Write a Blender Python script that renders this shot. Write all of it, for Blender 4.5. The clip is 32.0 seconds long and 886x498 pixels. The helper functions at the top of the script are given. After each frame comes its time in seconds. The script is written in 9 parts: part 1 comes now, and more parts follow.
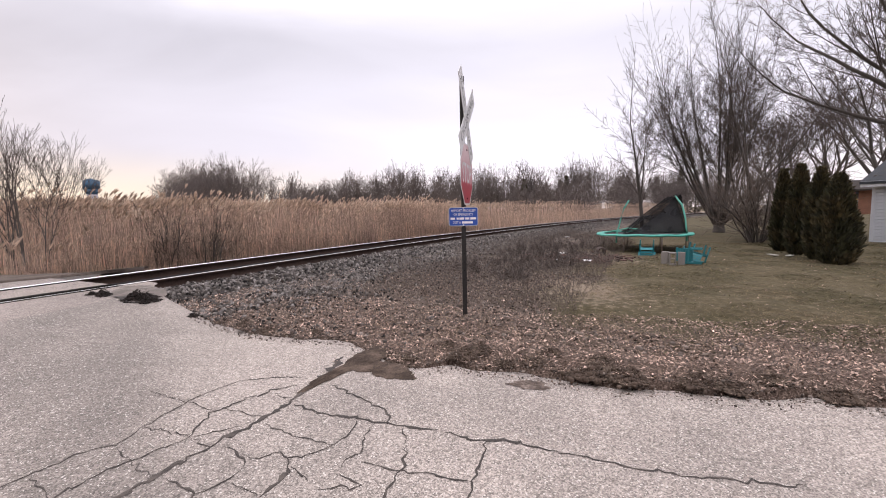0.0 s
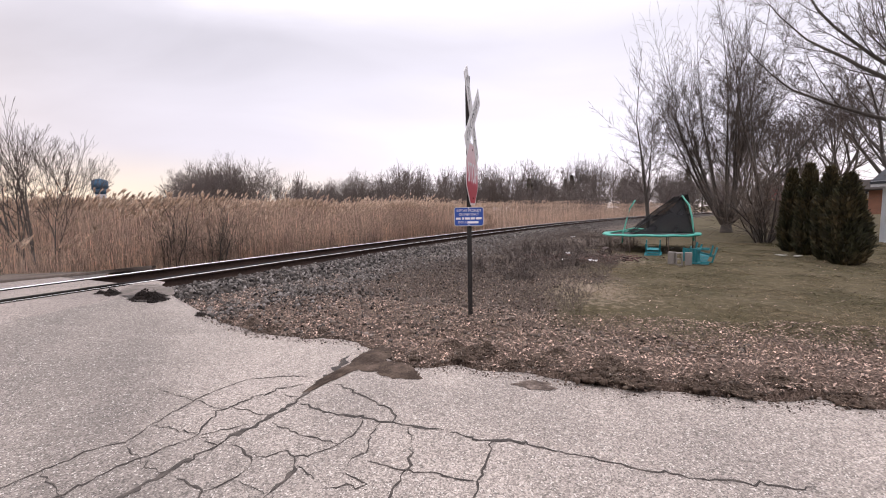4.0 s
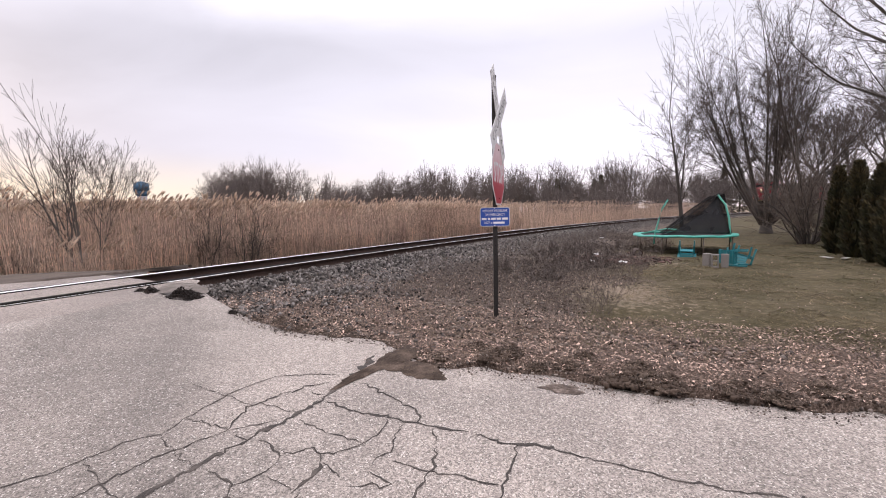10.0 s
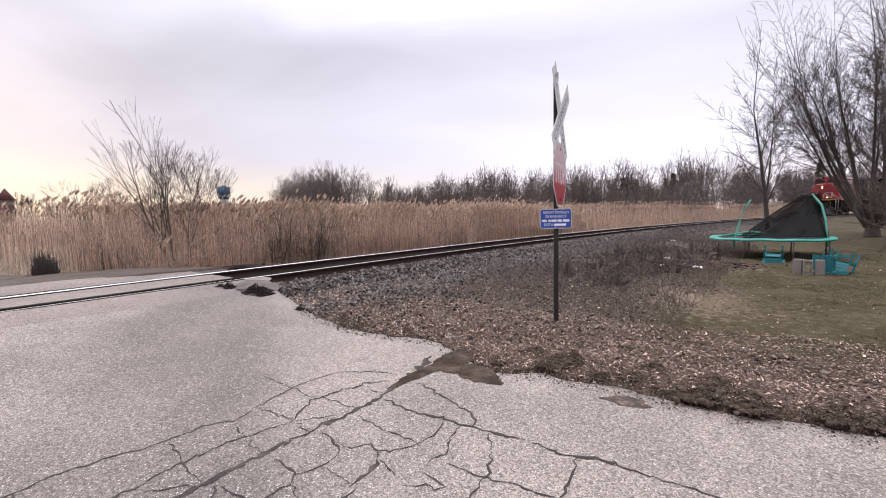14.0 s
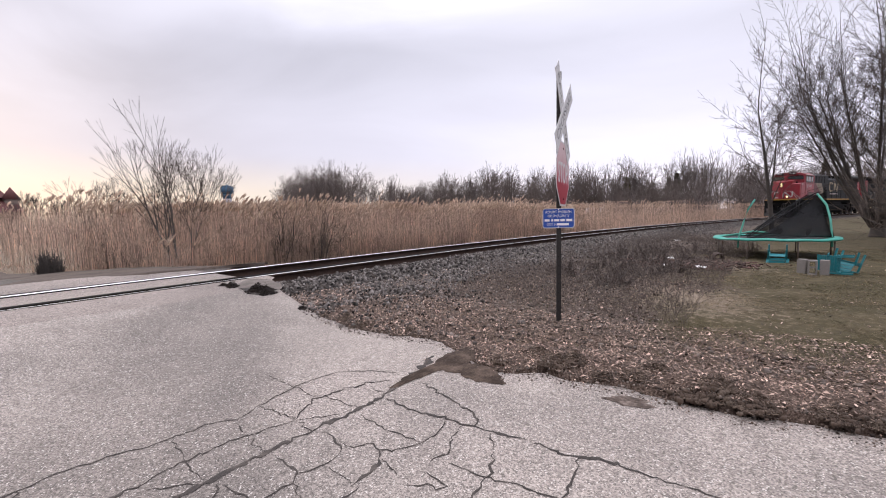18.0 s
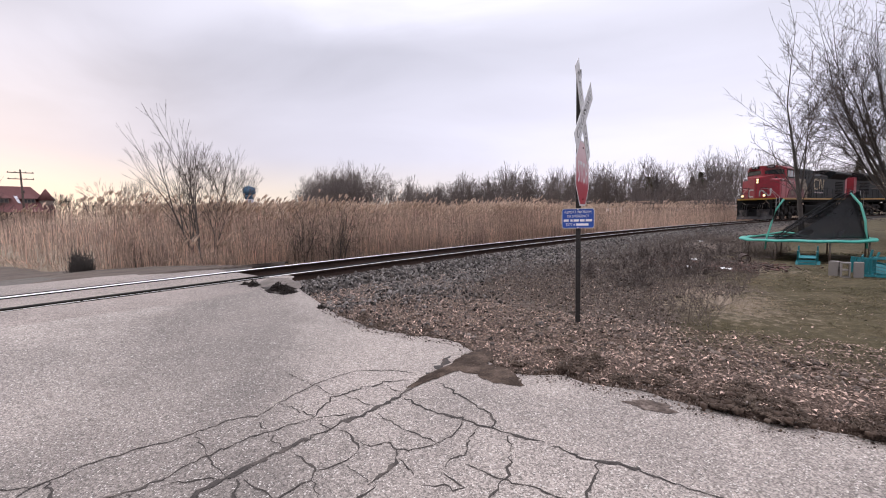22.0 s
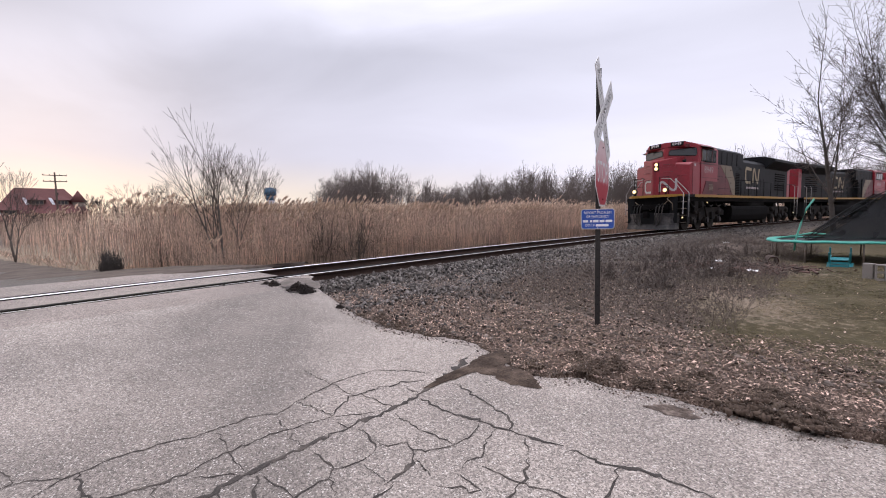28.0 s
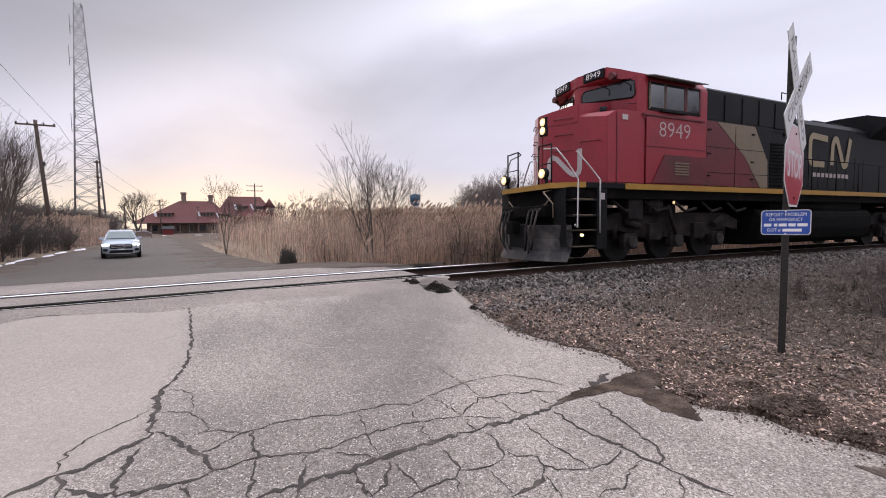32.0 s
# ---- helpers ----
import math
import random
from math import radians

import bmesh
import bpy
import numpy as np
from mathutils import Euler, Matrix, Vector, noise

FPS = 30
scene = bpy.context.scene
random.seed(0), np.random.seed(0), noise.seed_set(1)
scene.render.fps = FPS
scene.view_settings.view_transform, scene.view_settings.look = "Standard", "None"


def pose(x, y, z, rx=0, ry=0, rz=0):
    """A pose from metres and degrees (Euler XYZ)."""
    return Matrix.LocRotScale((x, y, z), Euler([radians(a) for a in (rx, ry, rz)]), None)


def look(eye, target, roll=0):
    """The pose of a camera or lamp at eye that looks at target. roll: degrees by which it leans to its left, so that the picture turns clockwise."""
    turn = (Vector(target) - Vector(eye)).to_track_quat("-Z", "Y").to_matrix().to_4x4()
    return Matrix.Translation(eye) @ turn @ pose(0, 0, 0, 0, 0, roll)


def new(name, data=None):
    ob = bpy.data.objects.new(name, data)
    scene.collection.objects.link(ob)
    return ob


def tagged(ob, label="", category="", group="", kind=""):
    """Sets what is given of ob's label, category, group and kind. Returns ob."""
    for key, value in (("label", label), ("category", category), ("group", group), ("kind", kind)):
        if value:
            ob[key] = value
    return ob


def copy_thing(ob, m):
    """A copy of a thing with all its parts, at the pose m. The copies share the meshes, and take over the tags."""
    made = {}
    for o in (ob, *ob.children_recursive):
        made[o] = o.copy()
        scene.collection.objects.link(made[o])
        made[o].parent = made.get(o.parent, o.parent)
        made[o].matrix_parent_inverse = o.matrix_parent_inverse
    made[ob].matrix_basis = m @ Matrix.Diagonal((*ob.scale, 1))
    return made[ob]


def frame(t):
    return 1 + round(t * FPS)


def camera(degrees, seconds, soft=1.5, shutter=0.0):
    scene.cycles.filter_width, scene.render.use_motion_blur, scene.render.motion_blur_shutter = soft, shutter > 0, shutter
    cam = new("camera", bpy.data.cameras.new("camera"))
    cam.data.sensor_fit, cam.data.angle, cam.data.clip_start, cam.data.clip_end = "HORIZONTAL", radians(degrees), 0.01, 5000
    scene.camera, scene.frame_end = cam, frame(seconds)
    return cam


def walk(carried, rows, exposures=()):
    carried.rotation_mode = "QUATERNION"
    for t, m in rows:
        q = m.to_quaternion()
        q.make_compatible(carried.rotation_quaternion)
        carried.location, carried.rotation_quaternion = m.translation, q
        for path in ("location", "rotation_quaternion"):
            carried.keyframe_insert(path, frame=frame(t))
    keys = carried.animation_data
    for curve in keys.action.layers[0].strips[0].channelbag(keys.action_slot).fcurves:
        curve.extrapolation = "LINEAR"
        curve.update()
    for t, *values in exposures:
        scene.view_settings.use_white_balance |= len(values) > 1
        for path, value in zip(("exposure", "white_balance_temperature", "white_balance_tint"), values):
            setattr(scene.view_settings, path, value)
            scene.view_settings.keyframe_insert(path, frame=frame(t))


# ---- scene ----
cam = camera(93.30, 32.0, soft=1.0)

PATH = [
    (0.0, pose(-0.000, -0.000, 1.600, 84.90, 1.21, -0.04)),
    (0.5, pose(-0.003, -0.005, 1.605, 84.85, 1.15, 0.01)),
    (1.0, pose(-0.005, -0.004, 1.604, 84.86, 1.17, 0.01)),
    (1.5, pose(-0.005, -0.003, 1.604, 84.86, 1.17, 0.01)),
    (2.0, pose(-0.005, -0.004, 1.604, 84.86, 1.17, 0.01)),
    (2.5, pose(-0.005, -0.007, 1.604, 84.85, 1.14, 0.04)),
    (3.0, pose(-0.001, -0.009, 1.604, 84.86, 1.16, 0.22)),
    (3.5, pose(-0.007, -0.005, 1.602, 84.87, 1.17, 0.44)),
    (5.5, pose(-0.002, 0.000, 1.603, 84.89, 1.22, 0.98)),
    (6.0, pose(-0.003, 0.001, 1.604, 84.88, 1.21, 0.83)),
    (6.5, pose(-0.001, -0.003, 1.606, 84.88, 1.21, 0.79)),
    (7.0, pose(-0.004, -0.000, 1.604, 84.88, 1.21, 0.84)),
    (7.5, pose(-0.003, -0.005, 1.606, 84.88, 1.23, 0.98)),
    (8.0, pose(-0.001, -0.005, 1.606, 84.89, 1.25, 1.13)),
    (8.5, pose(-0.002, -0.004, 1.606, 84.87, 1.21, 1.38)),
    (9.0, pose(-0.003, 0.002, 1.604, 84.92, 1.21, 1.96)),
    (9.5, pose(0.004, 0.010, 1.598, 85.04, 1.36, 2.97)),
    (10.0, pose(-0.002, 0.015, 1.599, 85.04, 1.30, 4.20)),
    (10.5, pose(0.001, 0.010, 1.599, 85.11, 1.26, 5.39)),
    (11.0, pose(0.002, 0.011, 1.603, 85.15, 1.27, 6.44)),
    (11.5, pose(0.003, 0.014, 1.602, 85.22, 1.30, 7.48)),
    (12.0, pose(0.003, 0.022, 1.605, 85.22, 1.28, 8.62)),
    (12.5, pose(0.008, 0.027, 1.604, 85.31, 1.31, 9.90)),
    (13.0, pose(0.007, 0.031, 1.603, 85.35, 1.30, 10.97)),
    (13.5, pose(0.006, 0.035, 1.605, 85.38, 1.29, 11.76)),
    (14.0, pose(0.007, 0.037, 1.603, 85.42, 1.37, 12.28)),
    (14.5, pose(0.005, 0.032, 1.602, 85.46, 1.32, 12.67)),
    (16.5, pose(0.004, 0.035, 1.602, 85.40, 1.30, 12.31)),
    (17.0, pose(0.003, 0.032, 1.602, 85.38, 1.32, 11.95)),
    (17.5, pose(0.006, 0.027, 1.602, 85.37, 1.31, 12.04)),
    (18.0, pose(0.008, 0.041, 1.604, 85.34, 1.31, 12.64)),
    (18.5, pose(0.006, 0.036, 1.606, 85.36, 1.30, 13.31)),
    (19.0, pose(0.009, 0.043, 1.604, 85.36, 1.29, 13.94)),
    (19.5, pose(0.007, 0.043, 1.603, 85.40, 1.34, 14.30)),
    (20.0, pose(0.006, 0.045, 1.598, 85.43, 1.29, 14.54)),
    (20.5, pose(0.005, 0.045, 1.600, 85.45, 1.30, 14.68)),
    (21.0, pose(0.007, 0.046, 1.600, 85.44, 1.30, 14.85)),
    (21.5, pose(0.005, 0.047, 1.600, 85.45, 1.30, 14.94)),
    (22.0, pose(0.007, 0.048, 1.601, 85.45, 1.31, 15.07)),
    (22.5, pose(0.007, 0.044, 1.602, 85.44, 1.30, 15.20)),
    (23.0, pose(0.007, 0.048, 1.603, 85.41, 1.27, 15.37)),
    (23.5, pose(0.009, 0.047, 1.603, 85.42, 1.31, 15.58)),
    (24.0, pose(0.008, 0.047, 1.604, 85.43, 1.32, 15.84)),
    (24.5, pose(0.006, 0.047, 1.605, 85.42, 1.28, 16.16)),
    (25.0, pose(0.002, 0.051, 1.602, 85.46, 1.25, 16.60)),
    (25.5, pose(0.009, 0.055, 1.599, 85.53, 1.31, 17.14)),
    (27.5, pose(0.009, 0.057, 1.597, 85.64, 1.36, 17.69)),
    (28.0, pose(0.008, 0.053, 1.602, 85.59, 1.36, 17.48)),
    (28.5, pose(0.006, 0.056, 1.598, 85.63, 1.35, 17.65)),
    (29.0, pose(0.007, 0.056, 1.599, 85.70, 1.34, 18.68)),
    (29.5, pose(0.009, 0.059, 1.604, 85.72, 1.30, 20.69)),
    (30.0, pose(-0.003, 0.077, 1.594, 85.97, 1.22, 23.50)),
    (30.5, pose(-0.010, 0.093, 1.586, 86.14, 1.06, 26.56)),
    (31.0, pose(-0.015, 0.105, 1.576, 86.32, 0.93, 29.71)),
    (31.5, pose(-0.028, 0.131, 1.569, 86.42, 0.85, 32.88)),
    (32.0, pose(-0.037, 0.150, 1.556, 86.64, 0.76, 35.96)),
]
walk(cam, PATH, exposures=[(0.0, 0.26, 6700, 13.5), (9.0, 0.27, 6650, 13.5), (16.0, 0.17, 6460, 13.0), (24.0, 0.09, 6380, 13.0), (32.0, 0.06, 6330, 13.0)])

# ---- light ----
SUN_AZ, SUN_EL = 62.0, 9.0          # degrees left of the y axis, degrees above the horizon


def make_world():
    w = bpy.data.worlds.new("sky")
    scene.world = w
    w.use_nodes = True
    nt = w.node_tree
    nt.nodes.clear()
    N, L = nt.nodes.new, nt.links.new
    out, bg = N("ShaderNodeOutputWorld"), N("ShaderNodeBackground")
    sky = N("ShaderNodeTexSky")
    sky.sky_type, sky.sun_disc = "NISHITA", False
    sky.sun_elevation, sky.sun_rotation = radians(SUN_EL), radians(-SUN_AZ)
    sky.air_density, sky.dust_density = 1.2, 3.0
    tc, sep = N("ShaderNodeTexCoord"), N("ShaderNodeSeparateXYZ")
    L(tc.outputs["Generated"], sep.inputs[0])
    # cloud sheet: brightness by height, warm towards the low sun, streaked
    ramp = N("ShaderNodeValToRGB")
    e = ramp.color_ramp.elements
    e[0].position, e[0].color = 0.0, (0.66, 0.60, 0.60, 1)
    e[1].position, e[1].color = 1.0, (2.5, 2.5, 2.7, 1)
    for p, c in ((0.04, (0.70, 0.66, 0.70, 1)), (0.13, (0.68, 0.67, 0.77, 1)), (0.35, (0.60, 0.60, 0.685, 1)), (0.6, (0.92, 0.92, 1.02, 1))):
        x = e.new(p)
        x.color = c
    L(sep.outputs["Z"], ramp.inputs[0])
    # streaks
    mp = N("ShaderNodeMapping")
    mp.inputs["Rotation"].default_value = (0, 0, radians(35))
    mp.inputs["Scale"].default_value = (0.9, 2.4, 4.5)
    L(tc.outputs["Generated"], mp.inputs[0])
    nz = N("ShaderNodeTexNoise")
    nz.inputs["Scale"].default_value, nz.inputs["Detail"].default_value, nz.inputs["Roughness"].default_value = 1.3, 5.0, 0.5
    nz.inputs["Distortion"].default_value = 0.6
    L(mp.outputs[0], nz.inputs["Vector"])
    mr = N("ShaderNodeMapRange")
    mr.inputs[1].default_value, mr.inputs[2].default_value, mr.inputs[3].default_value, mr.inputs[4].default_value = 0.3, 0.7, 0.90, 1.08
    L(nz.outputs["Fac"], mr.inputs[0])
    mul = N("ShaderNodeVectorMath")
    mul.operation = "SCALE"
    # a heavier cloud bank on one side of the sky
    bank = N("ShaderNodeVectorMath")
    bank.operation = "DOT_PRODUCT"
    bank.inputs[1].default_value = (-math.sin(radians(95)), math.cos(radians(95)), 0.0)
    L(tc.outputs["Generated"], bank.inputs[0])
    br = N("ShaderNodeMapRange")
    br.interpolation_type = "SMOOTHSTEP"
    br.inputs[1].default_value, br.inputs[2].default_value, br.inputs[3].default_value, br.inputs[4].default_value = -0.4, 0.95, 1.10, 0.80
    L(bank.outputs["Value"], br.inputs[0])
    mb = N("ShaderNodeMath")
    mb.operation = "MULTIPLY"
    # a long bright gap in the clouds that slants across the sky, darker sheets on both sides
    gap = N("ShaderNodeVectorMath")
    gap.operation = "DOT_PRODUCT"
    gap.inputs[1].default_value = (-0.042, -0.409, 0.911)
    wob = N("ShaderNodeMath")
    wob.operation = "MULTIPLY_ADD"
    wob.inputs[1].default_value = 0.10
    L(nz.outputs["Fac"], wob.inputs[0])
    L(tc.outputs["Generated"], gap.inputs[0])
    L(gap.outputs["Value"], wob.inputs[2])
    gr = N("ShaderNodeValToRGB")
    gr.color_ramp.interpolation = "B_SPLINE"
    ge = gr.color_ramp.elements
    ge[0].position, ge[0].color = 0.0, (0.55, 0.55, 0.55, 1)
    ge[1].position, ge[1].color = 1.0, (0.52, 0.52, 0.52, 1)
    for p, c in ((0.36, 0.55), (0.43, 0.54), (0.475, 0.50), (0.51, 0.52), (0.545, 0.65), (0.575, 0.62), (0.61, 0.42), (0.66, 0.34), (0.74, 0.36), (0.86, 0.46)):
        ge.new(p).color = (c, c, c, 1)
    half = N("ShaderNodeMapRange")
    half.inputs[1].default_value, half.inputs[2].default_value = -0.95, 1.05
    L(wob.outputs[0], half.inputs[0])
    L(half.outputs[0], gr.inputs[0])
    g2 = N("ShaderNodeMath")
    g2.operation = "MULTIPLY"
    L(mr.outputs[0], g2.inputs[0])
    L(gr.outputs["Color"], g2.inputs[1])
    g3 = N("ShaderNodeMath")
    g3.operation = "MULTIPLY"
    g3.inputs[1].default_value = 2.2
    L(g2.outputs[0], g3.inputs[0])
    L(g3.outputs[0], mb.inputs[0])
    L(br.outputs[0], mb.inputs[1])
    L(ramp.outputs["Color"], mul.inputs[0])
    L(mb.outputs[0], mul.inputs["Scale"])
    # warm glow round the sun, flattened along the horizon
    sd = Vector((-math.sin(radians(SUN_AZ)), math.cos(radians(SUN_AZ)), 0.0))
    dot = N("ShaderNodeVectorMath")
    dot.operation = "DOT_PRODUCT"
    dot.inputs[1].default_value = sd
    L(tc.outputs["Generated"], dot.inputs[0])
    near = N("ShaderNodeMapRange")
    near.inputs[1].default_value, near.inputs[2].default_value = 0.45, 1.1
    L(dot.outputs["Value"], near.inputs[0])
    low = N("ShaderNodeMapRange")
    low.interpolation_type = "SMOOTHSTEP"
    low.inputs[1].default_value, low.inputs[2].default_value, low.inputs[3].default_value, low.inputs[4].default_value = 0.01, 0.15, 1.0, 0.0
    L(sep.outputs["Z"], low.inputs[0])
    glow = N("ShaderNodeMath")
    glow.operation = "MULTIPLY"
    L(near.outputs[0], glow.inputs[0])
    L(low.outputs[0], glow.inputs[1])
    warm = N("ShaderNodeMix")
    warm.data_type = "RGBA"
    warm.inputs["B"].default_value = (0.98, 0.84, 0.64, 1)
    L(glow.outputs[0], warm.inputs["Factor"])
    L(mul.outputs[0], warm.inputs["A"])
    add = N("ShaderNodeMix")
    add.data_type, add.blend_type = "RGBA", "ADD"
    add.inputs["Factor"].default_value = 0.004
    L(warm.outputs["Result"], add.inputs["A"])
    L(sky.outputs[0], add.inputs["B"])
    L(add.outputs["Result"], bg.inputs["Color"])
    bg.inputs["Strength"].default_value = 1.0
    L(bg.outputs[0], out.inputs[0])


make_world()
sun = new("sun", bpy.data.lights.new("sun", "SUN"))
sun.data.energy, sun.data.angle, sun.data.color = 0.5, radians(20), (1.0, 0.9, 0.8)
sun.matrix_world = look((-math.sin(radians(SUN_AZ)) * 50, math.cos(radians(SUN_AZ)) * 50, 50 * math.tan(radians(SUN_EL + 8))), (0, 0, 0))
scene.view_settings.exposure = 0.0

# ---- plan ----
S0, HEAD, RAD = Vector((-4.85, 9.7)), radians(63.5), 186.0
DIR0, RGT0 = Vector((math.cos(HEAD), math.sin(HEAD))), Vector((math.sin(HEAD), -math.cos(HEAD)))
CEN = S0 + RAD * RGT0
RAIL_Z, TIE_Z = 0.50, 0.33


def track(s, d=0.0):
    """Place and heading on the railway: s metres along it, d metres to its far side."""
    s, d = float(s), float(d)
    a = s / RAD
    n = Vector((math.sin(HEAD - a), -math.cos(HEAD - a)))
    p = CEN - (RAD + d) * n
    return p.x, p.y, HEAD - a


def track_sd(x, y):
    """Arrays s, d of points by the railway."""
    x, y = np.asarray(x, float), np.asarray(y, float)
    rx, ry = CEN.x - x, CEN.y - y
    d2 = np.hypot(rx, ry) - RAD
    ang = HEAD - np.arctan2(rx, -ry)
    return RAD * ang, d2


def smooth(a, b, x):
    t = np.clip((np.asarray(x, float) - a) / (b - a), 0, 1)
    return t * t * (3 - 2 * t)


def vnoise(x, y, scale, seed=0):
    """Smooth value noise on arrays, 0 to 1."""
    x, y = np.asarray(x, float) / scale + seed * 17.3, np.asarray(y, float) / scale + seed * 9.1
    xi, yi = np.floor(x), np.floor(y)
    fx, fy = x - xi, y - yi
    fx, fy = fx * fx * (3 - 2 * fx), fy * fy * (3 - 2 * fy)

    def h(a, b):
        v = np.sin(a * 127.1 + b * 311.7 + seed * 74.7) * 43758.5453
        return v - np.floor(v)
    return (h(xi, yi) * (1 - fx) + h(xi + 1, yi) * fx) * (1 - fy) + (h(xi, yi + 1) * (1 - fx) + h(xi + 1, yi + 1) * fx) * fy


def plane(x, y):
    return 0.0489 * y + 0.0052 * x


def land(x, y):
    """Height of the natural ground."""
    x, y = np.asarray(x, float), np.asarray(y, float)
    s, d = track_sd(x, y)
    p = plane(x, y)
    near = 0.24 - np.logaddexp(0, (0.24 - p) / 0.035) * 0.035     # rises from the road, then lies level
    near = np.maximum(near, -0.35)
    far = -0.12 + 0.0 * x
    return near * (1 - smooth(0.0, 2.5, d)) + far * smooth(0.0, 2.5, d)


def road_z(x, y):
    """Height of the asphalt, which climbs to the rails and falls again behind them."""
    x, y = np.asarray(x, float), np.asarray(y, float)
    s, d = track_sd(x, y)
    p = np.clip(plane(x, y), -0.4, 0.34)
    up = smooth(-4.2, -0.8, d)
    z = p * (1 - up) + (RAIL_Z - 0.005) * up
    down = smooth(0.9, 14.0, d)
    return np.where(d > 0, (RAIL_Z - 0.005) * (1 - down) - 0.17 * down, z)


EDGE = ((-5.55, 7.0), (-5.2, 6.95), (-4.6, 6.5), (-4.05, 6.06), (-2.9, 5.2), (-2.31, 4.84), (-1.6, 4.62), (-1.02, 4.39), (-0.75, 4.05), (-0.42, 3.72),
        (0.1, 3.68), (0.56, 3.6), (1.39, 3.24), (2.21, 3.07), (3.1, 2.86), (6.0, 2.2), (14.0, 0.4), (40.0, -5.0))


def road_edge(x):
    x = np.asarray(x, float)
    return np.interp(x, [p[0] for p in EDGE], [p[1] for p in EDGE]) + ((vnoise(x, x * 0, 0.33, 3) - 0.5) * 0.16 + (vnoise(x, x * 0, 0.09, 4) - 0.5) * 0.07) * (0.15 + 0.85 * smooth(-3.6, -2.4, x))

# ---- mesh helpers ----
def mesh_from(name, verts, faces, mats=(), smooth_shade=False, idx=None):
    me = bpy.data.meshes.new(name)
    verts = np.asarray(verts, np.float32)
    if isinstance(faces, np.ndarray):
        n, k = faces.shape
        me.vertices.add(len(verts))
        me.vertices.foreach_set("co", verts.ravel())
        me.loops.add(n * k)
        me.loops.foreach_set("vertex_index", faces.astype(np.int32).ravel())
        me.polygons.add(n)
        me.polygons.foreach_set("loop_start", np.arange(0, n * k, k, dtype=np.int32))
        if idx is not None:
            me.polygons.foreach_set("material_index", np.asarray(idx, np.int32))
        if smooth_shade:
            me.polygons.foreach_set("use_smooth", np.ones(n, bool))
        me.update(calc_edges=True)
    else:
        me.from_pydata([tuple(v) for v in verts], [], faces)
        if smooth_shade:
            for p in me.polygons:
                p.use_smooth = True
        me.update()
    for m in mats:
        me.materials.append(m)
    return me


def thing(name, label, category, m=None, group="", kind=""):
    ob = new(name)
    ob.empty_display_size = 0.2
    if m is not None:
        ob.matrix_world = m
    return tagged(ob, label, category, group, kind)


def part(name, bm, mat, parent, label="", m=None):
    """Links a bmesh (or a mesh) as one object under a thing or a part."""
    if isinstance(bm, bpy.types.Mesh):
        me = bm
    else:
        me = bpy.data.meshes.new(name)
        bm.to_mesh(me)
        bm.free()
    if mat is not None and not me.materials:
        me.materials.append(mat)
    ob = new(name, me)
    if parent is not None:
        ob.parent = parent
    if m is not None:
        ob.matrix_basis = m
    if label:
        ob["label"] = label
    return ob


def box(bm, x0, x1, y0, y1, z0, z1, bevel=0.0):
    r = bmesh.ops.create_cube(bm, size=1.0, matrix=Matrix.Translation(((x0 + x1) / 2, (y0 + y1) / 2, (z0 + z1) / 2)) @ Matrix.Diagonal((abs(x1 - x0), abs(y1 - y0), abs(z1 - z0), 1)))
    if bevel:
        es = {e for v in r["verts"] for e in v.link_edges}
        bmesh.ops.bevel(bm, geom=list(es), offset=bevel, segments=2, affect="EDGES", profile=0.7)
    return bm


def boxes(*rows, bevel=0.0):
    bm = bmesh.new()
    for r in rows:
        box(bm, *r, bevel=bevel)
    return bm


def prism(bm, profile, x0, x1, axis="x"):
    """A closed outline extruded along an axis. Outline points are the two other coordinates in order."""
    def at(a, b, c):
        return {"x": (c, a, b), "y": (a, c, b), "z": (a, b, c)}[axis]
    lo = [bm.verts.new(at(a, b, x0)) for a, b in profile]
    hi = [bm.verts.new(at(a, b, x1)) for a, b in profile]
    n = len(lo)
    fs = [bm.faces.new(lo[::-1]), bm.faces.new(hi)]
    for i in range(n):
        fs.append(bm.faces.new((lo[i], lo[(i + 1) % n], hi[(i + 1) % n], hi[i])))
    bmesh.ops.recalc_face_normals(bm, faces=fs)
    return bm


def rod(bm, pts, r, sides=8, cap=True):
    """A round bar through the points."""
    pts = [Vector(p) for p in pts]
    rings = []
    up = Vector((0, 0, 1))
    for i, p in enumerate(pts):
        t = (pts[min(i + 1, len(pts) - 1)] - pts[max(i - 1, 0)]).normalized()
        ref = up if abs(t.dot(up)) < 0.95 else Vector((1, 0, 0))
        u = t.cross(ref).normalized()
        v = t.cross(u)
        rr = r[i] if isinstance(r, (list, tuple)) else r
        rings.append([bm.verts.new(p + rr * (math.cos(k * 2 * math.pi / sides) * u + math.sin(k * 2 * math.pi / sides) * v)) for k in range(sides)])
    fs = []
    for a, b in zip(rings, rings[1:]):
        for k in range(sides):
            f = bm.faces.new((a[k], a[(k + 1) % sides], b[(k + 1) % sides], b[k]))
            f.smooth = True
            fs.append(f)
    if cap:
        fs += [bm.faces.new(rings[0][::-1]), bm.faces.new(rings[-1])]
    bmesh.ops.recalc_face_normals(bm, faces=fs)
    return bm


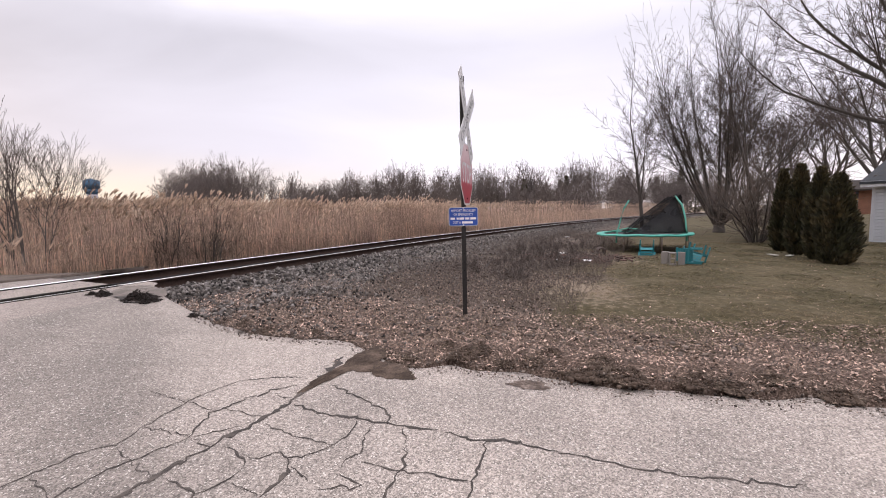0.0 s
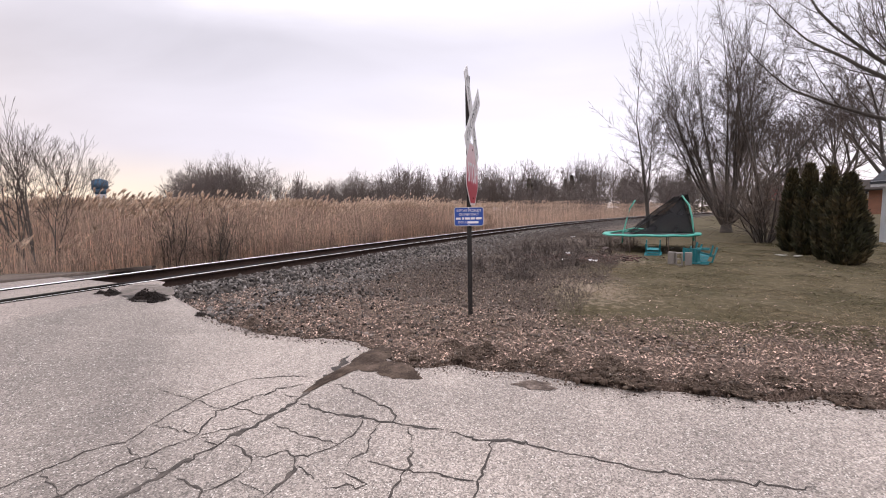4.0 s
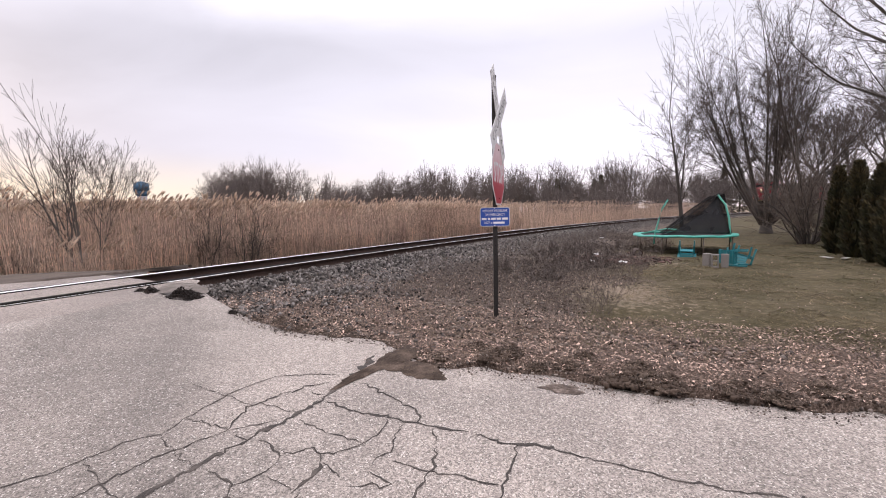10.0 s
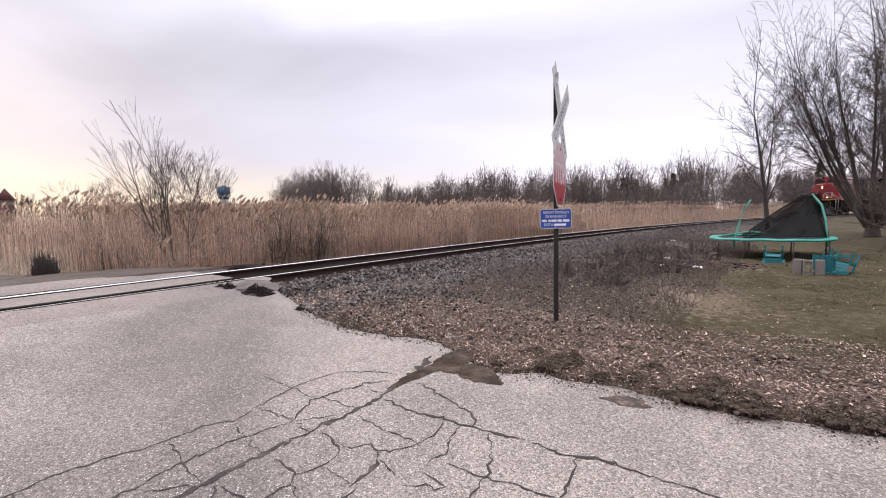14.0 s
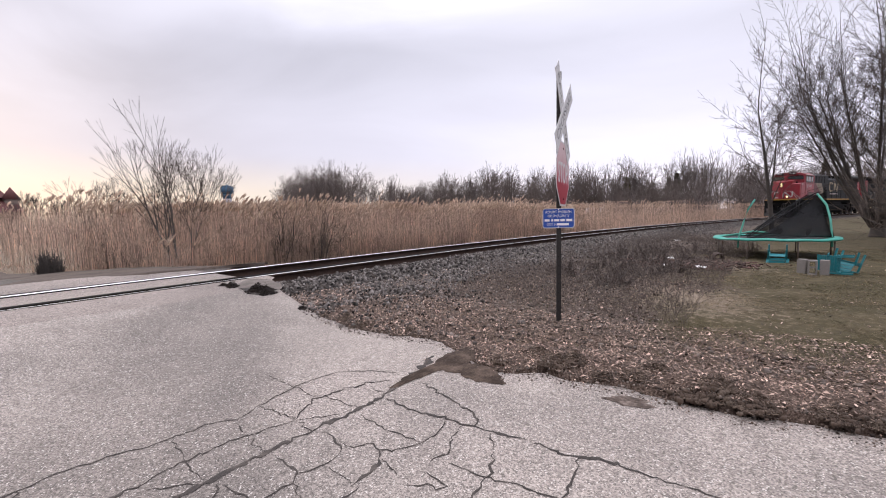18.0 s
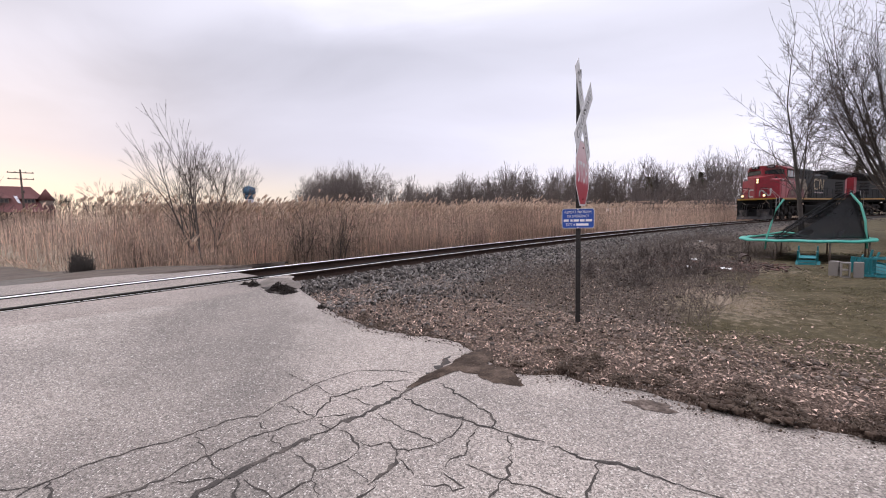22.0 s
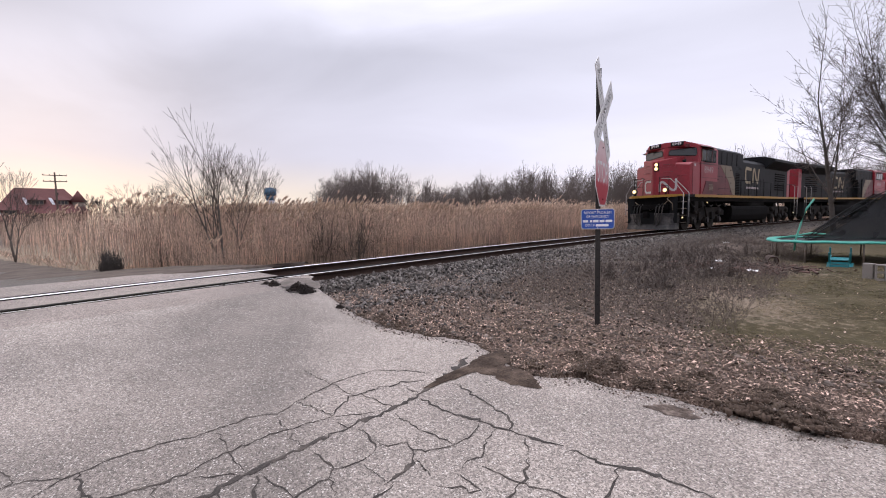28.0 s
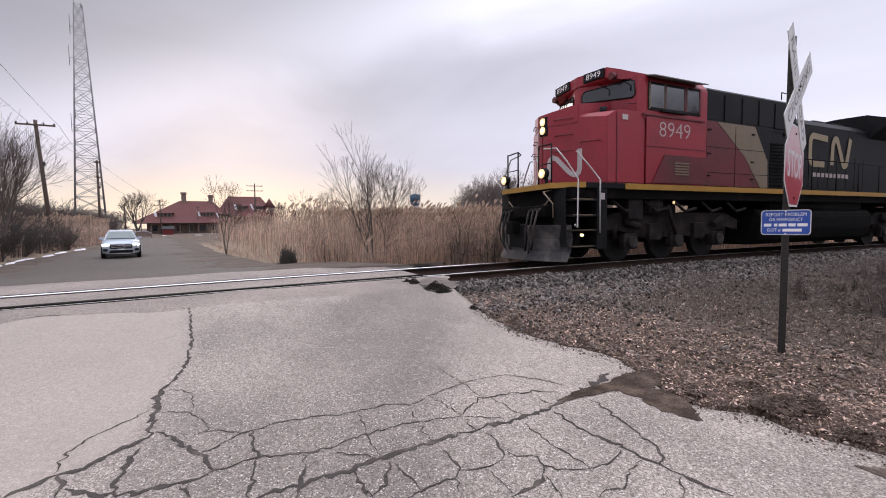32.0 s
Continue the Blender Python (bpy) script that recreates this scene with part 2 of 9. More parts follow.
def cyl(bm, c, r, depth, axis="z", sides=20, r2=None):
    rot = {"z": Matrix.Identity(4), "x": pose(0, 0, 0, 0, 90, 0), "y": pose(0, 0, 0, 90, 0, 0)}[axis]
    res = bmesh.ops.create_cone(bm, cap_ends=True, segments=sides, radius1=r, radius2=r if r2 is None else r2, depth=depth, matrix=Matrix.Translation(c) @ rot)
    for f in {f for v in res["verts"] for f in v.link_faces}:
        if len(f.verts) == 4:
            f.smooth = True
    return bm


def tubes(p0, p1, r0, r1, sides=4):
    """Vertices and quads of many tapered sticks at once."""
    p0, p1 = np.asarray(p0, float), np.asarray(p1, float)
    t = p1 - p0
    t /= np.maximum(np.linalg.norm(t, axis=1, keepdims=True), 1e-9)
    ref = np.where(np.abs(t[:, 2:3]) < 0.9, np.array([[0, 0, 1.0]]), np.array([[1.0, 0, 0]]))
    u = np.cross(t, ref)
    u /= np.maximum(np.linalg.norm(u, axis=1, keepdims=True), 1e-9)
    v = np.cross(t, u)
    n = len(p0)
    vs = np.zeros((n, 2, sides, 3))
    for k in range(sides):
        a = 2 * math.pi * k / sides
        w = math.cos(a) * u + math.sin(a) * v
        vs[:, 0, k] = p0 + w * np.asarray(r0)[:, None]
        vs[:, 1, k] = p1 + w * np.asarray(r1)[:, None]
    base = np.arange(n)[:, None] * 2 * sides
    fs = []
    for k in range(sides):
        j = (k + 1) % sides
        fs.append(np.concatenate([base + k, base + j, base + sides + j, base + sides + k], 1))
    return vs.reshape(-1, 3), np.concatenate(fs, 0)


# ---- materials ----
def material(name, base, rough=0.8, metal=0.0, vary=0.25, grain=40.0, patch=1.2, bump=0.25, other=None, other_at=0.55, other_soft=0.12, coords="Object", emit=None, emit_strength=0.0, island=0.0, detail=6.0, spec=0.5, tint=None, thin=0.0):
    """A surface with grain and larger patches: base colour, fine variation, and an optional second colour in blotches."""
    m = bpy.data.materials.new(name)
    m.use_nodes = True
    nt = m.node_tree
    N, L = nt.nodes.new, nt.links.new
    b = nt.nodes["Principled BSDF"]
    b.inputs["Roughness"].default_value, b.inputs["Metallic"].default_value = rough, metal
    b.inputs["Specular IOR Level"].default_value = spec
    tc = N("ShaderNodeTexCoord")
    fine, big = N("ShaderNodeTexNoise"), N("ShaderNodeTexNoise")
    for n, s, d in ((fine, grain, detail), (big, patch, 5.0)):
        n.inputs["Scale"].default_value, n.inputs["Detail"].default_value = s, d
        n.inputs["Roughness"].default_value = 0.62
        L(tc.outputs[coords], n.inputs["Vector"])
    mixed = N("ShaderNodeMath")
    mixed.operation = "ADD"
    L(fine.outputs["Fac"], mixed.inputs[0])
    L(big.outputs["Fac"], mixed.inputs[1])
    mr = N("ShaderNodeMapRange")
    mr.inputs[1].default_value, mr.inputs[2].default_value, mr.inputs[3].default_value, mr.inputs[4].default_value = 0.65, 1.35, 1 - vary, 1 + vary
    L(mixed.outputs[0], mr.inputs[0])
    col = N("ShaderNodeRGB")
    col.outputs[0].default_value = (*base, 1)
    src = col.outputs[0]
    if other is not None:
        r2 = N("ShaderNodeMapRange")
        r2.inputs[1].default_value, r2.inputs[2].default_value = other_at - other_soft, other_at + other_soft
        L(big.outputs["Fac"], r2.inputs[0])
        mx = N("ShaderNodeMix")
        mx.data_type = "RGBA"
        L(r2.outputs[0], mx.inputs["Factor"])
        mx.inputs["A"].default_value, mx.inputs["B"].default_value = (*base, 1), (*other, 1)
        src = mx.outputs["Result"]
    if island:
        ge = N("ShaderNodeNewGeometry")
        ri = N("ShaderNodeMapRange")
        ri.inputs[3].default_value, ri.inputs[4].default_value = 1 - island, 1 + island
        L(ge.outputs["Random Per Island"], ri.inputs[0])
        m2 = N("ShaderNodeMath")
        m2.operation = "MULTIPLY"
        L(mr.outputs[0], m2.inputs[0])
        L(ri.outputs[0], m2.inputs[1])
        fac = m2.outputs[0]
        if tint is not None:
            mt = N("ShaderNodeMix")
            mt.data_type = "RGBA"
            wn = N("ShaderNodeTexWhiteNoise")
            wn.noise_dimensions = "1D"
            L(ge.outputs["Random Per Island"], wn.inputs["W"])
            L(wn.outputs["Value"], mt.inputs["Factor"])
            L(src, mt.inputs["A"])
            mt.inputs["B"].default_value = (*tint, 1)
            src = mt.outputs["Result"]
    else:
        fac = mr.outputs[0]
    sc = N("ShaderNodeVectorMath")
    sc.operation = "SCALE"
    L(src, sc.inputs[0])
    L(fac, sc.inputs["Scale"])
    L(sc.outputs[0], b.inputs["Base Color"])
    if bump:
        bp = N("ShaderNodeBump")
        bp.inputs["Strength"].default_value, bp.inputs["Distance"].default_value = bump, 0.01
        L(fine.outputs["Fac"], bp.inputs["Height"])
        L(bp.outputs[0], b.inputs["Normal"])
    rr = N("ShaderNodeMapRange")
    rr.inputs[3].default_value, rr.inputs[4].default_value = max(0.02, rough - 0.12), min(1.0, rough + 0.12)
    L(big.outputs["Fac"], rr.inputs[0])
    L(rr.outputs[0], b.inputs["Roughness"])
    if thin:
        # thin dry leaves let light through
        tl, ms = N("ShaderNodeBsdfTranslucent"), N("ShaderNodeMixShader")
        L(sc.outputs[0], tl.inputs["Color"])
        ms.inputs[0].default_value = thin
        L(b.outputs[0], ms.inputs[1])
        L(tl.outputs[0], ms.inputs[2])
        L(ms.outputs[0], nt.nodes["Material Output"].inputs["Surface"])
    if emit is not None:
        b.inputs["Emission Color"].default_value = (*emit, 1)
        b.inputs["Emission Strength"].default_value = emit_strength
    return m


M_STEEL = material("rail_steel", (0.040, 0.026, 0.021), 0.9, 0.0, 0.4, 30, 2, spec=0.1)
M_SHINE = material("rail_head", (0.93, 0.92, 0.92), 0.36, 1.0, 0.06, 60, 3, 0.02)
# near rail's copy of the head steel: weaker sky reflection put into a darker colour
M_DULL = material("dim_rail_head", (0.78, 0.75, 0.73), 0.42, 1.0, 0.2, 40, 3, 0.05)
M_TIE = material("tie_wood", (0.028, 0.022, 0.019), 0.9, 0, 0.4, 25, 3, 0.6)
M_BALLAST = material("ballast", (0.054, 0.044, 0.037), 0.92, 0, 0.35, 45, 1.0, 0.8, (0.040, 0.031, 0.025), island=0.9, tint=(0.175, 0.157, 0.146), spec=0.2)
M_WHITE = material("white_sheeting", (0.62, 0.61, 0.61), 0.5, 0, 0.14, 25, 5, 0.05, (0.42, 0.40, 0.38), 0.62)
M_BLUE = material("blue_sheeting", (0.02, 0.075, 0.36), 0.45, 0, 0.12, 20, 3, 0.05)
M_POST = material("sign_post_steel", (0.03, 0.026, 0.024), 0.6, 0.4, 0.3, 30, 3)
M_BLACK = material("black_paint", (0.008, 0.008, 0.009), 0.6, 0, 0.3, 20, 2, spec=0.18)
M_DARK = material("underframe", (0.005, 0.0045, 0.0045), 0.8, 0.0, 0.4, 14, 2, 0.3, (0.012, 0.010, 0.0095), 0.62, spec=0.08)
M_RED = material("locomotive_red", (0.29, 0.020, 0.033), 0.4, 0, 0.15, 9, 0.9, 0.03, (0.19, 0.017, 0.024), 0.56)
M_LOCOBLK = material("locomotive_black", (0.0075, 0.0078, 0.0095), 0.55, 0, 0.3, 9, 0.9, 0.03, (0.015, 0.014, 0.014), 0.58, spec=0.16)
M_LOCOGREY = material("locomotive_beige", (0.185, 0.138, 0.09), 0.5, 0, 0.15, 12, 1.2, 0.04)
M_YELLOW = material("yellow_stripe", (0.36, 0.19, 0.025), 0.5, 0, 0.2, 12, 2, 0.04)
M_LAMP = material("lit_reflector", (0.8, 0.7, 0.5), 0.3, emit=(1.0, 0.66, 0.26), emit_strength=0.8)
M_BULB = material("lit_bulb", (0.9, 0.85, 0.7), 0.3, emit=(1.0, 0.74, 0.34), emit_strength=2.4)

# ---- ground ----
def zone_material(name):
    """Ground cover mixed from lawn, leaf litter, soil and gravel, by the zones laid down on the sheet."""
    m = bpy.data.materials.new(name)
    m.use_nodes = True
    nt = m.node_tree
    N, L = nt.nodes.new, nt.links.new
    b = nt.nodes["Principled BSDF"]
    b.inputs["Roughness"].default_value = 0.95
    b.inputs["Specular IOR Level"].default_value = 0.2
    tc = N("ShaderNodeTexCoord")

    def noise_at(scale, detail=6.0, rough=0.65):
        n = N("ShaderNodeTexNoise")
        n.inputs["Scale"].default_value, n.inputs["Detail"].default_value, n.inputs["Roughness"].default_value = scale, detail, rough
        L(tc.outputs["Object"], n.inputs["Vector"])
        return n.outputs["Fac"]

    def ramp(fac, *stops):
        r = N("ShaderNodeValToRGB")
        e = r.color_ramp.elements
        e[0].position, e[0].color = stops[0][0], (*stops[0][1], 1)
        e[1].position, e[1].color = stops[-1][0], (*stops[-1][1], 1)
        for p, c in stops[1:-1]:
            e.new(p).color = (*c, 1)
        L(fac, r.inputs[0])
        return r.outputs["Color"]

    fine, mid, big = noise_at(60), noise_at(9), noise_at(0.8)
    lawn = ramp(mid, (0.34, (0.031, 0.028, 0.012)), (0.5, (0.071, 0.060, 0.029)), (0.66, (0.18, 0.140, 0.09)))
    lawn2 = ramp(big, (0.35, (0.056, 0.048, 0.023)), (0.6, (0.125, 0.096, 0.057)))
    leaf = ramp(fine, (0.3, (0.032, 0.021, 0.016)), (0.5, (0.110, 0.076, 0.058)), (0.7, (0.31, 0.23, 0.185)))
    soil = ramp(fine, (0.32, (0.030, 0.021, 0.016)), (0.5, (0.088, 0.064, 0.050)), (0.68, (0.30, 0.235, 0.195)))
    gravel = ramp(fine, (0.32, (0.028, 0.022, 0.019)), (0.5, (0.08, 0.064, 0.055)), (0.68, (0.22, 0.19, 0.17)))
    straw = ramp(fine, (0.3, (0.12, 0.092, 0.066)), (0.7, (0.38, 0.30, 0.22)))

    def mix(a, bb, fac):
        x = N("ShaderNodeMix")
        x.data_type = "RGBA"
        L(a, x.inputs["A"])
        L(bb, x.inputs["B"])
        if isinstance(fac, float):
            x.inputs["Factor"].default_value = fac
        else:
            L(fac, x.inputs["Factor"])
        return x.outputs["Result"]

    def zone(nm):
        a = N("ShaderNodeAttribute")
        a.attribute_name = nm
        s = N("ShaderNodeMath")
        s.operation = "ADD"
        L(a.outputs["Fac"], s.inputs[0])
        j = N("ShaderNodeMapRange")
        j.inputs[1].default_value, j.inputs[2].default_value, j.inputs[3].default_value, j.inputs[4].default_value = 0.3, 0.7, -0.35, 0.35
        L(mid, j.inputs[0])
        L(j.outputs[0], s.inputs[1])
        c = N("ShaderNodeMapRange")
        c.inputs[1].default_value, c.inputs[2].default_value = (0.05, 0.95) if nm == "lawn" else (0.3, 0.7)
        L(s.outputs[0], c.inputs[0])
        return c.outputs[0]

    c = mix(soil, mix(lawn, lawn2, 0.5), zone("lawn"))
    c = mix(c, leaf, zone("leaf"))
    c = mix(c, gravel, zone("gravel"))
    c = mix(c, straw, zone("straw"))
    L(c, b.inputs["Base Color"])
    bp = N("ShaderNodeBump")
    bp.inputs["Strength"].default_value, bp.inputs["Distance"].default_value = 0.7, 0.03
    L(fine, bp.inputs["Height"])
    L(bp.outputs[0], b.inputs["Normal"])
    return m


M_GROUND = zone_material("ground_cover")


def zones(x, y):
    s, d = track_sd(x, y)
    e = y - road_edge(np.clip(x, -5.5, 40))
    lawn = smooth(-0.9, 1.3, x - 1.08 - (y - 5.14) * 0.483 + (vnoise(x, y, 1.1, 7) - 0.5) * 1.5) * smooth(-3.6, -5.2, d + (vnoise(x, y, 1.5, 8) - 0.5) * 1.5) * smooth(0.6, 2.4, e + (vnoise(x, y, 0.8, 9) - 0.5) * 1.2)
    leaf = smooth(2.3, 0.9, e + (vnoise(x, y, 0.7, 5) - 0.5) * 1.0) * (d < -1.2)
    gravel = smooth(-5.2, -2.8, d + (vnoise(x, y, 0.8, 6) - 0.5) * 1.8) * smooth(4.5, 3.0, d) * (1 - 0.8 * leaf)
    straw = smooth(2.6, 4.0, d) * 0.75 * (1 - 0.7 * smooth(-35, -60, x))
    for cx, cy, r in ((2.30, 7.15, 0.95), (4.45, 11.1, 0.8), (6.5, 5.4, 0.5)):
        straw = np.maximum(straw, 0.85 * np.exp(-((x - cx) ** 2 + (y - cy) ** 2 * 0.5) / r ** 2))
    return lawn, leaf, gravel, straw


def build_ground():
    rr = np.concatenate([[0.0], np.geomspace(0.4, 60, 150), np.geomspace(64, 3500, 30)])
    na = 400
    ang = np.arange(na) * 2 * math.pi / na
    X = (rr[:, None] * np.cos(ang)).ravel() + 0.5
    Y = (rr[:, None] * np.sin(ang)).ravel() + 3.0
    s, d = track_sd(X, Y)
    Z = land(X, Y)
    e = Y - road_edge(np.clip(X, -5.5, 40))
    on_road = ((e < 0.05) & (d < -0.5))
    bank = np.exp(-((e - 0.35) / 0.30) ** 2) * 0.07 * smooth(-1.2, 0.6, X)          # ridge of sods along the asphalt
    Z += np.where(on_road | (d > -1), 0, bank + (vnoise(X, Y, 0.25, 1) - 0.5) * 0.045 + (vnoise(X, Y, 0.9, 2) - 0.5) * 0.05)
    Z = np.where(on_road, np.minimum(Z, road_z(X, Y)) - 0.10, Z)
    far = d > 2
    Z += np.where(far, (vnoise(X, Y, 1.5, 2) - 0.5) * 0.08, 0)
    on_far_road = in_far_road(X, Y)
    Z = np.where(on_far_road, np.minimum(Z, road_z(X, Y) - 0.08), Z)
    Z = np.where((np.abs(d) < 1.9), np.minimum(Z, 0.1), Z)
    i = np.arange(len(rr) - 1)[:, None] * na
    j = np.arange(na)[None, :]
    k = (j + 1) % na
    F = np.stack([i + j, i + k, i + na + k, i + na + j], -1).reshape(-1, 4)[:, ::-1]
    me = mesh_from("ground", np.stack([X, Y, Z], 1), F, (M_GROUND,), True)
    for nm, v in zip(("lawn", "leaf", "gravel", "straw"), zones(X, Y)):
        me.attributes.new(nm, "FLOAT", "POINT").data.foreach_set("value", v.astype(np.float32))
    return tagged(new("ground", me), "rough lawn, leaf litter and bare soil of the railway verge", "ground", kind="structure")


FAR_L = ((-10.4, 0.2), (-14.0, 0.2), (-19.0, 1.6), (-30.0, 4.6), (-45.0, 11.0), (-60.0, 18.0), (-85.0, 24.0))
FAR_R = ((-6.6, 8.0), (-11.0, 8.9), (-16.0, 10.4), (-27.0, 13.2), (-42.0, 18.6), (-58.0, 25.0), (-84.0, 33.0))


def in_far_road(x, y):
    s, d = track_sd(x, y)
    xs = [-p[0] for p in FAR_L]
    lo = np.interp(-x, xs, [p[1] for p in FAR_L])
    hi = np.interp(-x, [-p[0] for p in FAR_R], [p[1] for p in FAR_R])
    return (d > 0.5) & (x < -6.6) & (y > lo - 0.2) & (y < hi + 0.2)


SEAM = ((-13.0, 5.6), (-7.2, 3.1), (-5.95, 2.57), (-4.99, 2.17), (-4.53, 1.75), (-3.85, 1.40), (-3.55, 1.2), (-3.4, 0.4), (-3.1, -0.4), (-2.5, -2.0), (0.0, -9.0))


def asphalt_material(name, base, light, path=None):
    m = bpy.data.materials.new(name)
    m.use_nodes = True
    nt = m.node_tree
    N, L = nt.nodes.new, nt.links.new
    b = nt.nodes["Principled BSDF"]
    b.inputs["Specular IOR Level"].default_value = 0.35
    tc = N("ShaderNodeTexCoord")

    def nz(scale, detail, rough):
        n = N("ShaderNodeTexNoise")
        n.inputs["Scale"].default_value, n.inputs["Detail"].default_value, n.inputs["Roughness"].default_value = scale, detail, rough
        L(tc.outputs["Object"], n.inputs["Vector"])
        return n.outputs["Fac"]

    def rng(src, a, bb, c, d):
        r = N("ShaderNodeMapRange")
        r.inputs[1].default_value, r.inputs[2].default_value, r.inputs[3].default_value, r.inputs[4].default_value = a, bb, c, d
        L(src, r.inputs[0])
        return r.outputs[0]

    vo = N("ShaderNodeTexVoronoi")
    vo.inputs["Scale"].default_value = 120.0
    L(tc.outputs["Object"], vo.inputs["Vector"])
    sp = N("ShaderNodeSeparateColor")
    L(vo.outputs["Color"], sp.inputs[0])
    stone = rng(sp.outputs[0], 0.0, 1.0, 0.45, 1.38)
    white = rng(sp.outputs[1], 0.94, 0.97, 0.0, 0.65)
    broad = rng(nz(0.7, 7, 0.62), 0.3, 0.7, 0.68, 1.25)
    fine = rng(nz(38, 6, 0.75), 0.3, 0.7, 0.66, 1.3)
    if path is not None:
        # a strip of finer, darker asphalt along the wheel path
        ln = N("ShaderNodeVectorMath")
        ln.operation = "DOT_PRODUCT"
        ln.inputs[1].default_value = (path[0], path[1], 0)
        L(tc.outputs["Object"], ln.inputs[0])
        j = N("ShaderNodeMath")
        j.operation = "MULTIPLY_ADD"
        j.inputs[1].default_value = 1.1
        L(nz(0.9, 6, 0.6), j.inputs[0])
        L(ln.outputs["Value"], j.inputs[2])
        cr = N("ShaderNodeValToRGB")
        cr.color_ramp.interpolation = "EASE"
        ce = cr.color_ramp.elements
        ce[0].position, ce[0].color = 0.0, (0.94, 0.94, 0.94, 1)
        ce[1].position, ce[1].color = 1.0, (1.0, 1.0, 1.0, 1)
        for pp, cc in ((0.20, 0.92), (0.36, 0.68), (0.56, 0.68), (0.70, 0.94), (0.85, 1.0)):
            ce.new(pp).color = (cc, cc, cc, 1)
        L(rng(j.outputs[0], path[2] - 2.5, path[2] + 2.5, 0.0, 1.0), cr.inputs[0])
        mm = N("ShaderNodeMath")
        mm.operation = "MULTIPLY"
        L(broad, mm.inputs[0])
        L(cr.outputs["Color"], mm.inputs[1])
        broad = mm.outputs[0]
    k = N("ShaderNodeMath")
    k.operation = "MULTIPLY"
    L(stone, k.inputs[0])
    L(broad, k.inputs[1])
    k2 = N("ShaderNodeMath")
    k2.operation = "MULTIPLY"
    L(k.outputs[0], k2.inputs[0])
    L(fine, k2.inputs[1])
    sc = N("ShaderNodeVectorMath")
    sc.operation = "SCALE"
    sc.inputs[0].default_value = base
    L(k2.outputs[0], sc.inputs["Scale"])
    mx = N("ShaderNodeMix")
    mx.data_type = "RGBA"
    L(white, mx.inputs["Factor"])
    L(sc.outputs[0], mx.inputs["A"])
    mx.inputs["B"].default_value = (*light, 1)
    slab, calm = N("ShaderNodeAttribute"), N("ShaderNodeMix")
    slab.attribute_name, calm.data_type = "slab", "RGBA"
    L(slab.outputs["Fac"], calm.inputs["Factor"])
    L(mx.outputs["Result"], calm.inputs["A"])
    pale = N("ShaderNodeVectorMath")
    pale.operation = "SCALE"
    pale.inputs[0].default_value = (0.40, 0.343, 0.302)
    L(rng(nz(26, 8, 0.7), 0.3, 0.7, 0.84, 1.14), pale.inputs["Scale"])
    L(pale.outputs[0], calm.inputs["B"])
    L(calm.outputs["Result"], b.inputs["Base Color"])
    L(rng(nz(0.7, 4, 0.5), 0.3, 0.7, 0.72, 0.95), b.inputs["Roughness"])
    bp = N("ShaderNodeBump")
    bp.inputs["Strength"].default_value, bp.inputs["Distance"].default_value = 0.5, 0.006
    L(vo.outputs["Distance"], bp.inputs["Height"])
    L(bp.outputs[0], b.inputs["Normal"])
    return m


M_ASPHALT = asphalt_material("worn_asphalt", (0.345, 0.297, 0.262), (0.74, 0.68, 0.625), (0.845, 0.535, -0.30))
M_ASPHALT2 = asphalt_material("dark_asphalt", (0.095, 0.080, 0.070), (0.24, 0.21, 0.19))
M_APRON = asphalt_material("apron_asphalt", (0.285, 0.240, 0.212), (0.55, 0.50, 0.46))
M_SHOULDER = material("dirt_shoulder", (0.145, 0.115, 0.096), 0.95, 0, 0.5, 25, 1.2, 0.8, (0.07, 0.055, 0.047), 0.50, spec=0.15)


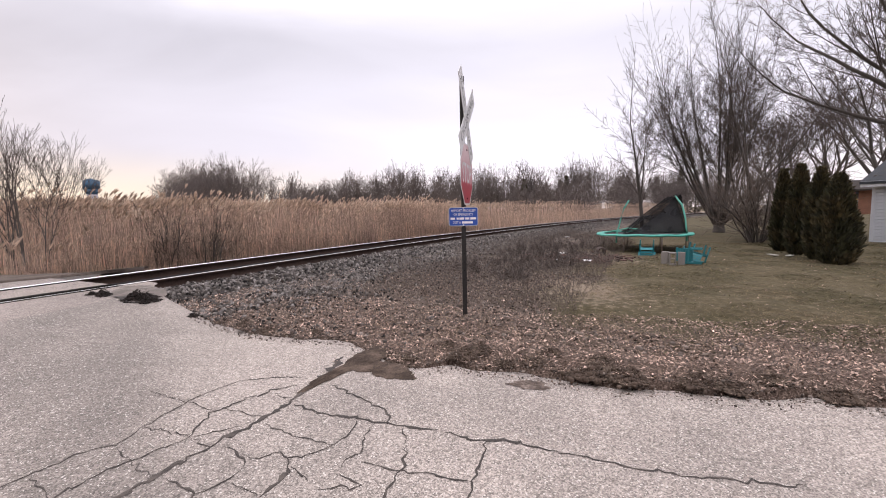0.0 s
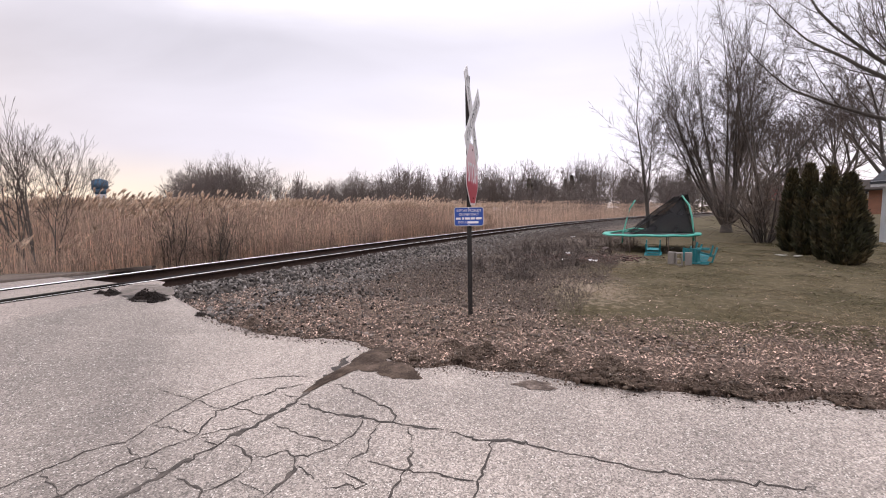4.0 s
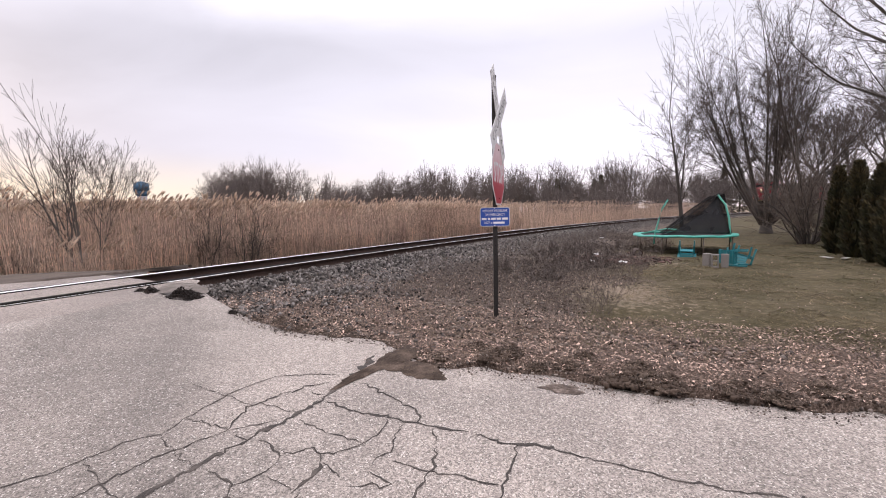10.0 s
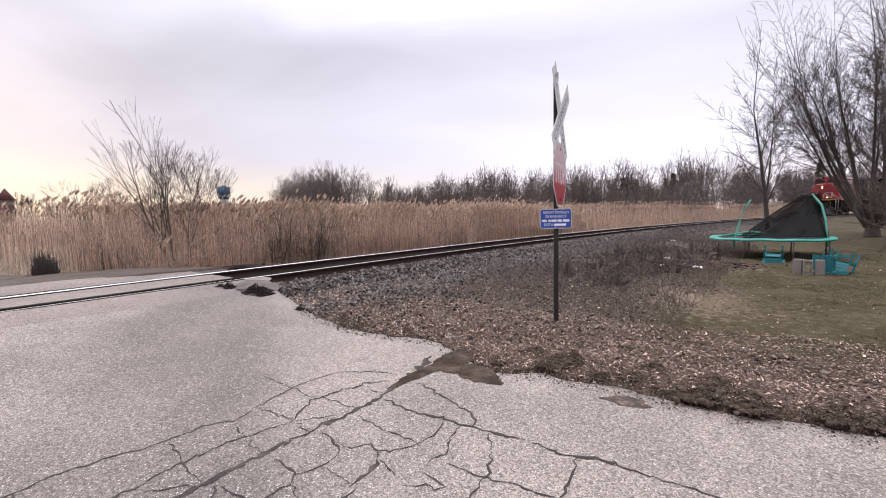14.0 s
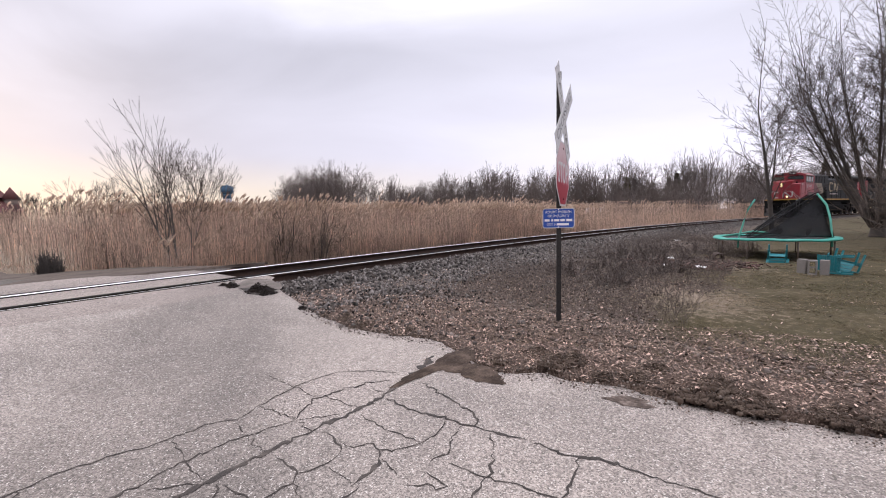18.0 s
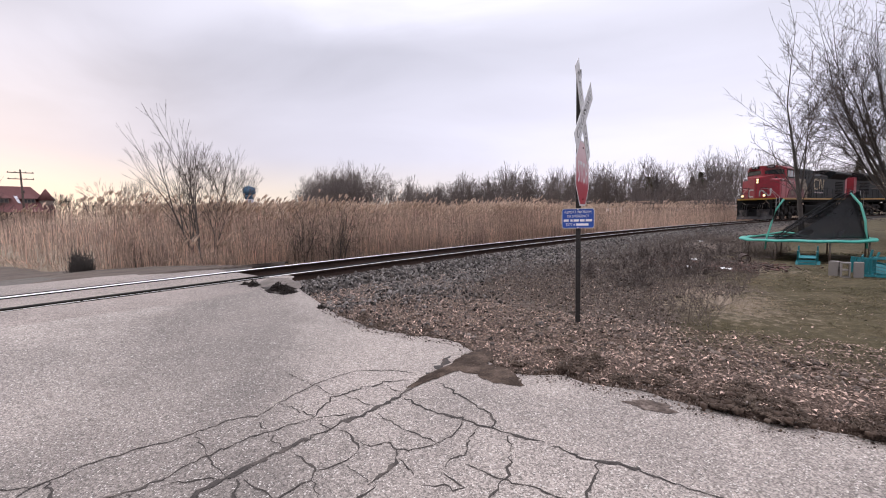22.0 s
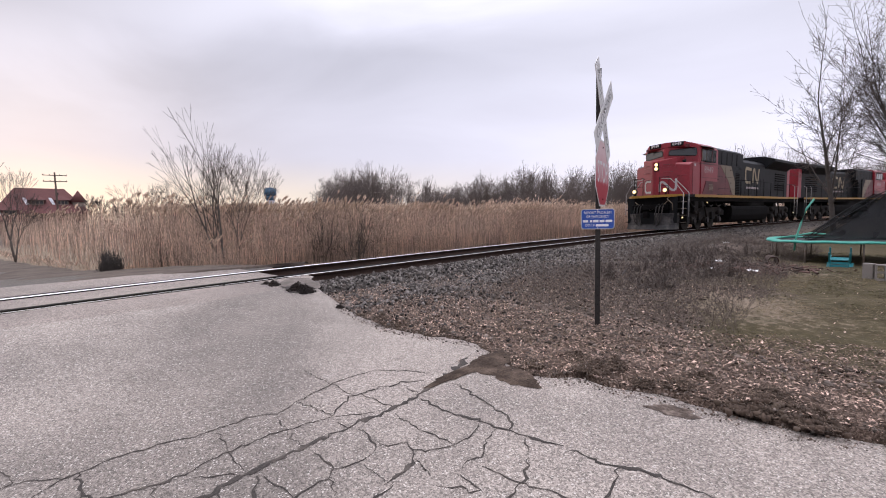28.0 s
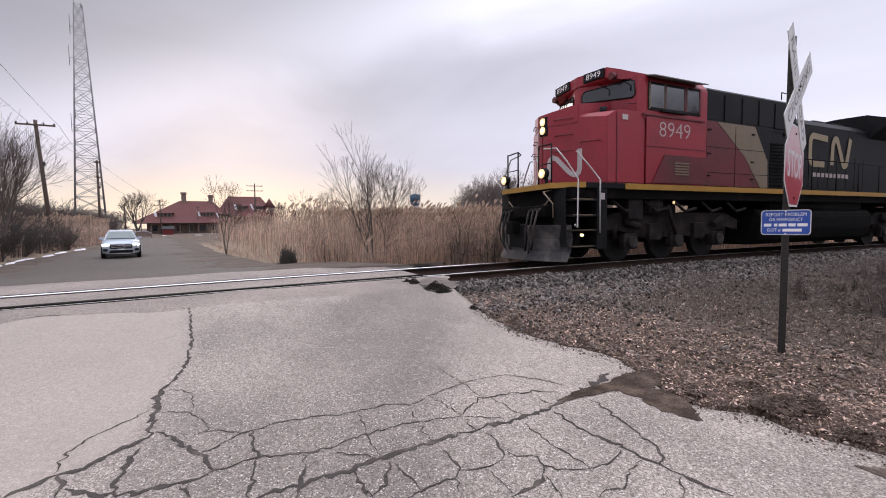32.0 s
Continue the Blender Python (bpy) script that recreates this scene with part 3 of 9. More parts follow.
def build_roads():
    xs = np.concatenate([np.arange(-34, -12, 0.5), np.arange(-12, 6, 0.07), np.arange(6, 40, 0.5)])
    nx, ny = len(xs), 90
    # upper limit: the asphalt edge on one side of the crossing, the near rail on the other
    line = np.array([track(s, -0.86)[:2] for s in np.arange(-75, 60, 1.0)])
    rail_y = np.interp(xs, line[:, 0], line[:, 1])
    top = np.where(xs < -5.55, np.minimum(rail_y, 7.6), road_edge(xs))
    top = np.where(xs < -10, np.maximum(rail_y, -60), top)
    low = np.minimum(-14.0, top - 3.0)
    u = np.linspace(0, 1, ny) ** 0.55
    Y = low[:, None] + (top - low)[:, None] * u
    X = np.repeat(xs[:, None], ny, 1)
    Z = road_z(X, Y) + (vnoise(X, Y, 1.3, 11) - 0.5) * 0.012
    F = []
    i = (np.arange(nx - 1)[:, None] * ny + np.arange(ny - 1)[None, :]).ravel()
    F = np.stack([i, i + ny, i + ny + 1, i + 1], 1)
    V = np.stack([X.ravel(), Y.ravel(), Z.ravel()], 1)
    # a skirt gives the slab its broken edge
    e = (np.arange(nx) * ny + ny - 1)
    sk = V[e] + np.array([0, 0.01, -0.09])
    n0 = len(V)
    V = np.concatenate([V, sk])
    F = np.concatenate([F, np.stack([e[:-1], e[1:], n0 + np.arange(1, nx), n0 + np.arange(nx - 1)], 1)])
    me = mesh_from("road", V, F, (M_ASPHALT,), True)
    off = V[:, 1] - np.interp(V[:, 0], [p[0] for p in SEAM], [p[1] for p in SEAM])
    me.attributes.new("slab", "FLOAT", "POINT").data.foreach_set("value", (0.62 * smooth(0.07, -0.07, off) * smooth(0.5, -2.5, V[:, 0])).astype(np.float32))
    road = tagged(new("road", me), "old cracked grey asphalt road at the level crossing", "road", kind="structure")
    # between and behind the rails
    ss = np.arange(-34, -2.6, 0.25)
    for nm, d0, d1 in (("crossing_panel", -0.66, 0.64), ):
        V, F = [], []
        for s in ss:
            for d in (d0, d0 + 0.03, 0, d1 - 0.03, d1):
                x, y, h = track(s, d)
                V.append((x, y, RAIL_Z - (0.012 if d0 < d - 0.001 < d1 - 0.002 else 0.05)))
        n = 5
        for a in range(len(ss) - 1):
            for b in range(n - 1):
                F.append((a * n + b, (a + 1) * n + b, (a + 1) * n + b + 1, a * n + b + 1))
        tagged(new(nm, mesh_from(nm, V, F, (M_APRON,))), "asphalt filling between the rails of the crossing", "road", kind="structure")
    # browner strip of later asphalt before the near rail, with a rounded end
    V, F = [], []
    ss = np.arange(-34, -2.35, 0.2)
    m = 8
    for s in ss:
        end = math.sqrt(max(0.0, 1 - max(0.0, (s + 3.35) / 1.0) ** 2))
        wide = (0.55 + 0.5 * float(vnoise(s, 0.0, 0.7, 81))) * (0.25 + 0.75 * end)
        for k in range(m):
            x, y, h = track(s, -0.86 - wide * k / (m - 1))
            V.append((x, y, float(road_z(x, y)) + (float(vnoise(x, y, 1.3, 11)) - 0.5) * 0.012 + (0.007 if k < m - 1 else -0.004)))
    for a in range(len(ss) - 1):
        for b in range(m - 1):
            F.append((a * m + b, (a + 1) * m + b, (a + 1) * m + b + 1, a * m + b + 1))
    tagged(new("crossing_apron", mesh_from("crossing_apron", V, F, (M_APRON,), True)), "brownish strip of later asphalt before the rail", "road", kind="structure")
    # pale strip of the crossing beyond the far rail
    V, F = [], []
    ss = np.arange(-34, -2.6, 0.2)
    for s in ss:
        wide = 1.9 + 0.5 * float(vnoise(s, 0.0, 1.1, 83)) - 1.0 * float(smooth(-4.5, -2.6, s))
        for k in range(m):
            x, y, h = track(s, 0.83 + wide * k / (m - 1))
            V.append((x, y, float(road_z(x, y)) + (float(vnoise(x, y, 1.5, 12)) - 0.5) * 0.02 + (0.014 if k < m - 1 else -0.01)))
    for a in range(len(ss) - 1):
        for b in range(m - 1):
            F.append((a * m + b, a * m + b + 1, (a + 1) * m + b + 1, (a + 1) * m + b))
    F = [f[::-1] for f in F]
    tagged(new("crossing_apron", mesh_from("crossing_apron", V, F, (M_APRON,), True)), "pale worn asphalt strip beyond the far rail", "road", kind="structure")
    # road on the other side
    t = np.linspace(0, 1, 160)
    lx = np.interp(t, np.linspace(0, 1, len(FAR_L)), [p[0] for p in FAR_L])
    ly = np.interp(t, np.linspace(0, 1, len(FAR_L)), [p[1] for p in FAR_L])
    rx = np.interp(t, np.linspace(0, 1, len(FAR_R)), [p[0] for p in FAR_R])
    ry = np.interp(t, np.linspace(0, 1, len(FAR_R)), [p[1] for p in FAR_R])
    # the first row lies along the far rail
    p, q = track(-11.2, 0.84), track(-2.4, 0.84)
    lx[0], ly[0], rx[0], ry[0] = p[0], p[1], q[0], q[1]
    m = 26
    v = np.linspace(0, 1, m)
    wob = (vnoise(t * 60, t * 0, 1.0, 21) - 0.5) * 0.7
    X = lx[:, None] * (1 - v) + rx[:, None] * v
    Y = ly[:, None] * (1 - v) + (ry + wob * (t > 0.01))[:, None] * v
    Z = road_z(X, Y) + (vnoise(X, Y, 1.5, 12) - 0.5) * 0.02
    i = (np.arange(159)[:, None] * m + np.arange(m - 1)[None, :]).ravel()
    F = np.stack([i, i + 1, i + m + 1, i + m], 1)[:, ::-1]
    tagged(new("road_beyond", mesh_from("road_beyond", np.stack([X.ravel(), Y.ravel(), Z.ravel()], 1), F, (M_ASPHALT2,), True)), "worn dark asphalt road beyond the railway", "road", kind="structure")


def shoulder(name, line, inner, outer, seed):
    """Brown gravelly strip along a road edge, ragged on the asphalt side."""
    t = np.linspace(0, 1, 140)
    x = np.interp(t, np.linspace(0, 1, len(line)), [p[0] for p in line])
    y = np.interp(t, np.linspace(0, 1, len(line)), [p[1] for p in line])
    v = np.linspace(0, 1, 7)
    a = inner * (0.45 + 1.1 * vnoise(t * 40, t * 0, 1.0, seed) * (0.6 + 0.8 * vnoise(t * 150, t * 0, 1.0, seed + 1)))
    X = np.repeat(x[:, None], 7, 1)
    Y = y[:, None] + a[:, None] * (1 - v) + outer * v
    for _ in range(2):
        Y += np.maximum(0, 1.9 - 0.5 * v - track_sd(X, Y)[1])          # keeps clear of the rails
    Z = road_z(X, Y) + 0.022 + 0.05 * np.sin(v * math.pi) * vnoise(X, Y, 0.8, seed + 2) - 0.04 * (v == 0) - 0.1 * (v == 1)
    i = (np.arange(139)[:, None] * 7 + np.arange(6)[None, :]).ravel()
    F = np.stack([i, i + 1, i + 8, i + 7], 1)
    tagged(new(name, mesh_from(name, np.stack([X.ravel(), Y.ravel(), Z.ravel()], 1), F, (M_SHOULDER,), True)), "brown dirt and gravel shoulder beside the far road", "shoulder", kind="structure")


def sweep(name, outline, s0, s1, step, mat, closed=True, parent=None):
    """An outline (d, z) swept along the railway."""
    ss = np.arange(s0, s1 + 1e-6, step)
    n = len(outline)
    V = []
    for s in ss:
        for d, z in outline:
            x, y, h = track(float(s), d)
            V.append((x, y, z))
    F = []
    for a in range(len(ss) - 1):
        for b in range(n if closed else n - 1):
            c = (b + 1) % n
            F.append((a * n + b, a * n + c, (a + 1) * n + c, (a + 1) * n + b))
    me = mesh_from(name, np.array(V), np.array(F), (mat,))
    ob = new(name, me)
    ob.parent = parent
    return ob


M_BED = material('ballast_bed', (0.045, 0.038, 0.034), 0.95, 0, 0.5, 60, 1.5, 0.8, (0.035, 0.028, 0.024), 0.55, spec=0.15)
M_OILSHADE = material("oily_shaded_ballast", (0.016, 0.013, 0.012), 0.95, 0, 0.5, 40, 2, 0.8, spec=0.1)
M_GROOVESHADE = material("flangeway_shade", (0.008, 0.007, 0.006), 0.95, 0, 0.4, 30, 2, 0.4, spec=0.05)


def build_track():
    bed = sweep("ballast_bed", [(-3.4, 0.02), (-2.5, 0.16), (-1.75, 0.33), (0, 0.35), (1.75, 0.33), (2.4, 0.15), (3.0, -0.1)], -60, 170, 0.6, M_BED, False)
    tagged(bed, "grey crushed stone ballast under the railway", "ballast", kind="structure")
    # grime and the shade between the rails are both put into this strip's colour
    for a, b in ((-0.70, 0.70), ):
        cen = sweep("track_centre", [(a, 0.345), (-0.4, 0.365), (0, 0.37), (0.4, 0.365), (b, 0.345)], -2.6, 170, 0.6, M_OILSHADE, False)
        tagged(cen, "dark oil-stained ballast with the shade between the rails in its colour", "ballast", kind="structure")
    # level strips without a recess: the grooves' shade is put into their near-black colour
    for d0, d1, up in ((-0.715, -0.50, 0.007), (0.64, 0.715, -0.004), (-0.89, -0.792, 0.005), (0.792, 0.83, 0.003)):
        fl = sweep("flangeway", [(d0, RAIL_Z + up), (d1, RAIL_Z + up), (d1, RAIL_Z - 0.06), (d0, RAIL_Z - 0.06)], -34, -2.5, 0.8, M_GROOVESHADE, True)
        tagged(fl, "near-black strip for the shaded groove beside the rail in the crossing", "flangeway", kind="structure")
    for side, nm in ((-0.753, "near"), (0.753, "far")):
        root = thing("rail", "rust-brown steel rail with a bright worn head", "rail", group="rails of the railway", kind="structure")
        z = RAIL_Z
        prof = [(-0.075, z - 0.172), (0.075, z - 0.172), (0.07, z - 0.155), (0.012, z - 0.135), (0.01, z - 0.045), (0.036, z - 0.035), (0.036, z - 0.008),
                (-0.036, z - 0.008), (-0.036, z - 0.035), (-0.01, z - 0.045), (-0.012, z - 0.135), (-0.07, z - 0.155)]
        sweep("rail_body", [(side + a, b) for a, b in prof], -60, 170, 1.0, M_STEEL, True, root)
        # the near head's strip is offset and slightly narrower, to place its thin glint
        lo, hi = (-0.020, 0.014) if side > 0 else (-0.006, 0.024)
        top = 0.006 if side > 0 else 0.0
        mid, wide = (lo + hi) / 2, (hi - lo) / 2
        crown = [(side + mid + wide * q, z - 0.0075 + (top + 0.0095) * (1 - abs(q) ** 2.2)) for q in (-1, -0.75, -0.4, 0, 0.4, 0.75, 1)]
        sweep("rail_head", crown, -60, 170, 1.0, M_SHINE if side > 0 else M_DULL, True, root)


build_ground()
build_roads()
build_track()
shoulder("shoulder_north", FAR_R, -2.2, 0.7, 61)
shoulder("shoulder_south", FAR_L[2:], 0.9, -0.8, 71)

# ---- writing ----
def words(name, text, size, mat, parent, m, label="", depth=0.002, width=None, bold=0.0):
    """Lettering in the built-in font, as a mesh in the xy plane of m, centred."""
    cu = bpy.data.curves.new(name, "FONT")
    cu.body, cu.size, cu.extrude, cu.offset = text, size, depth, bold
    cu.align_x, cu.align_y = "CENTER", "CENTER"
    cu.resolution_u = 3
    ob = bpy.data.objects.new(name, cu)
    scene.collection.objects.link(ob)
    me = bpy.data.meshes.new_from_object(ob.evaluated_get(bpy.context.evaluated_depsgraph_get()))
    bpy.data.objects.remove(ob)
    if width:
        xs = [v.co.x for v in me.vertices]
        k = width / max(1e-6, max(xs) - min(xs))
        for v in me.vertices:
            v.co.x *= k
    me.materials.clear()
    me.materials.append(mat)
    return part(name, me, None, parent, label, m)


def ribbon(bm, pts, w, t):
    """A flat band of width w and thickness t in the xy plane."""
    pts = [Vector((p[0], p[1])) for p in pts]
    L, R = [], []
    for i, p in enumerate(pts):
        a = (p - pts[i - 1]).normalized() if i else None
        b = (pts[i + 1] - p).normalized() if i + 1 < len(pts) else None
        d = ((a or b) + (b or a)).normalized()
        n = Vector((-d.y, d.x))
        k = w / 2 / max(0.5, n.dot(Vector((-(a or b).y, (a or b).x))))
        L.append(p + k * n)
        R.append(p - k * n)
    fs = []
    vs = [[bm.verts.new((q.x, q.y, z)) for q in row] for row in (L, R) for z in (0, t)]
    l0, l1, r0, r1 = vs
    for i in range(len(pts) - 1):
        for q in ((l1[i], r1[i], r1[i + 1], l1[i + 1]), (l0[i], l1[i], l1[i + 1], l0[i + 1]), (r0[i], r0[i + 1], r1[i + 1], r1[i])):
            fs.append(bm.faces.new(q))
    for i in (0, -1):
        fs.append(bm.faces.new((l0[i], r0[i], r1[i], l1[i])))
    bmesh.ops.recalc_face_normals(bm, faces=fs)
    return bm


def arc(cx, cy, r, a0, a1, n=6):
    return [(cx + r * math.cos(radians(a0 + (a1 - a0) * i / n)), cy + r * math.sin(radians(a0 + (a1 - a0) * i / n))) for i in range(n + 1)]


def emblem(w, h, half=""):
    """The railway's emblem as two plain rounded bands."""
    bm = bmesh.new()
    b = h * 0.2
    r = h * 0.22
    x0 = -w / 2
    if half != "right":
        ribbon(bm, [(x0 + w * 0.40, h - b / 2)] + arc(x0 + r, h - r - b / 2 + b * 0.3, r, 90, 180)[1:] + arc(x0 + r, r + b * 0.2, r, 180, 270) + [(x0 + w * 0.34, b * 0.2 + 0.0)], b, 0.004)
    if half != "left":
        ribbon(bm, [(x0 + w * 0.52, b * 0.2)] + [(x0 + w * 0.53, h * 0.7)] + arc(x0 + w * 0.60, h * 0.80, h * 0.13, 170, 40, 4) + arc(x0 + w * 0.84, h * 0.18, h * 0.14, 220, 350, 4) + [(x0 + w * 0.97, h)], b, 0.004)
    return bm


M_GLASS = material("cab_glass", (0.03, 0.036, 0.04), 0.08, 0.0, 0.1, 5, 1, 0.0, spec=0.9)
M_GLASSDK = material("cab_glass_dark", (0.012, 0.014, 0.016), 0.06, 0.0, 0.1, 5, 1, 0.0, spec=0.9)
M_GLASSDK.node_tree.nodes["Principled BSDF"].inputs["IOR"].default_value = 1.75
M_SHADE = material("pale_sun_shade", (0.34, 0.33, 0.32), 0.6, 0, 0.2, 12, 2, 0.05)
M_RAILING = material("white_handrail", (0.42, 0.40, 0.39), 0.5, 0, 0.25, 20, 4, 0.05, (0.35, 0.3, 0.27), 0.64)
M_LOGO = material("emblem_beige", (0.30, 0.235, 0.14), 0.5, 0, 0.15, 12, 2, 0.02)
M_LOGOW = material("emblem_grey_white", (0.46, 0.41, 0.40), 0.5, 0, 0.15, 12, 2, 0.02)
M_NUM = material("number_white", (0.78, 0.77, 0.77), 0.45, 0, 0.08, 12, 2, 0.02)
M_GRIME = material("step_steel", (0.020, 0.018, 0.0175), 0.65, 0.0, 0.4, 8, 1.4, 0.3, (0.05, 0.040, 0.034), 0.57, spec=0.25)
M_PLOW = material("plow_steel", (0.046, 0.043, 0.043), 0.65, 0.0, 0.5, 5, 1.8, 0.3, (0.115, 0.10, 0.092), 0.58, spec=0.2)
M_GLARE = material("anti_glare_grey", (0.03, 0.034, 0.04), 0.7, 0.0, 0.3, 20, 2, 0.2, spec=0.3)
M_TRUCK = material("truck_cast", (0.011, 0.0095, 0.009), 0.75, 0.0, 0.5, 10, 2, 0.4, (0.028, 0.022, 0.019), 0.56, spec=0.16)
M_MAROON = material("lower_red_dirty", (0.13, 0.013, 0.019), 0.5, 0, 0.2, 10, 1.0, 0.05, (0.07, 0.016, 0.016), 0.52)

M_NUMOLD = material('number_faded', (0.42, 0.35, 0.34), 0.5, 0, 0.2, 12, 2, 0.02)
AXLES = (-1.72, 0.0, 1.72)
WHEELS = []


def locomotive(name, label):
    """A six-axle road locomotive, nose towards +x, z = 0 on the rails."""
    R = thing(name, label, "locomotive", group="locomotives of the train")
    DK = 1.66
    # --- nose: faceted wedge with a raised middle and a dark trough before the windscreen
    bm = bmesh.new()
    half = [(8.0, 1.5, 3.46), (9.02, 1.5, 3.42), (9.28, 1.46, 3.25), (10.06, 0.17, 3.44)]
    plan = half + [(x, -y, z) for x, y, z in half[::-1]]
    lo = [bm.verts.new((x, y, DK)) for x, y, z in plan]
    hi = [bm.verts.new((x, y, z)) for x, y, z in plan]
    n = len(lo)
    fs = [bm.faces.new(hi), bm.faces.new(lo[::-1])] + [bm.faces.new((lo[i], lo[(i + 1) % n], hi[(i + 1) % n], hi[i])) for i in range(n)]
    bmesh.ops.recalc_face_normals(bm, faces=fs)
    bmesh.ops.bevel(bm, geom=[e for e in bm.edges if min(v.co.z for v in e.verts) < 3.2], offset=0.03, segments=2, affect="EDGES")
    nose = part("nose", bm, M_RED, R, "faceted red nose")
    bm = bmesh.new()
    plan = [(8.6, 0.88, 3.80), (9.64, 0.89, 3.66), (10.075, 0.175, 3.53), (10.075, -0.175, 3.53), (9.64, -0.89, 3.66), (8.6, -0.88, 3.80)]
    lo = [bm.verts.new((x, y, 3.20)) for x, y, z in plan]
    hi = [bm.verts.new((x, y, z)) for x, y, z in plan]
    fs = [bm.faces.new(hi), bm.faces.new(lo[::-1])] + [bm.faces.new((lo[i], lo[(i + 1) % 6], hi[(i + 1) % 6], hi[i])) for i in range(6)]
    bmesh.ops.recalc_face_normals(bm, faces=fs)
    bmesh.ops.bevel(bm, geom=[e for e in bm.edges if max(v.co.z for v in e.verts) > 3.4], offset=0.02, segments=2, affect="EDGES")
    part("nose_ridge", bm, M_RED, nose)
    part("nose_seam", boxes((10.05, 10.072, -0.02, 0.0, DK + 0.1, 3.2)), M_MAROON, nose)
    for s in (1, -1):
        # grab irons across the facets
        for y0, y1, z in ((0.35, 0.76, 3.32), (0.38, 0.76, 2.92), (0.35, 0.76, 2.53), (0.93, 1.33, 2.70)):
            bm = bmesh.new()
            a, b = (Vector((10.06 - (y - 0.17) * 0.605, y * s, z)) for y in (y0, y1))
            o = Vector((0.06, 0.04 * s, 0))
            rod(bm, [a - o, a + o, b + o, b - o], 0.013, 6)
            part("grab_iron", bm, M_MAROON, nose)
        # emblem half on each facet
        bm = bmesh.new()
        if s > 0:
            ribbon(bm, [(0.07, 2.16), (0.07, 2.56), (0.10, 2.66), (0.18, 2.71), (0.27, 2.67), (0.60, 2.31), (0.68, 2.25), (0.76, 2.23), (0.83, 2.28), (0.86, 2.38), (0.86, 2.87)], 0.115, 0.004)
        else:
            ribbon(bm, [(-0.10, 2.76), (-0.40, 2.78)] + arc(-0.46, 2.60, 0.18, 100, 180, 5) + arc(-0.46, 2.34, 0.18, 180, 260, 5) + [(-0.40, 2.16), (-0.10, 2.16)], 0.115, 0.004)
        d = Vector((10.06 - 9.28, (0.17 - 1.46) * s, 0)).normalized() * (-s)
        ang = math.degrees(math.atan2(d.y, d.x))
        c = Vector((10.065, 0.175 * s, 0.0))
        part("emblem", bm, M_LOGOW, nose, "grey-white emblem band", Matrix.Translation(c) @ pose(0, 0, 0, 0, 0, ang) @ pose(0, 0, 0, 90, 0, 0))
        bm = bmesh.new()
        pl = [(8.2, 1.44 * s, 3.475), (8.98, 1.44 * s, 3.43), (9.24, 1.40 * s, 3.262), (9.60, 0.90 * s, 3.345), (8.2, 0.9 * s, 3.475)]
        bm.faces.new([bm.verts.new(p) for p in pl])
        bmesh.ops.solidify(bm, geom=list(bm.faces), thickness=0.012)
        part("anti_glare_panel", bm, M_GLARE, nose, "dark grey non-slip panel")
        part("sand_filler", cyl(bmesh.new(), (9.0, 1.05 * s, 3.50), 0.09, 0.16, "z", 14), M_BLACK, nose)
    # headlights
    bm = boxes((10.02, 10.10, 0.06 - 0.14, 0.06 + 0.14, 2.99, 3.46), bevel=0.02)
    hl = part("headlight", bm, M_BLACK, R)
    for z in (3.12, 3.34):
        part("lens", cyl(bmesh.new(), (10.105, 0.06, z), 0.10, 0.03, "x", 18), M_LAMP, hl, "lit headlight")
        part("bulb", cyl(bmesh.new(), (10.12, 0.06, z), 0.070, 0.02, "x", 16, 0.05), M_BULB, hl, "glowing centre")
    for s in (1, -1):
        dl = part("ditch_light", cyl(bmesh.new(), (10.66, 0.84 * s, 1.90), 0.13, 0.12, "x", 18), M_BLACK, R)
        part("lens", cyl(bmesh.new(), (10.73, 0.84 * s, 1.90), 0.11, 0.02, "x", 18), M_LAMP, dl, "lit ditch light")
        part("bulb", cyl(bmesh.new(), (10.74, 0.84 * s, 1.90), 0.072, 0.02, "x", 16, 0.05), M_BULB, dl, "glowing centre")
        part("bracket", boxes((10.56, 10.62, 0.84 * s - 0.03, 0.84 * s + 0.03, DK, 1.9)), M_BLACK, dl)
    # --- cab
    bm = bmesh.new()
    prism(bm, [(-1.53, DK), (1.53, DK), (1.53, 4.22), (1.36, 4.44), (0.98, 4.62), (-0.98, 4.62), (-1.36, 4.44), (-1.53, 4.22)], 5.75, 8.08)
    bmesh.ops.bevel(bm, geom=list(bm.edges), offset=0.03, segments=2, affect="EDGES")
    cab = part("cab", bm, M_RED, R, "red cab with a chamfered roof")
    # windscreen bulkhead and brow
    bm = bmesh.new()
    prism(bm, [(8.02, -1.525), (8.12, -1.525), (8.30, -1.46), (8.90, -0.10), (8.90, 0.10), (8.30, 1.46), (8.12, 1.525), (8.02, 1.525)], 3.3, 4.36, "z")
    part("windscreen_bulkhead", bm, M_RED, cab)
    bm = bmesh.new()
    rim = [(8.06, -1.525, 4.36), (8.62, -1.20, 4.52), (8.84, -0.98, 4.62), (8.93, 0, 4.66), (8.84, 0.98, 4.62), (8.62, 1.20, 4.52), (8.06, 1.525, 4.36)]
    lo = [bm.verts.new((x, y, 4.26 + 0.10 * (abs(y) < 1.1))) for x, y, z in rim]
    hi = [bm.verts.new((x, y, z)) for x, y, z in rim]
    n = 7
    fs = [bm.faces.new(hi), bm.faces.new(lo[::-1])] + [bm.faces.new((lo[i], lo[(i + 1) % n], hi[(i + 1) % n], hi[i])) for i in range(n)]
    bmesh.ops.recalc_face_normals(bm, faces=fs)
    bmesh.ops.bevel(bm, geom=[e for e in bm.edges if e.calc_length() > 0.3], offset=0.015, segments=2, affect="EDGES")
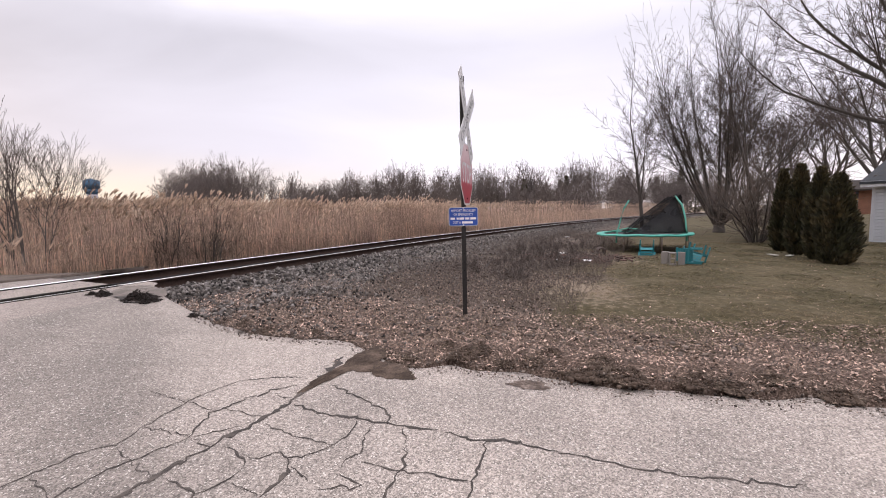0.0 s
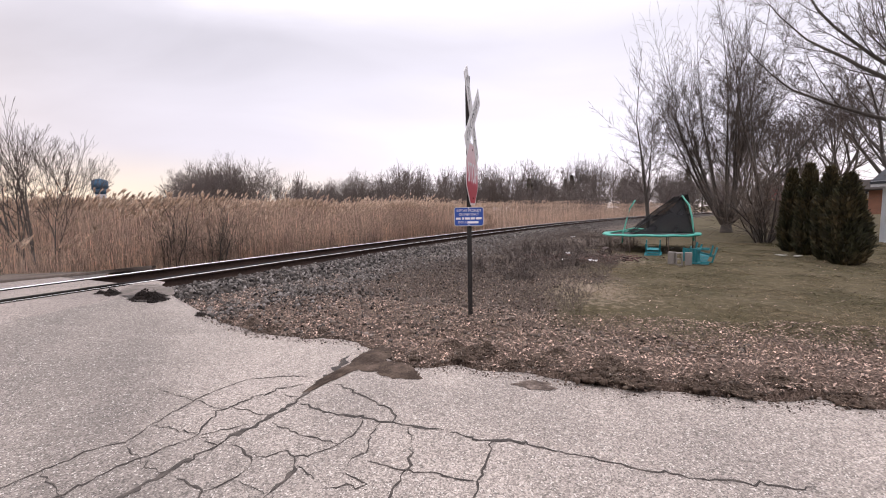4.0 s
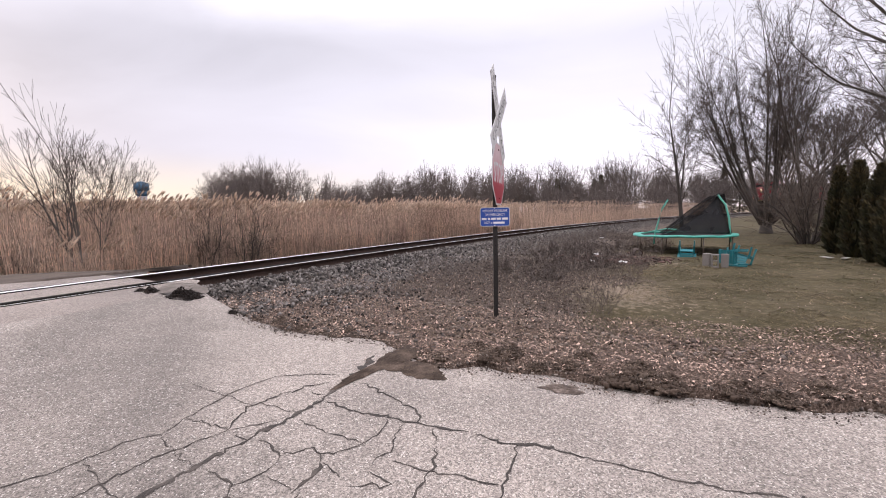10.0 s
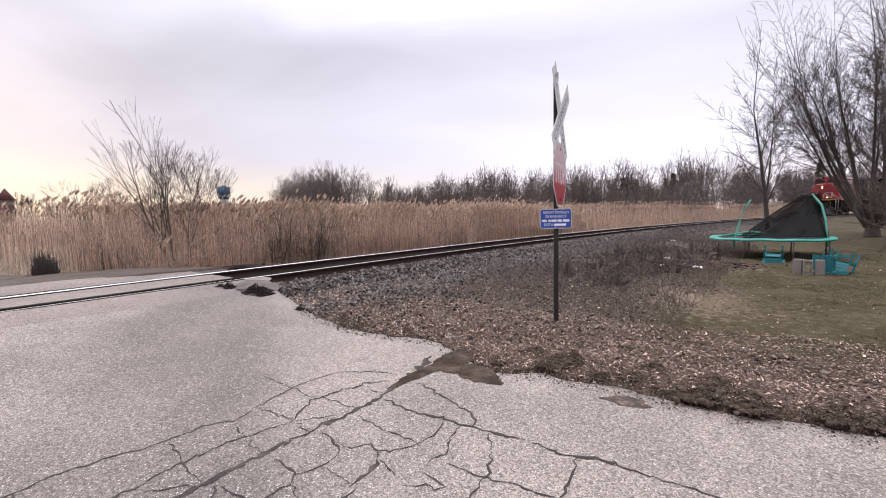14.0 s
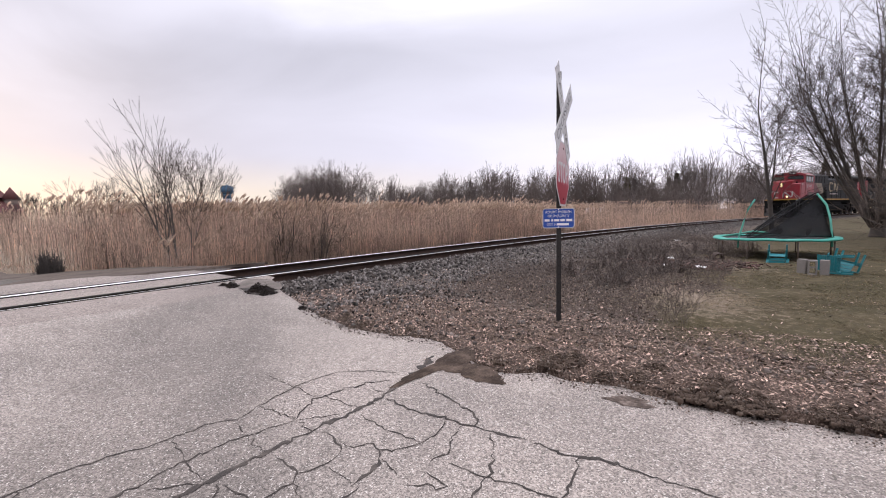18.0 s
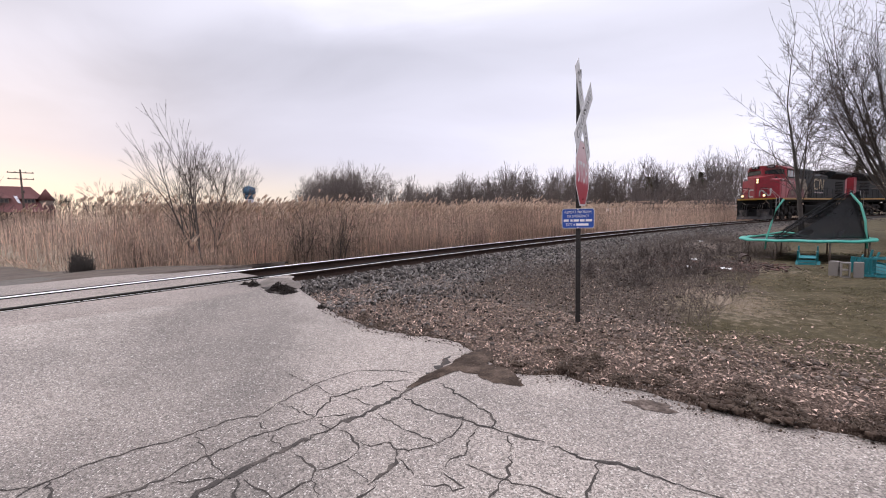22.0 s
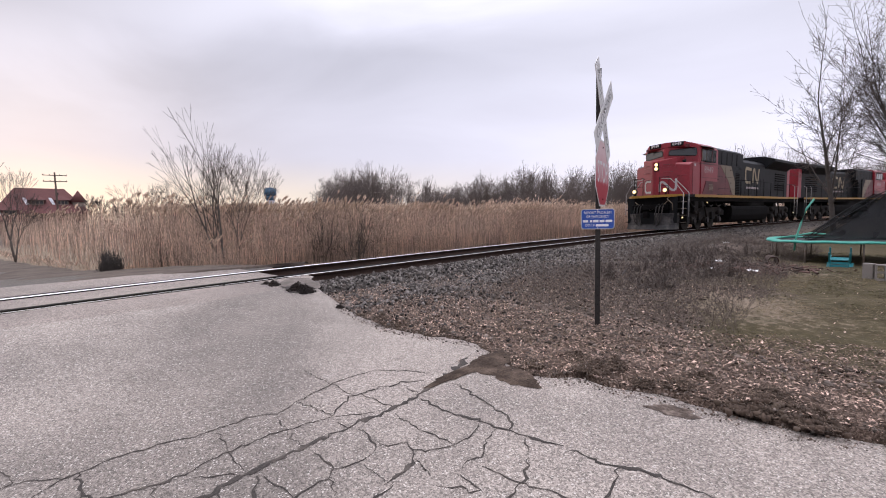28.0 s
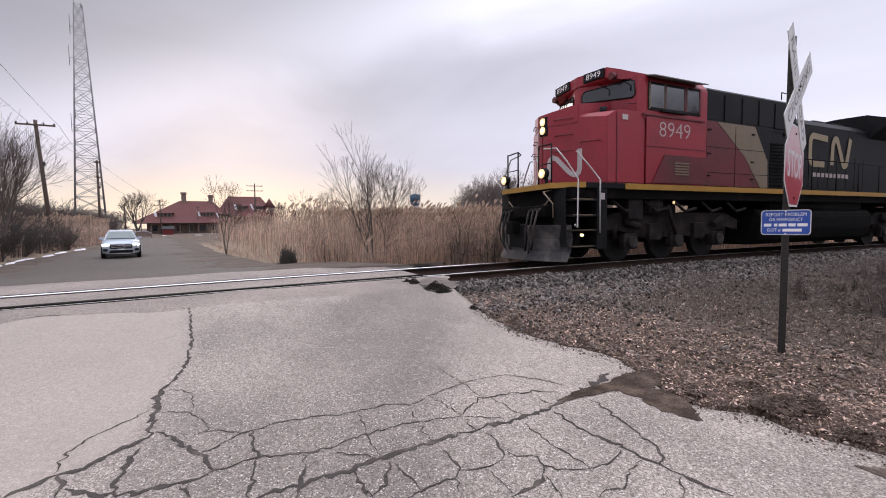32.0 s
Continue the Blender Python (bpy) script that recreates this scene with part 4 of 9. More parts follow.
    part("brow", bm, M_RED, cab, "red overhanging brow")
    for s in (1, -1):
        def on_front(y):
            return 8.90 - 0.4412 * (y - 0.10) + 0.01
        pts = [(0.17, 3.92), (1.36, 3.81), (1.42, 3.88), (1.40, 4.20), (1.32, 4.25), (0.24, 4.20), (0.17, 4.12)]
        bm = bmesh.new()
        f = bm.faces.new([bm.verts.new((on_front(y), y * s, z)) for y, z in pts])
        r = bmesh.ops.extrude_face_region(bm, geom=[f])
        bmesh.ops.translate(bm, vec=(0.012, 0.005 * s, 0), verts=[v for v in r["geom"] if isinstance(v, bmesh.types.BMVert)])
        bmesh.ops.recalc_face_normals(bm, faces=bm.faces)
        part("windscreen", bm, M_GLASS, cab, "tinted windscreen pane")
        bm = bmesh.new()
        rod(bm, [(on_front(y) + 0.012, y * s, z) for y, z in pts + [pts[0]]], 0.018, 5)
        part("gasket", bm, M_BLACK, cab)
        for y0, y1 in ((0.62, 0.86), (1.12, 1.34)):
            bm = bmesh.new()
            rod(bm, [(on_front(y0) + 0.05, y0 * s, 4.30), (on_front(y1) + 0.05, y1 * s, 4.12), (on_front(y1) + 0.05, y1 * s, 3.98)], 0.012, 5)
            part("wiper", bm, M_BLACK, cab)
        # number board let into the brow
        nb = part("number_board", boxes((-0.05, 0.035, -0.33, 0.33, -0.115, 0.115), bevel=0.015), M_BLACK, cab, "black number board",
                  Matrix.Translation((8.885, 0.60 * s, 4.505)) @ pose(0, 0, 0, 0, 0, 5 * s) @ pose(0, 0, 0, -2 * s, 0, 0))
        words("number", "8949", 0.21, M_NUM, nb, Matrix.Translation((0.038, 0, 0)) @ Matrix(((0, 0, 1, 0), (1, 0, 0, 0), (0, 1, 0, 0), (0, 0, 0, 1))), width=0.46)
        part("marker_light", cyl(bmesh.new(), (8.74, 1.09 * s, 4.36), 0.09, 0.14, "x", 14), M_MAROON, cab)
        bm = bmesh.new()
        rod(bm, [(8.55, 1.28 * s, 3.55), (8.55, 1.28 * s, 3.66), (8.30, 1.44 * s, 3.66), (8.30, 1.44 * s, 3.55)], 0.012, 5)
        part("grab_iron", bm, M_MAROON, cab)
        # side windows: three panes in one black opening
        fr = part("side_window", boxes((6.06, 8.03, 1.525 * s - 0.012, 1.525 * s + 0.022, 3.50, 4.20), bevel=0.008), M_BLACK, cab)
        for a, b in ((6.14, 6.62), (6.72, 7.40), (7.46, 7.96)):
            part("pane", boxes((a, b, 1.54 * s - 0.01, 1.54 * s + 0.014, 3.57, 4.13), bevel=0.004), M_GLASSDK, fr)
            for e in (a - 0.04, b):
                part("sash", boxes((e, e + 0.04, 1.55 * s - 0.012, 1.55 * s + 0.014, 3.53, 4.17)), M_MAROON if a < 7 else M_LOCOGREY, fr)
        part("armrest", boxes((6.68, 7.6, 1.55 * s - 0.01, 1.55 * s + 0.06, 3.48, 3.54), bevel=0.01), M_BLACK, cab)
        part("sun_shade", prism(bmesh.new(), [(1.42 * s, 4.36), (1.78 * s, 4.26), (1.78 * s, 4.28), (1.42 * s, 4.38)], 6.1, 8.1), M_SHADE, cab)
        part("ledge", boxes((5.9, 8.2, 1.53 * s - 0.01, 1.53 * s + 0.03, 3.36, 3.40)), M_MAROON, cab)
        # number on the side
        mm = Matrix.Translation((7.02, 1.535 * s, 3.04)) @ pose(0, 0, 0, 90, 0, 180 if s > 0 else 0)
        words("number", "8949", 0.55, M_NUMOLD, cab, mm, "faded white road number", width=1.16, bold=-0.006)
        # battery box door below the cab with louvres
        bx = part("lower_door", prism(bmesh.new(), [(5.78, DK + 0.04), (7.86, DK + 0.04), (7.42, 2.42), (5.78, 2.42)], min(1.52 * s, 1.56 * s), max(1.52 * s, 1.56 * s), "y"), M_MAROON, cab)
        for k in range(5):
            part("louvre", boxes((6.51, 7.06, 1.555 * s - 0.01, 1.555 * s + 0.02, 1.92 + 0.072 * k, 1.955 + 0.072 * k)), M_LOCOGREY, bx)
        part("seam", boxes((9.0, 9.025, 1.50 * s - 0.01, 1.50 * s + 0.008, DK, 3.36)), M_MAROON, nose)
        part("seam", boxes((5.78, 8.05, 1.53 * s - 0.01, 1.53 * s + 0.008, 2.60, 2.62)), M_MAROON, cab)
        part("notice", boxes((8.66, 8.84, 1.50 * s - 0.01, 1.50 * s + 0.012, 3.20, 3.33)), M_LOGOW, nose)
    # horn and antenna dome on the roof
    bm = bmesh.new()
    for dy in (-0.16, 0, 0.16):
        rod(bm, [(6.6, dy, 4.72), (7.05, dy * 1.3, 4.76)], [0.03, 0.09], 10)
    part("horn", bm, M_BLACK, cab)
    # --- full-width cabinet behind the cab: red, beige and black panels
    cb = part("cabinet", boxes((2.72, 5.75, -1.44, 1.44, DK, 3.50), bevel=0.03), M_LOCOBLK, R)
    for s in (1, -1):
        y0 = 1.445 * s
        def plate(nm, outline, mat, t=0.012, lift=0.0):
            bm = bmesh.new()
            prism(bm, [(x, z) for x, z in outline], y0 + lift * s, y0 + (lift + t) * s, "y")
            return part(nm, bm, mat, cb)
        plate("red_panel", [(5.69, DK + 0.03), (5.69, 3.46), (5.26, 3.46), (3.97, 2.55), (3.24, DK + 0.03)], M_MAROON)
        plate("beige_panel", [(5.22, 3.46), (3.51, 3.46), (2.86, 2.49), (2.82, DK + 0.03), (3.20, DK + 0.03), (3.95, 2.55)], M_LOCOGREY)
        for z in (2.05, 2.75):
            plate("panel_seam", [(5.69, z), (2.85, z), (2.85, z + 0.015), (5.69, z + 0.015)], M_BLACK, 0.004, 0.012)
        for x in (4.4, 5.66):
            plate("panel_seam", [(x, DK), (x, 3.4), (x + 0.02, 3.4), (x + 0.02, DK)], M_BLACK, 0.004, 0.012)
        for k, (x, z) in enumerate(((5.5, 3.2), (5.5, 2.55), (5.5, 1.95), (3.55, 3.2), (3.55, 2.4), (3.55, 1.9))):
            plate("latch", [(x, z), (x + 0.12, z), (x + 0.12, z + 0.04), (x, z + 0.04)], M_BLACK, 0.03, 0.012)
        gr = part("grille", boxes((1.95, 2.7, 1.36 * s - 0.02, 1.36 * s + 0.02, DK + 0.05, 3.2)), M_BLACK, R)
        for k in range(13):
            part("slat", boxes((1.98, 2.67, 1.37 * s - 0.02, 1.37 * s + 0.05, DK + 0.1 + k * 0.105, DK + 0.145 + k * 0.105)), M_DARK, gr)
    part("grille_box", boxes((1.9, 2.75, -1.35, 1.35, DK, 3.42), bevel=0.02), M_LOCOBLK, R)
    # upper works behind the cab
    part("upper_hood", prism(bmesh.new(), [(-1.36, 3.42), (1.36, 3.42), (1.36, 4.34), (1.05, 4.52), (-1.05, 4.52), (-1.36, 4.34)], 1.25, 5.75), M_LOCOBLK, R)
    for s in (1, -1):
        for x in (1.7, 2.5, 3.3, 4.1, 4.9):
            part("hatch", boxes((x, x + 0.7, 1.36 * s - 0.01, 1.36 * s + 0.03, 3.52, 4.26), bevel=0.008), M_LOCOBLK, R)
        bm = bmesh.new()
        rod(bm, [(1.75, 1.2 * s, 4.50), (1.75, 1.2 * s, 4.72), (1.1, 1.2 * s, 4.72), (1.1, 1.2 * s, 4.0)], 0.018, 6)
        part("roof_rail", bm, M_BLACK, R)
    # --- engine hood
    hood = part("hood", prism(bmesh.new(), [(-0.98, DK), (0.98, DK), (0.98, 3.95), (0.72, 4.18), (-0.72, 4.18), (-0.98, 3.95)], -9.7, 2.25), M_LOCOBLK, R, "black engine hood")
    for s in (1, -1):
        for k in range(11):
            x = -4.6 + k * 0.61
            part("hood_door", boxes((x, x + 0.57, 0.98 * s - 0.01, 0.98 * s + 0.018, DK + 0.15, 2.95), bevel=0.006), M_LOCOBLK, hood)
        bm = emblem(2.7, 1.04)
        part("emblem", bm, M_LOGO, hood, "beige emblem bands", Matrix.Translation((-1.75, 1.004 * s, 2.60)) @ pose(0, 0, 0, 90, 0, 180 if s > 0 else 0))
        for k in range(9):
            part("web_bar", boxes((-2.95 + 0.27 * k, -2.77 + 0.27 * k, 1.0 * s - 0.006, 1.0 * s + 0.006, 2.20, 2.34)), M_NUMOLD, hood, "small grey lettering as bars")
        for k in range(8):
            part("radiator_slat", boxes((-8.9, -6.6, 1.0 * s - 0.01, 1.0 * s + 0.03, 2.2 + 0.17 * k, 2.28 + 0.17 * k)), M_DARK, hood)
        # flared radiator wing
        part("radiator_wing", prism(bmesh.new(), [(0.7 * s, 4.1), (0.98 * s, 3.75), (1.55 * s, 4.25), (1.55 * s, 4.42), (0.9 * s, 4.66), (0.0, 4.70), (0.0, 4.1)], -9.6, -4.4), M_LOCOBLK, hood, "overhanging radiator wing")
        # red rear end of the hood
    part("rear_end", boxes((-10.35, -9.7, -0.99, 0.99, DK, 4.12), bevel=0.05), M_RED, R, "red rear end of the hood")
    part("exhaust", boxes((-0.6, 0.6, -0.35, 0.35, 4.15, 4.42), bevel=0.03), M_DARK, hood)
    for x in (1.2, -2.2, -3.4):
        part("roof_hatch", boxes((x, x + 0.8, -0.6, 0.6, 4.16, 4.28), bevel=0.02), M_LOCOBLK, hood)
    # --- frame, stripe, walkway
    part("frame", boxes((-10.6, 10.35, -1.46, 1.46, 1.38, DK - 0.11), bevel=0.02), M_DARK, R)
    part("walkway", boxes((-10.7, 8.3, -1.53, 1.53, DK - 0.11, DK), bevel=0.008), M_LOCOBLK, R)
    for s in (1, -1):
        part("stripe", boxes((-10.6, 8.75, 1.535 * s - 0.006, 1.535 * s + 0.006, DK - 0.13, DK + 0.0)), M_YELLOW, R, "yellow sill stripe")
    part("front_deck", prism(bmesh.new(), [(8.3, -1.53), (10.0, -1.53), (10.62, -1.05), (10.62, 1.05), (10.0, 1.53), (8.3, 1.53)], DK - 0.12, DK - 0.004, "z"), M_BLACK, R)
    part("stripe", prism(bmesh.new(), [(10.0, -1.545), (10.64, -1.06), (10.64, 1.06), (10.0, 1.545), (9.98, 1.5), (10.60, 1.04), (10.60, -1.04), (9.98, -1.5)], DK - 0.12, DK + 0.004, "z"), M_YELLOW, R, "yellow stripe round the front deck")
    # --- pilot, plow, coupler, hoses
    part("pilot", prism(bmesh.new(), [(10.1, -1.45), (10.46, -0.98), (10.46, 0.98), (10.1, 1.45)], 0.55, DK - 0.12, "z"), M_DARK, R)
    bm = bmesh.new()
    prof = [(0.12, 0.26), (0.35, 0.10), (0.65, 0.02), (0.97, 0.10)]
    cols = []
    for y, x in ((-1.42, 10.26), (-1.0, 10.56), (-0.45, 10.78), (0.45, 10.78), (1.0, 10.56), (1.42, 10.26)):
        cols.append([bm.verts.new((x + dx * 0.7, y, z)) for z, dx in prof])
    for a, b in zip(cols, cols[1:]):
        for k in range(len(prof) - 1):
            bm.faces.new((a[k], b[k], b[k + 1], a[k + 1]))
    bmesh.ops.recalc_face_normals(bm, faces=bm.faces)
    bmesh.ops.solidify(bm, geom=list(bm.faces), thickness=0.035)
    part("snow_plow", bm, M_PLOW, R, "worn grey steel snow plow")
    part("coupler_pocket", boxes((10.74, 10.86, -0.36, 0.36, 0.42, 0.99), bevel=0.02), M_BLACK, R)
    part("anti_climber", boxes((10.50, 10.72, -0.95, 0.95, 1.10, 1.28), bevel=0.03), M_DARK, R)
    bm = boxes((10.5, 10.95, -0.13, 0.13, 0.80, 1.0), (10.88, 11.08, -0.17, 0.12, 0.76, 1.04), bevel=0.03)
    part("coupler", bm, M_DARK, R)
    for k, (y, dz) in enumerate(((0.45, 0.4), (0.62, 0.5), (0.8, 0.35), (-0.45, 0.4), (-0.62, 0.5), (-0.8, 0.35))):
        bm = bmesh.new()
        rod(bm, [(10.5, y, 1.30), (10.80, y * 0.98, 1.20), (10.92, y * 0.96, 1.05 - dz * 0.5), (10.90, y * 0.9, 0.92 - dz), (10.84, y * 0.72, 0.74 - dz)], 0.026, 7)
        part("air_hose", bm, M_GRIME, R)
    bm = bmesh.new()
    rod(bm, [(10.52, 0.9 - 1.8 * i / 10, 1.40 - 0.30 * math.sin(math.pi * i / 10)) for i in range(11)], 0.014, 5)
    part("safety_chain", bm, M_LOCOGREY, R)
    bm = bmesh.new()
    rod(bm, [(10.5, 0.95, 1.52), (10.78, 0.98, 1.48), (10.70, 1.22, 1.30), (10.70, 1.24, 1.08)], 0.016, 5)
    part("cut_lever", bm, M_LOCOGREY, R)
    # corner steps and handrails at both ends
    for e, x0 in ((1, 9.66), (-1, -10.2)):
        for s in (1, -1):
            ya, yb = min(0.95 * s, 1.52 * s), max(0.95 * s, 1.52 * s)
            st = part("step_well", boxes((x0 - 0.34, x0 - 0.02, ya, yb, 0.40, DK - 0.02), bevel=0.015), M_BLACK, R)
            part("end_plate", boxes((x0 + 0.76, x0 + 0.80, min(0.95 * s, 1.36 * s), max(0.95 * s, 1.36 * s), 0.46, DK - 0.12)), M_BLACK, st)
            part("back_plate", boxes((x0 - 0.02, x0 + 0.76, min(0.95 * s, 1.0 * s), max(0.95 * s, 1.0 * s), 0.46, DK - 0.12)), M_BLACK, st)
            for z in (0.46, 0.84, 1.10, 1.34):
                part("step", boxes((x0, x0 + 0.72, min(1.0 * s, 1.53 * s), max(1.0 * s, 1.53 * s), z, z + 0.03)), M_GRIME, st)
                part("step_edge", boxes((x0 + 0.12, x0 + 0.70, 1.53 * s - 0.006, 1.53 * s + 0.008, z + 0.016, z + 0.030)), M_LOCOGREY, st)
            part("notice", boxes((x0 - 0.26, x0 - 0.12, 1.515 * s - 0.01, 1.515 * s + 0.012, 1.36, 1.46)), M_LOGOW, st)
            if e > 0:
                ways = ([(x0 + 0.70, 1.58 * s, 0.98), (x0 + 0.62, 1.58 * s, 0.92), (x0 + 0.60, 1.58 * s, 1.72), (x0 + 0.70, 1.30 * s, 2.15), (x0 + 0.74, 0.98 * s, 2.50), (x0 + 0.74, 0.50 * s, 2.56)],
                        [(x0 - 0.06, 1.58 * s, 0.78), (x0 - 0.06, 1.58 * s, 1.72), (x0 + 0.02, 1.36 * s, 2.02), (x0 + 0.10, 0.98 * s, 2.46), (x0 + 0.06, 0.90 * s, 2.48)])
            else:
                ways = ([(x0 - 0.08, 1.58 * s, 0.62), (x0 - 0.08, 1.58 * s, 2.5), (x0 + 0.1, 1.3 * s, 2.62)], [(x0 + 0.8, 1.58 * s, 0.62), (x0 + 0.8, 1.58 * s, 2.5), (x0 + 0.9, 1.46 * s, 2.62)])
            for way in ways:
                part("handrail", rod(bmesh.new(), way, 0.019, 7), M_RAILING, R, "white step handrail")
            part("step_light", cyl(bmesh.new(), (x0 + 0.36, 1.44 * s, 0.74), 0.034, 0.06, "y", 12), M_BULB, st)
    # railing round the front deck
    for s in (1, -1):
        bm = bmesh.new()
        for x, y in ((10.52, 0.95), (10.52, 0.45)):
            rod(bm, [(x, y * s, DK), (x, y * s, 2.62)], 0.02, 6)
        rod(bm, [(10.52, 0.95 * s, 2.60), (10.52, 0.45 * s, 2.62), (10.46, 0.40 * s, 2.55)], 0.018, 6)
        rod(bm, [(10.52, 0.95 * s, 2.15), (10.52, 0.45 * s, 2.15)], 0.014, 6)
        part("front_railing", bm, M_BLACK, R)
    # walkway handrails with stanchions
    for s in (1, -1):
        bm = bmesh.new()
        rod(bm, [(2.1, 1.46 * s, 2.66), (-10.2, 1.46 * s, 2.66)], 0.018, 6)
        wr = part("walkway_rail", bm, M_BLACK, R)
        for k in range(9):
            x = 1.9 - k * 1.48
            bm = bmesh.new()
            rod(bm, [(x, 1.46 * s, DK - 0.2), (x, 1.46 * s, 2.66)], 0.02, 6)
            part("stanchion", bm, M_BLACK, wr)
    # fuel tank and air reservoirs
    bm = bmesh.new()
    prism(bm, [(-1.30, 0.42), (-1.05, 0.28), (1.05, 0.28), (1.30, 0.42), (1.42, 0.75), (1.42, 1.1), (1.30, 1.22), (-1.30, 1.22), (-1.42, 1.1), (-1.42, 0.75)], -3.7, 3.1)
    bmesh.ops.bevel(bm, geom=list(bm.edges), offset=0.03, segments=2, affect="EDGES")
    part("fuel_tank", bm, M_DARK, R, "dark fuel tank")
    for s in (1, -1):
        part("air_reservoir", cyl(bmesh.new(), (-0.3, 1.22 * s, 1.30), 0.13, 5.6, "x", 12), M_DARK, R)
        bm = bmesh.new()
        for k in range(5):
            x = 9.0 - k * 1.1
            rod(bm, [(x, 1.36 * s, 1.36), (x - 0.4, 1.40 * s, 1.18), (x - 0.9, 1.36 * s, 1.24)], 0.03, 6)
        part("piping", bm, M_TRUCK, R)
        part("equipment_box", boxes((8.0, 8.5, 1.05 * s, 1.42 * s, 1.05, 1.38), bevel=0.03), M_TRUCK, R)
        part("equipment_box", cyl(bmesh.new(), (7.5, 1.25 * s, 1.28), 0.16, 0.5, "x", 12), M_TRUCK, R)
        part("work_light", cyl(bmesh.new(), (6.9, 1.44 * s, 1.33), 0.026, 0.04, "y", 10), M_LAMP, R)
    # trucks
    for cx in (6.55, -6.75):
        bm = bmesh.new()
        for s in (1, -1):
            # dipping side frame
            pts = [(-2.75, 0.78), (-2.2, 0.86), (-1.2, 0.62), (-0.5, 0.62), (0.5, 0.62), (1.2, 0.62), (2.2, 0.86), (2.75, 0.78), (2.75, 1.02), (2.1, 1.16), (-2.1, 1.16), (-2.75, 1.02)]
            prism(bm, [(cx + a, b) for a, b in pts], 1.02 * s, 1.20 * s, "y")
            for a in (-0.86, 0.86):
                box(bm, cx + a - 0.22, cx + a + 0.22, min(1.16 * s, 1.32 * s), max(1.16 * s, 1.32 * s), 0.55, 0.98, 0.03)
        box(bm, cx - 0.3, cx + 0.3, -1.0, 1.0, 0.75, 1.3)
        tr = part("truck", bm, M_TRUCK, R, "cast steel six-wheel truck")
        for s in (1, -1):
            for a in AXLES:
                part("axle_box", boxes((cx + a - 0.24, cx + a + 0.24, min(1.08 * s, 1.30 * s), max(1.08 * s, 1.30 * s), 0.34, 0.74), bevel=0.05), M_TRUCK, tr)
                part("bearing_cap", cyl(bmesh.new(), (cx + a, 1.33 * s, 0.53), 0.15, 0.10, "y", 14), M_GRIME, tr)
                for k in (-0.42, 0.42):
                    bm = bmesh.new()
                    rod(bm, [(cx + a + k, 1.12 * s, 0.62), (cx + a + k, 1.12 * s, 0.98)], 0.085, 9)
                    part("coil_spring", bm, M_TRUCK, tr)
            for a in (-1.95, 1.95):
                bm = bmesh.new()
                rod(bm, [(cx + a, 1.24 * s, 1.05), (cx + a * 0.75, 1.30 * s, 0.92)], 0.09, 9)
                part("brake_cylinder", bm, M_TRUCK, tr)
            part("damper", rod(bmesh.new(), [(cx + 0.4, 1.3 * s, 1.30), (cx + 0.1, 1.32 * s, 0.7)], 0.05, 8), M_TRUCK, tr)
        for a in AXLES:
            bm = bmesh.new()
            cyl(bm, (0, 0, 0), 0.08, 1.7, "y", 10)
            for s in (1, -1):
                cyl(bm, (0, 0.77 * s, 0), 0.52, 0.13, "y", 28)
                cyl(bm, (0, 0.69 * s, 0), 0.55, 0.03, "y", 28)
                cyl(bm, (0, 0.85 * s, 0), 0.16, 0.05, "y", 10)
                for k in range(4):
                    q = k * math.pi / 2 + 0.4
                    box(bm, 0.30 * math.cos(q) - 0.05, 0.30 * math.cos(q) + 0.05, 0.83 * s - 0.015, 0.83 * s + 0.015, 0.30 * math.sin(q) - 0.05, 0.30 * math.sin(q) + 0.05)
            w = part("wheel_set", bm, M_GRIME, tr, "", pose(cx + a, 0, 0.52))
            WHEELS.append((w, cx + a))
    return R


LOCO_HALF = 11.6
SIZE = 1.02
lead = locomotive("locomotive", "red and black diesel locomotive with lit headlights on the rails")


def raise_body(ob, dz):
    """Lifts deck and body on the running gear: nothing at the rails, all of dz from the deck up."""
    done = set()
    for o in ob.children_recursive:
        if o.name.startswith("wheel_set"):
            continue
        if o.matrix_basis.translation.length > 0.01:
            if o.parent.matrix_basis.translation.length < 0.01:
                o.location.z += dz * min(1.0, max(0.0, (o.location.z - 0.95) / 0.6))
            continue
        p = o.parent
        if p is not ob and p.matrix_basis.translation.length > 0.01:
            continue
        if o.data and o.data.name not in done:
            done.add(o.data.name)
            for v in o.data.vertices:
                v.co.z += dz * min(1.0, max(0.0, (v.co.z - 0.95) / 0.6))


raise_body(lead, 0.32)
lead.scale = (SIZE, SIZE, SIZE)
second = copy_thing(lead, Matrix.Identity(4))
tagged(second, "red and black diesel locomotive coupled backwards behind the leader")
third = copy_thing(lead, Matrix.Identity(4))
tagged(third, "red and black diesel locomotive at the end of the consist")

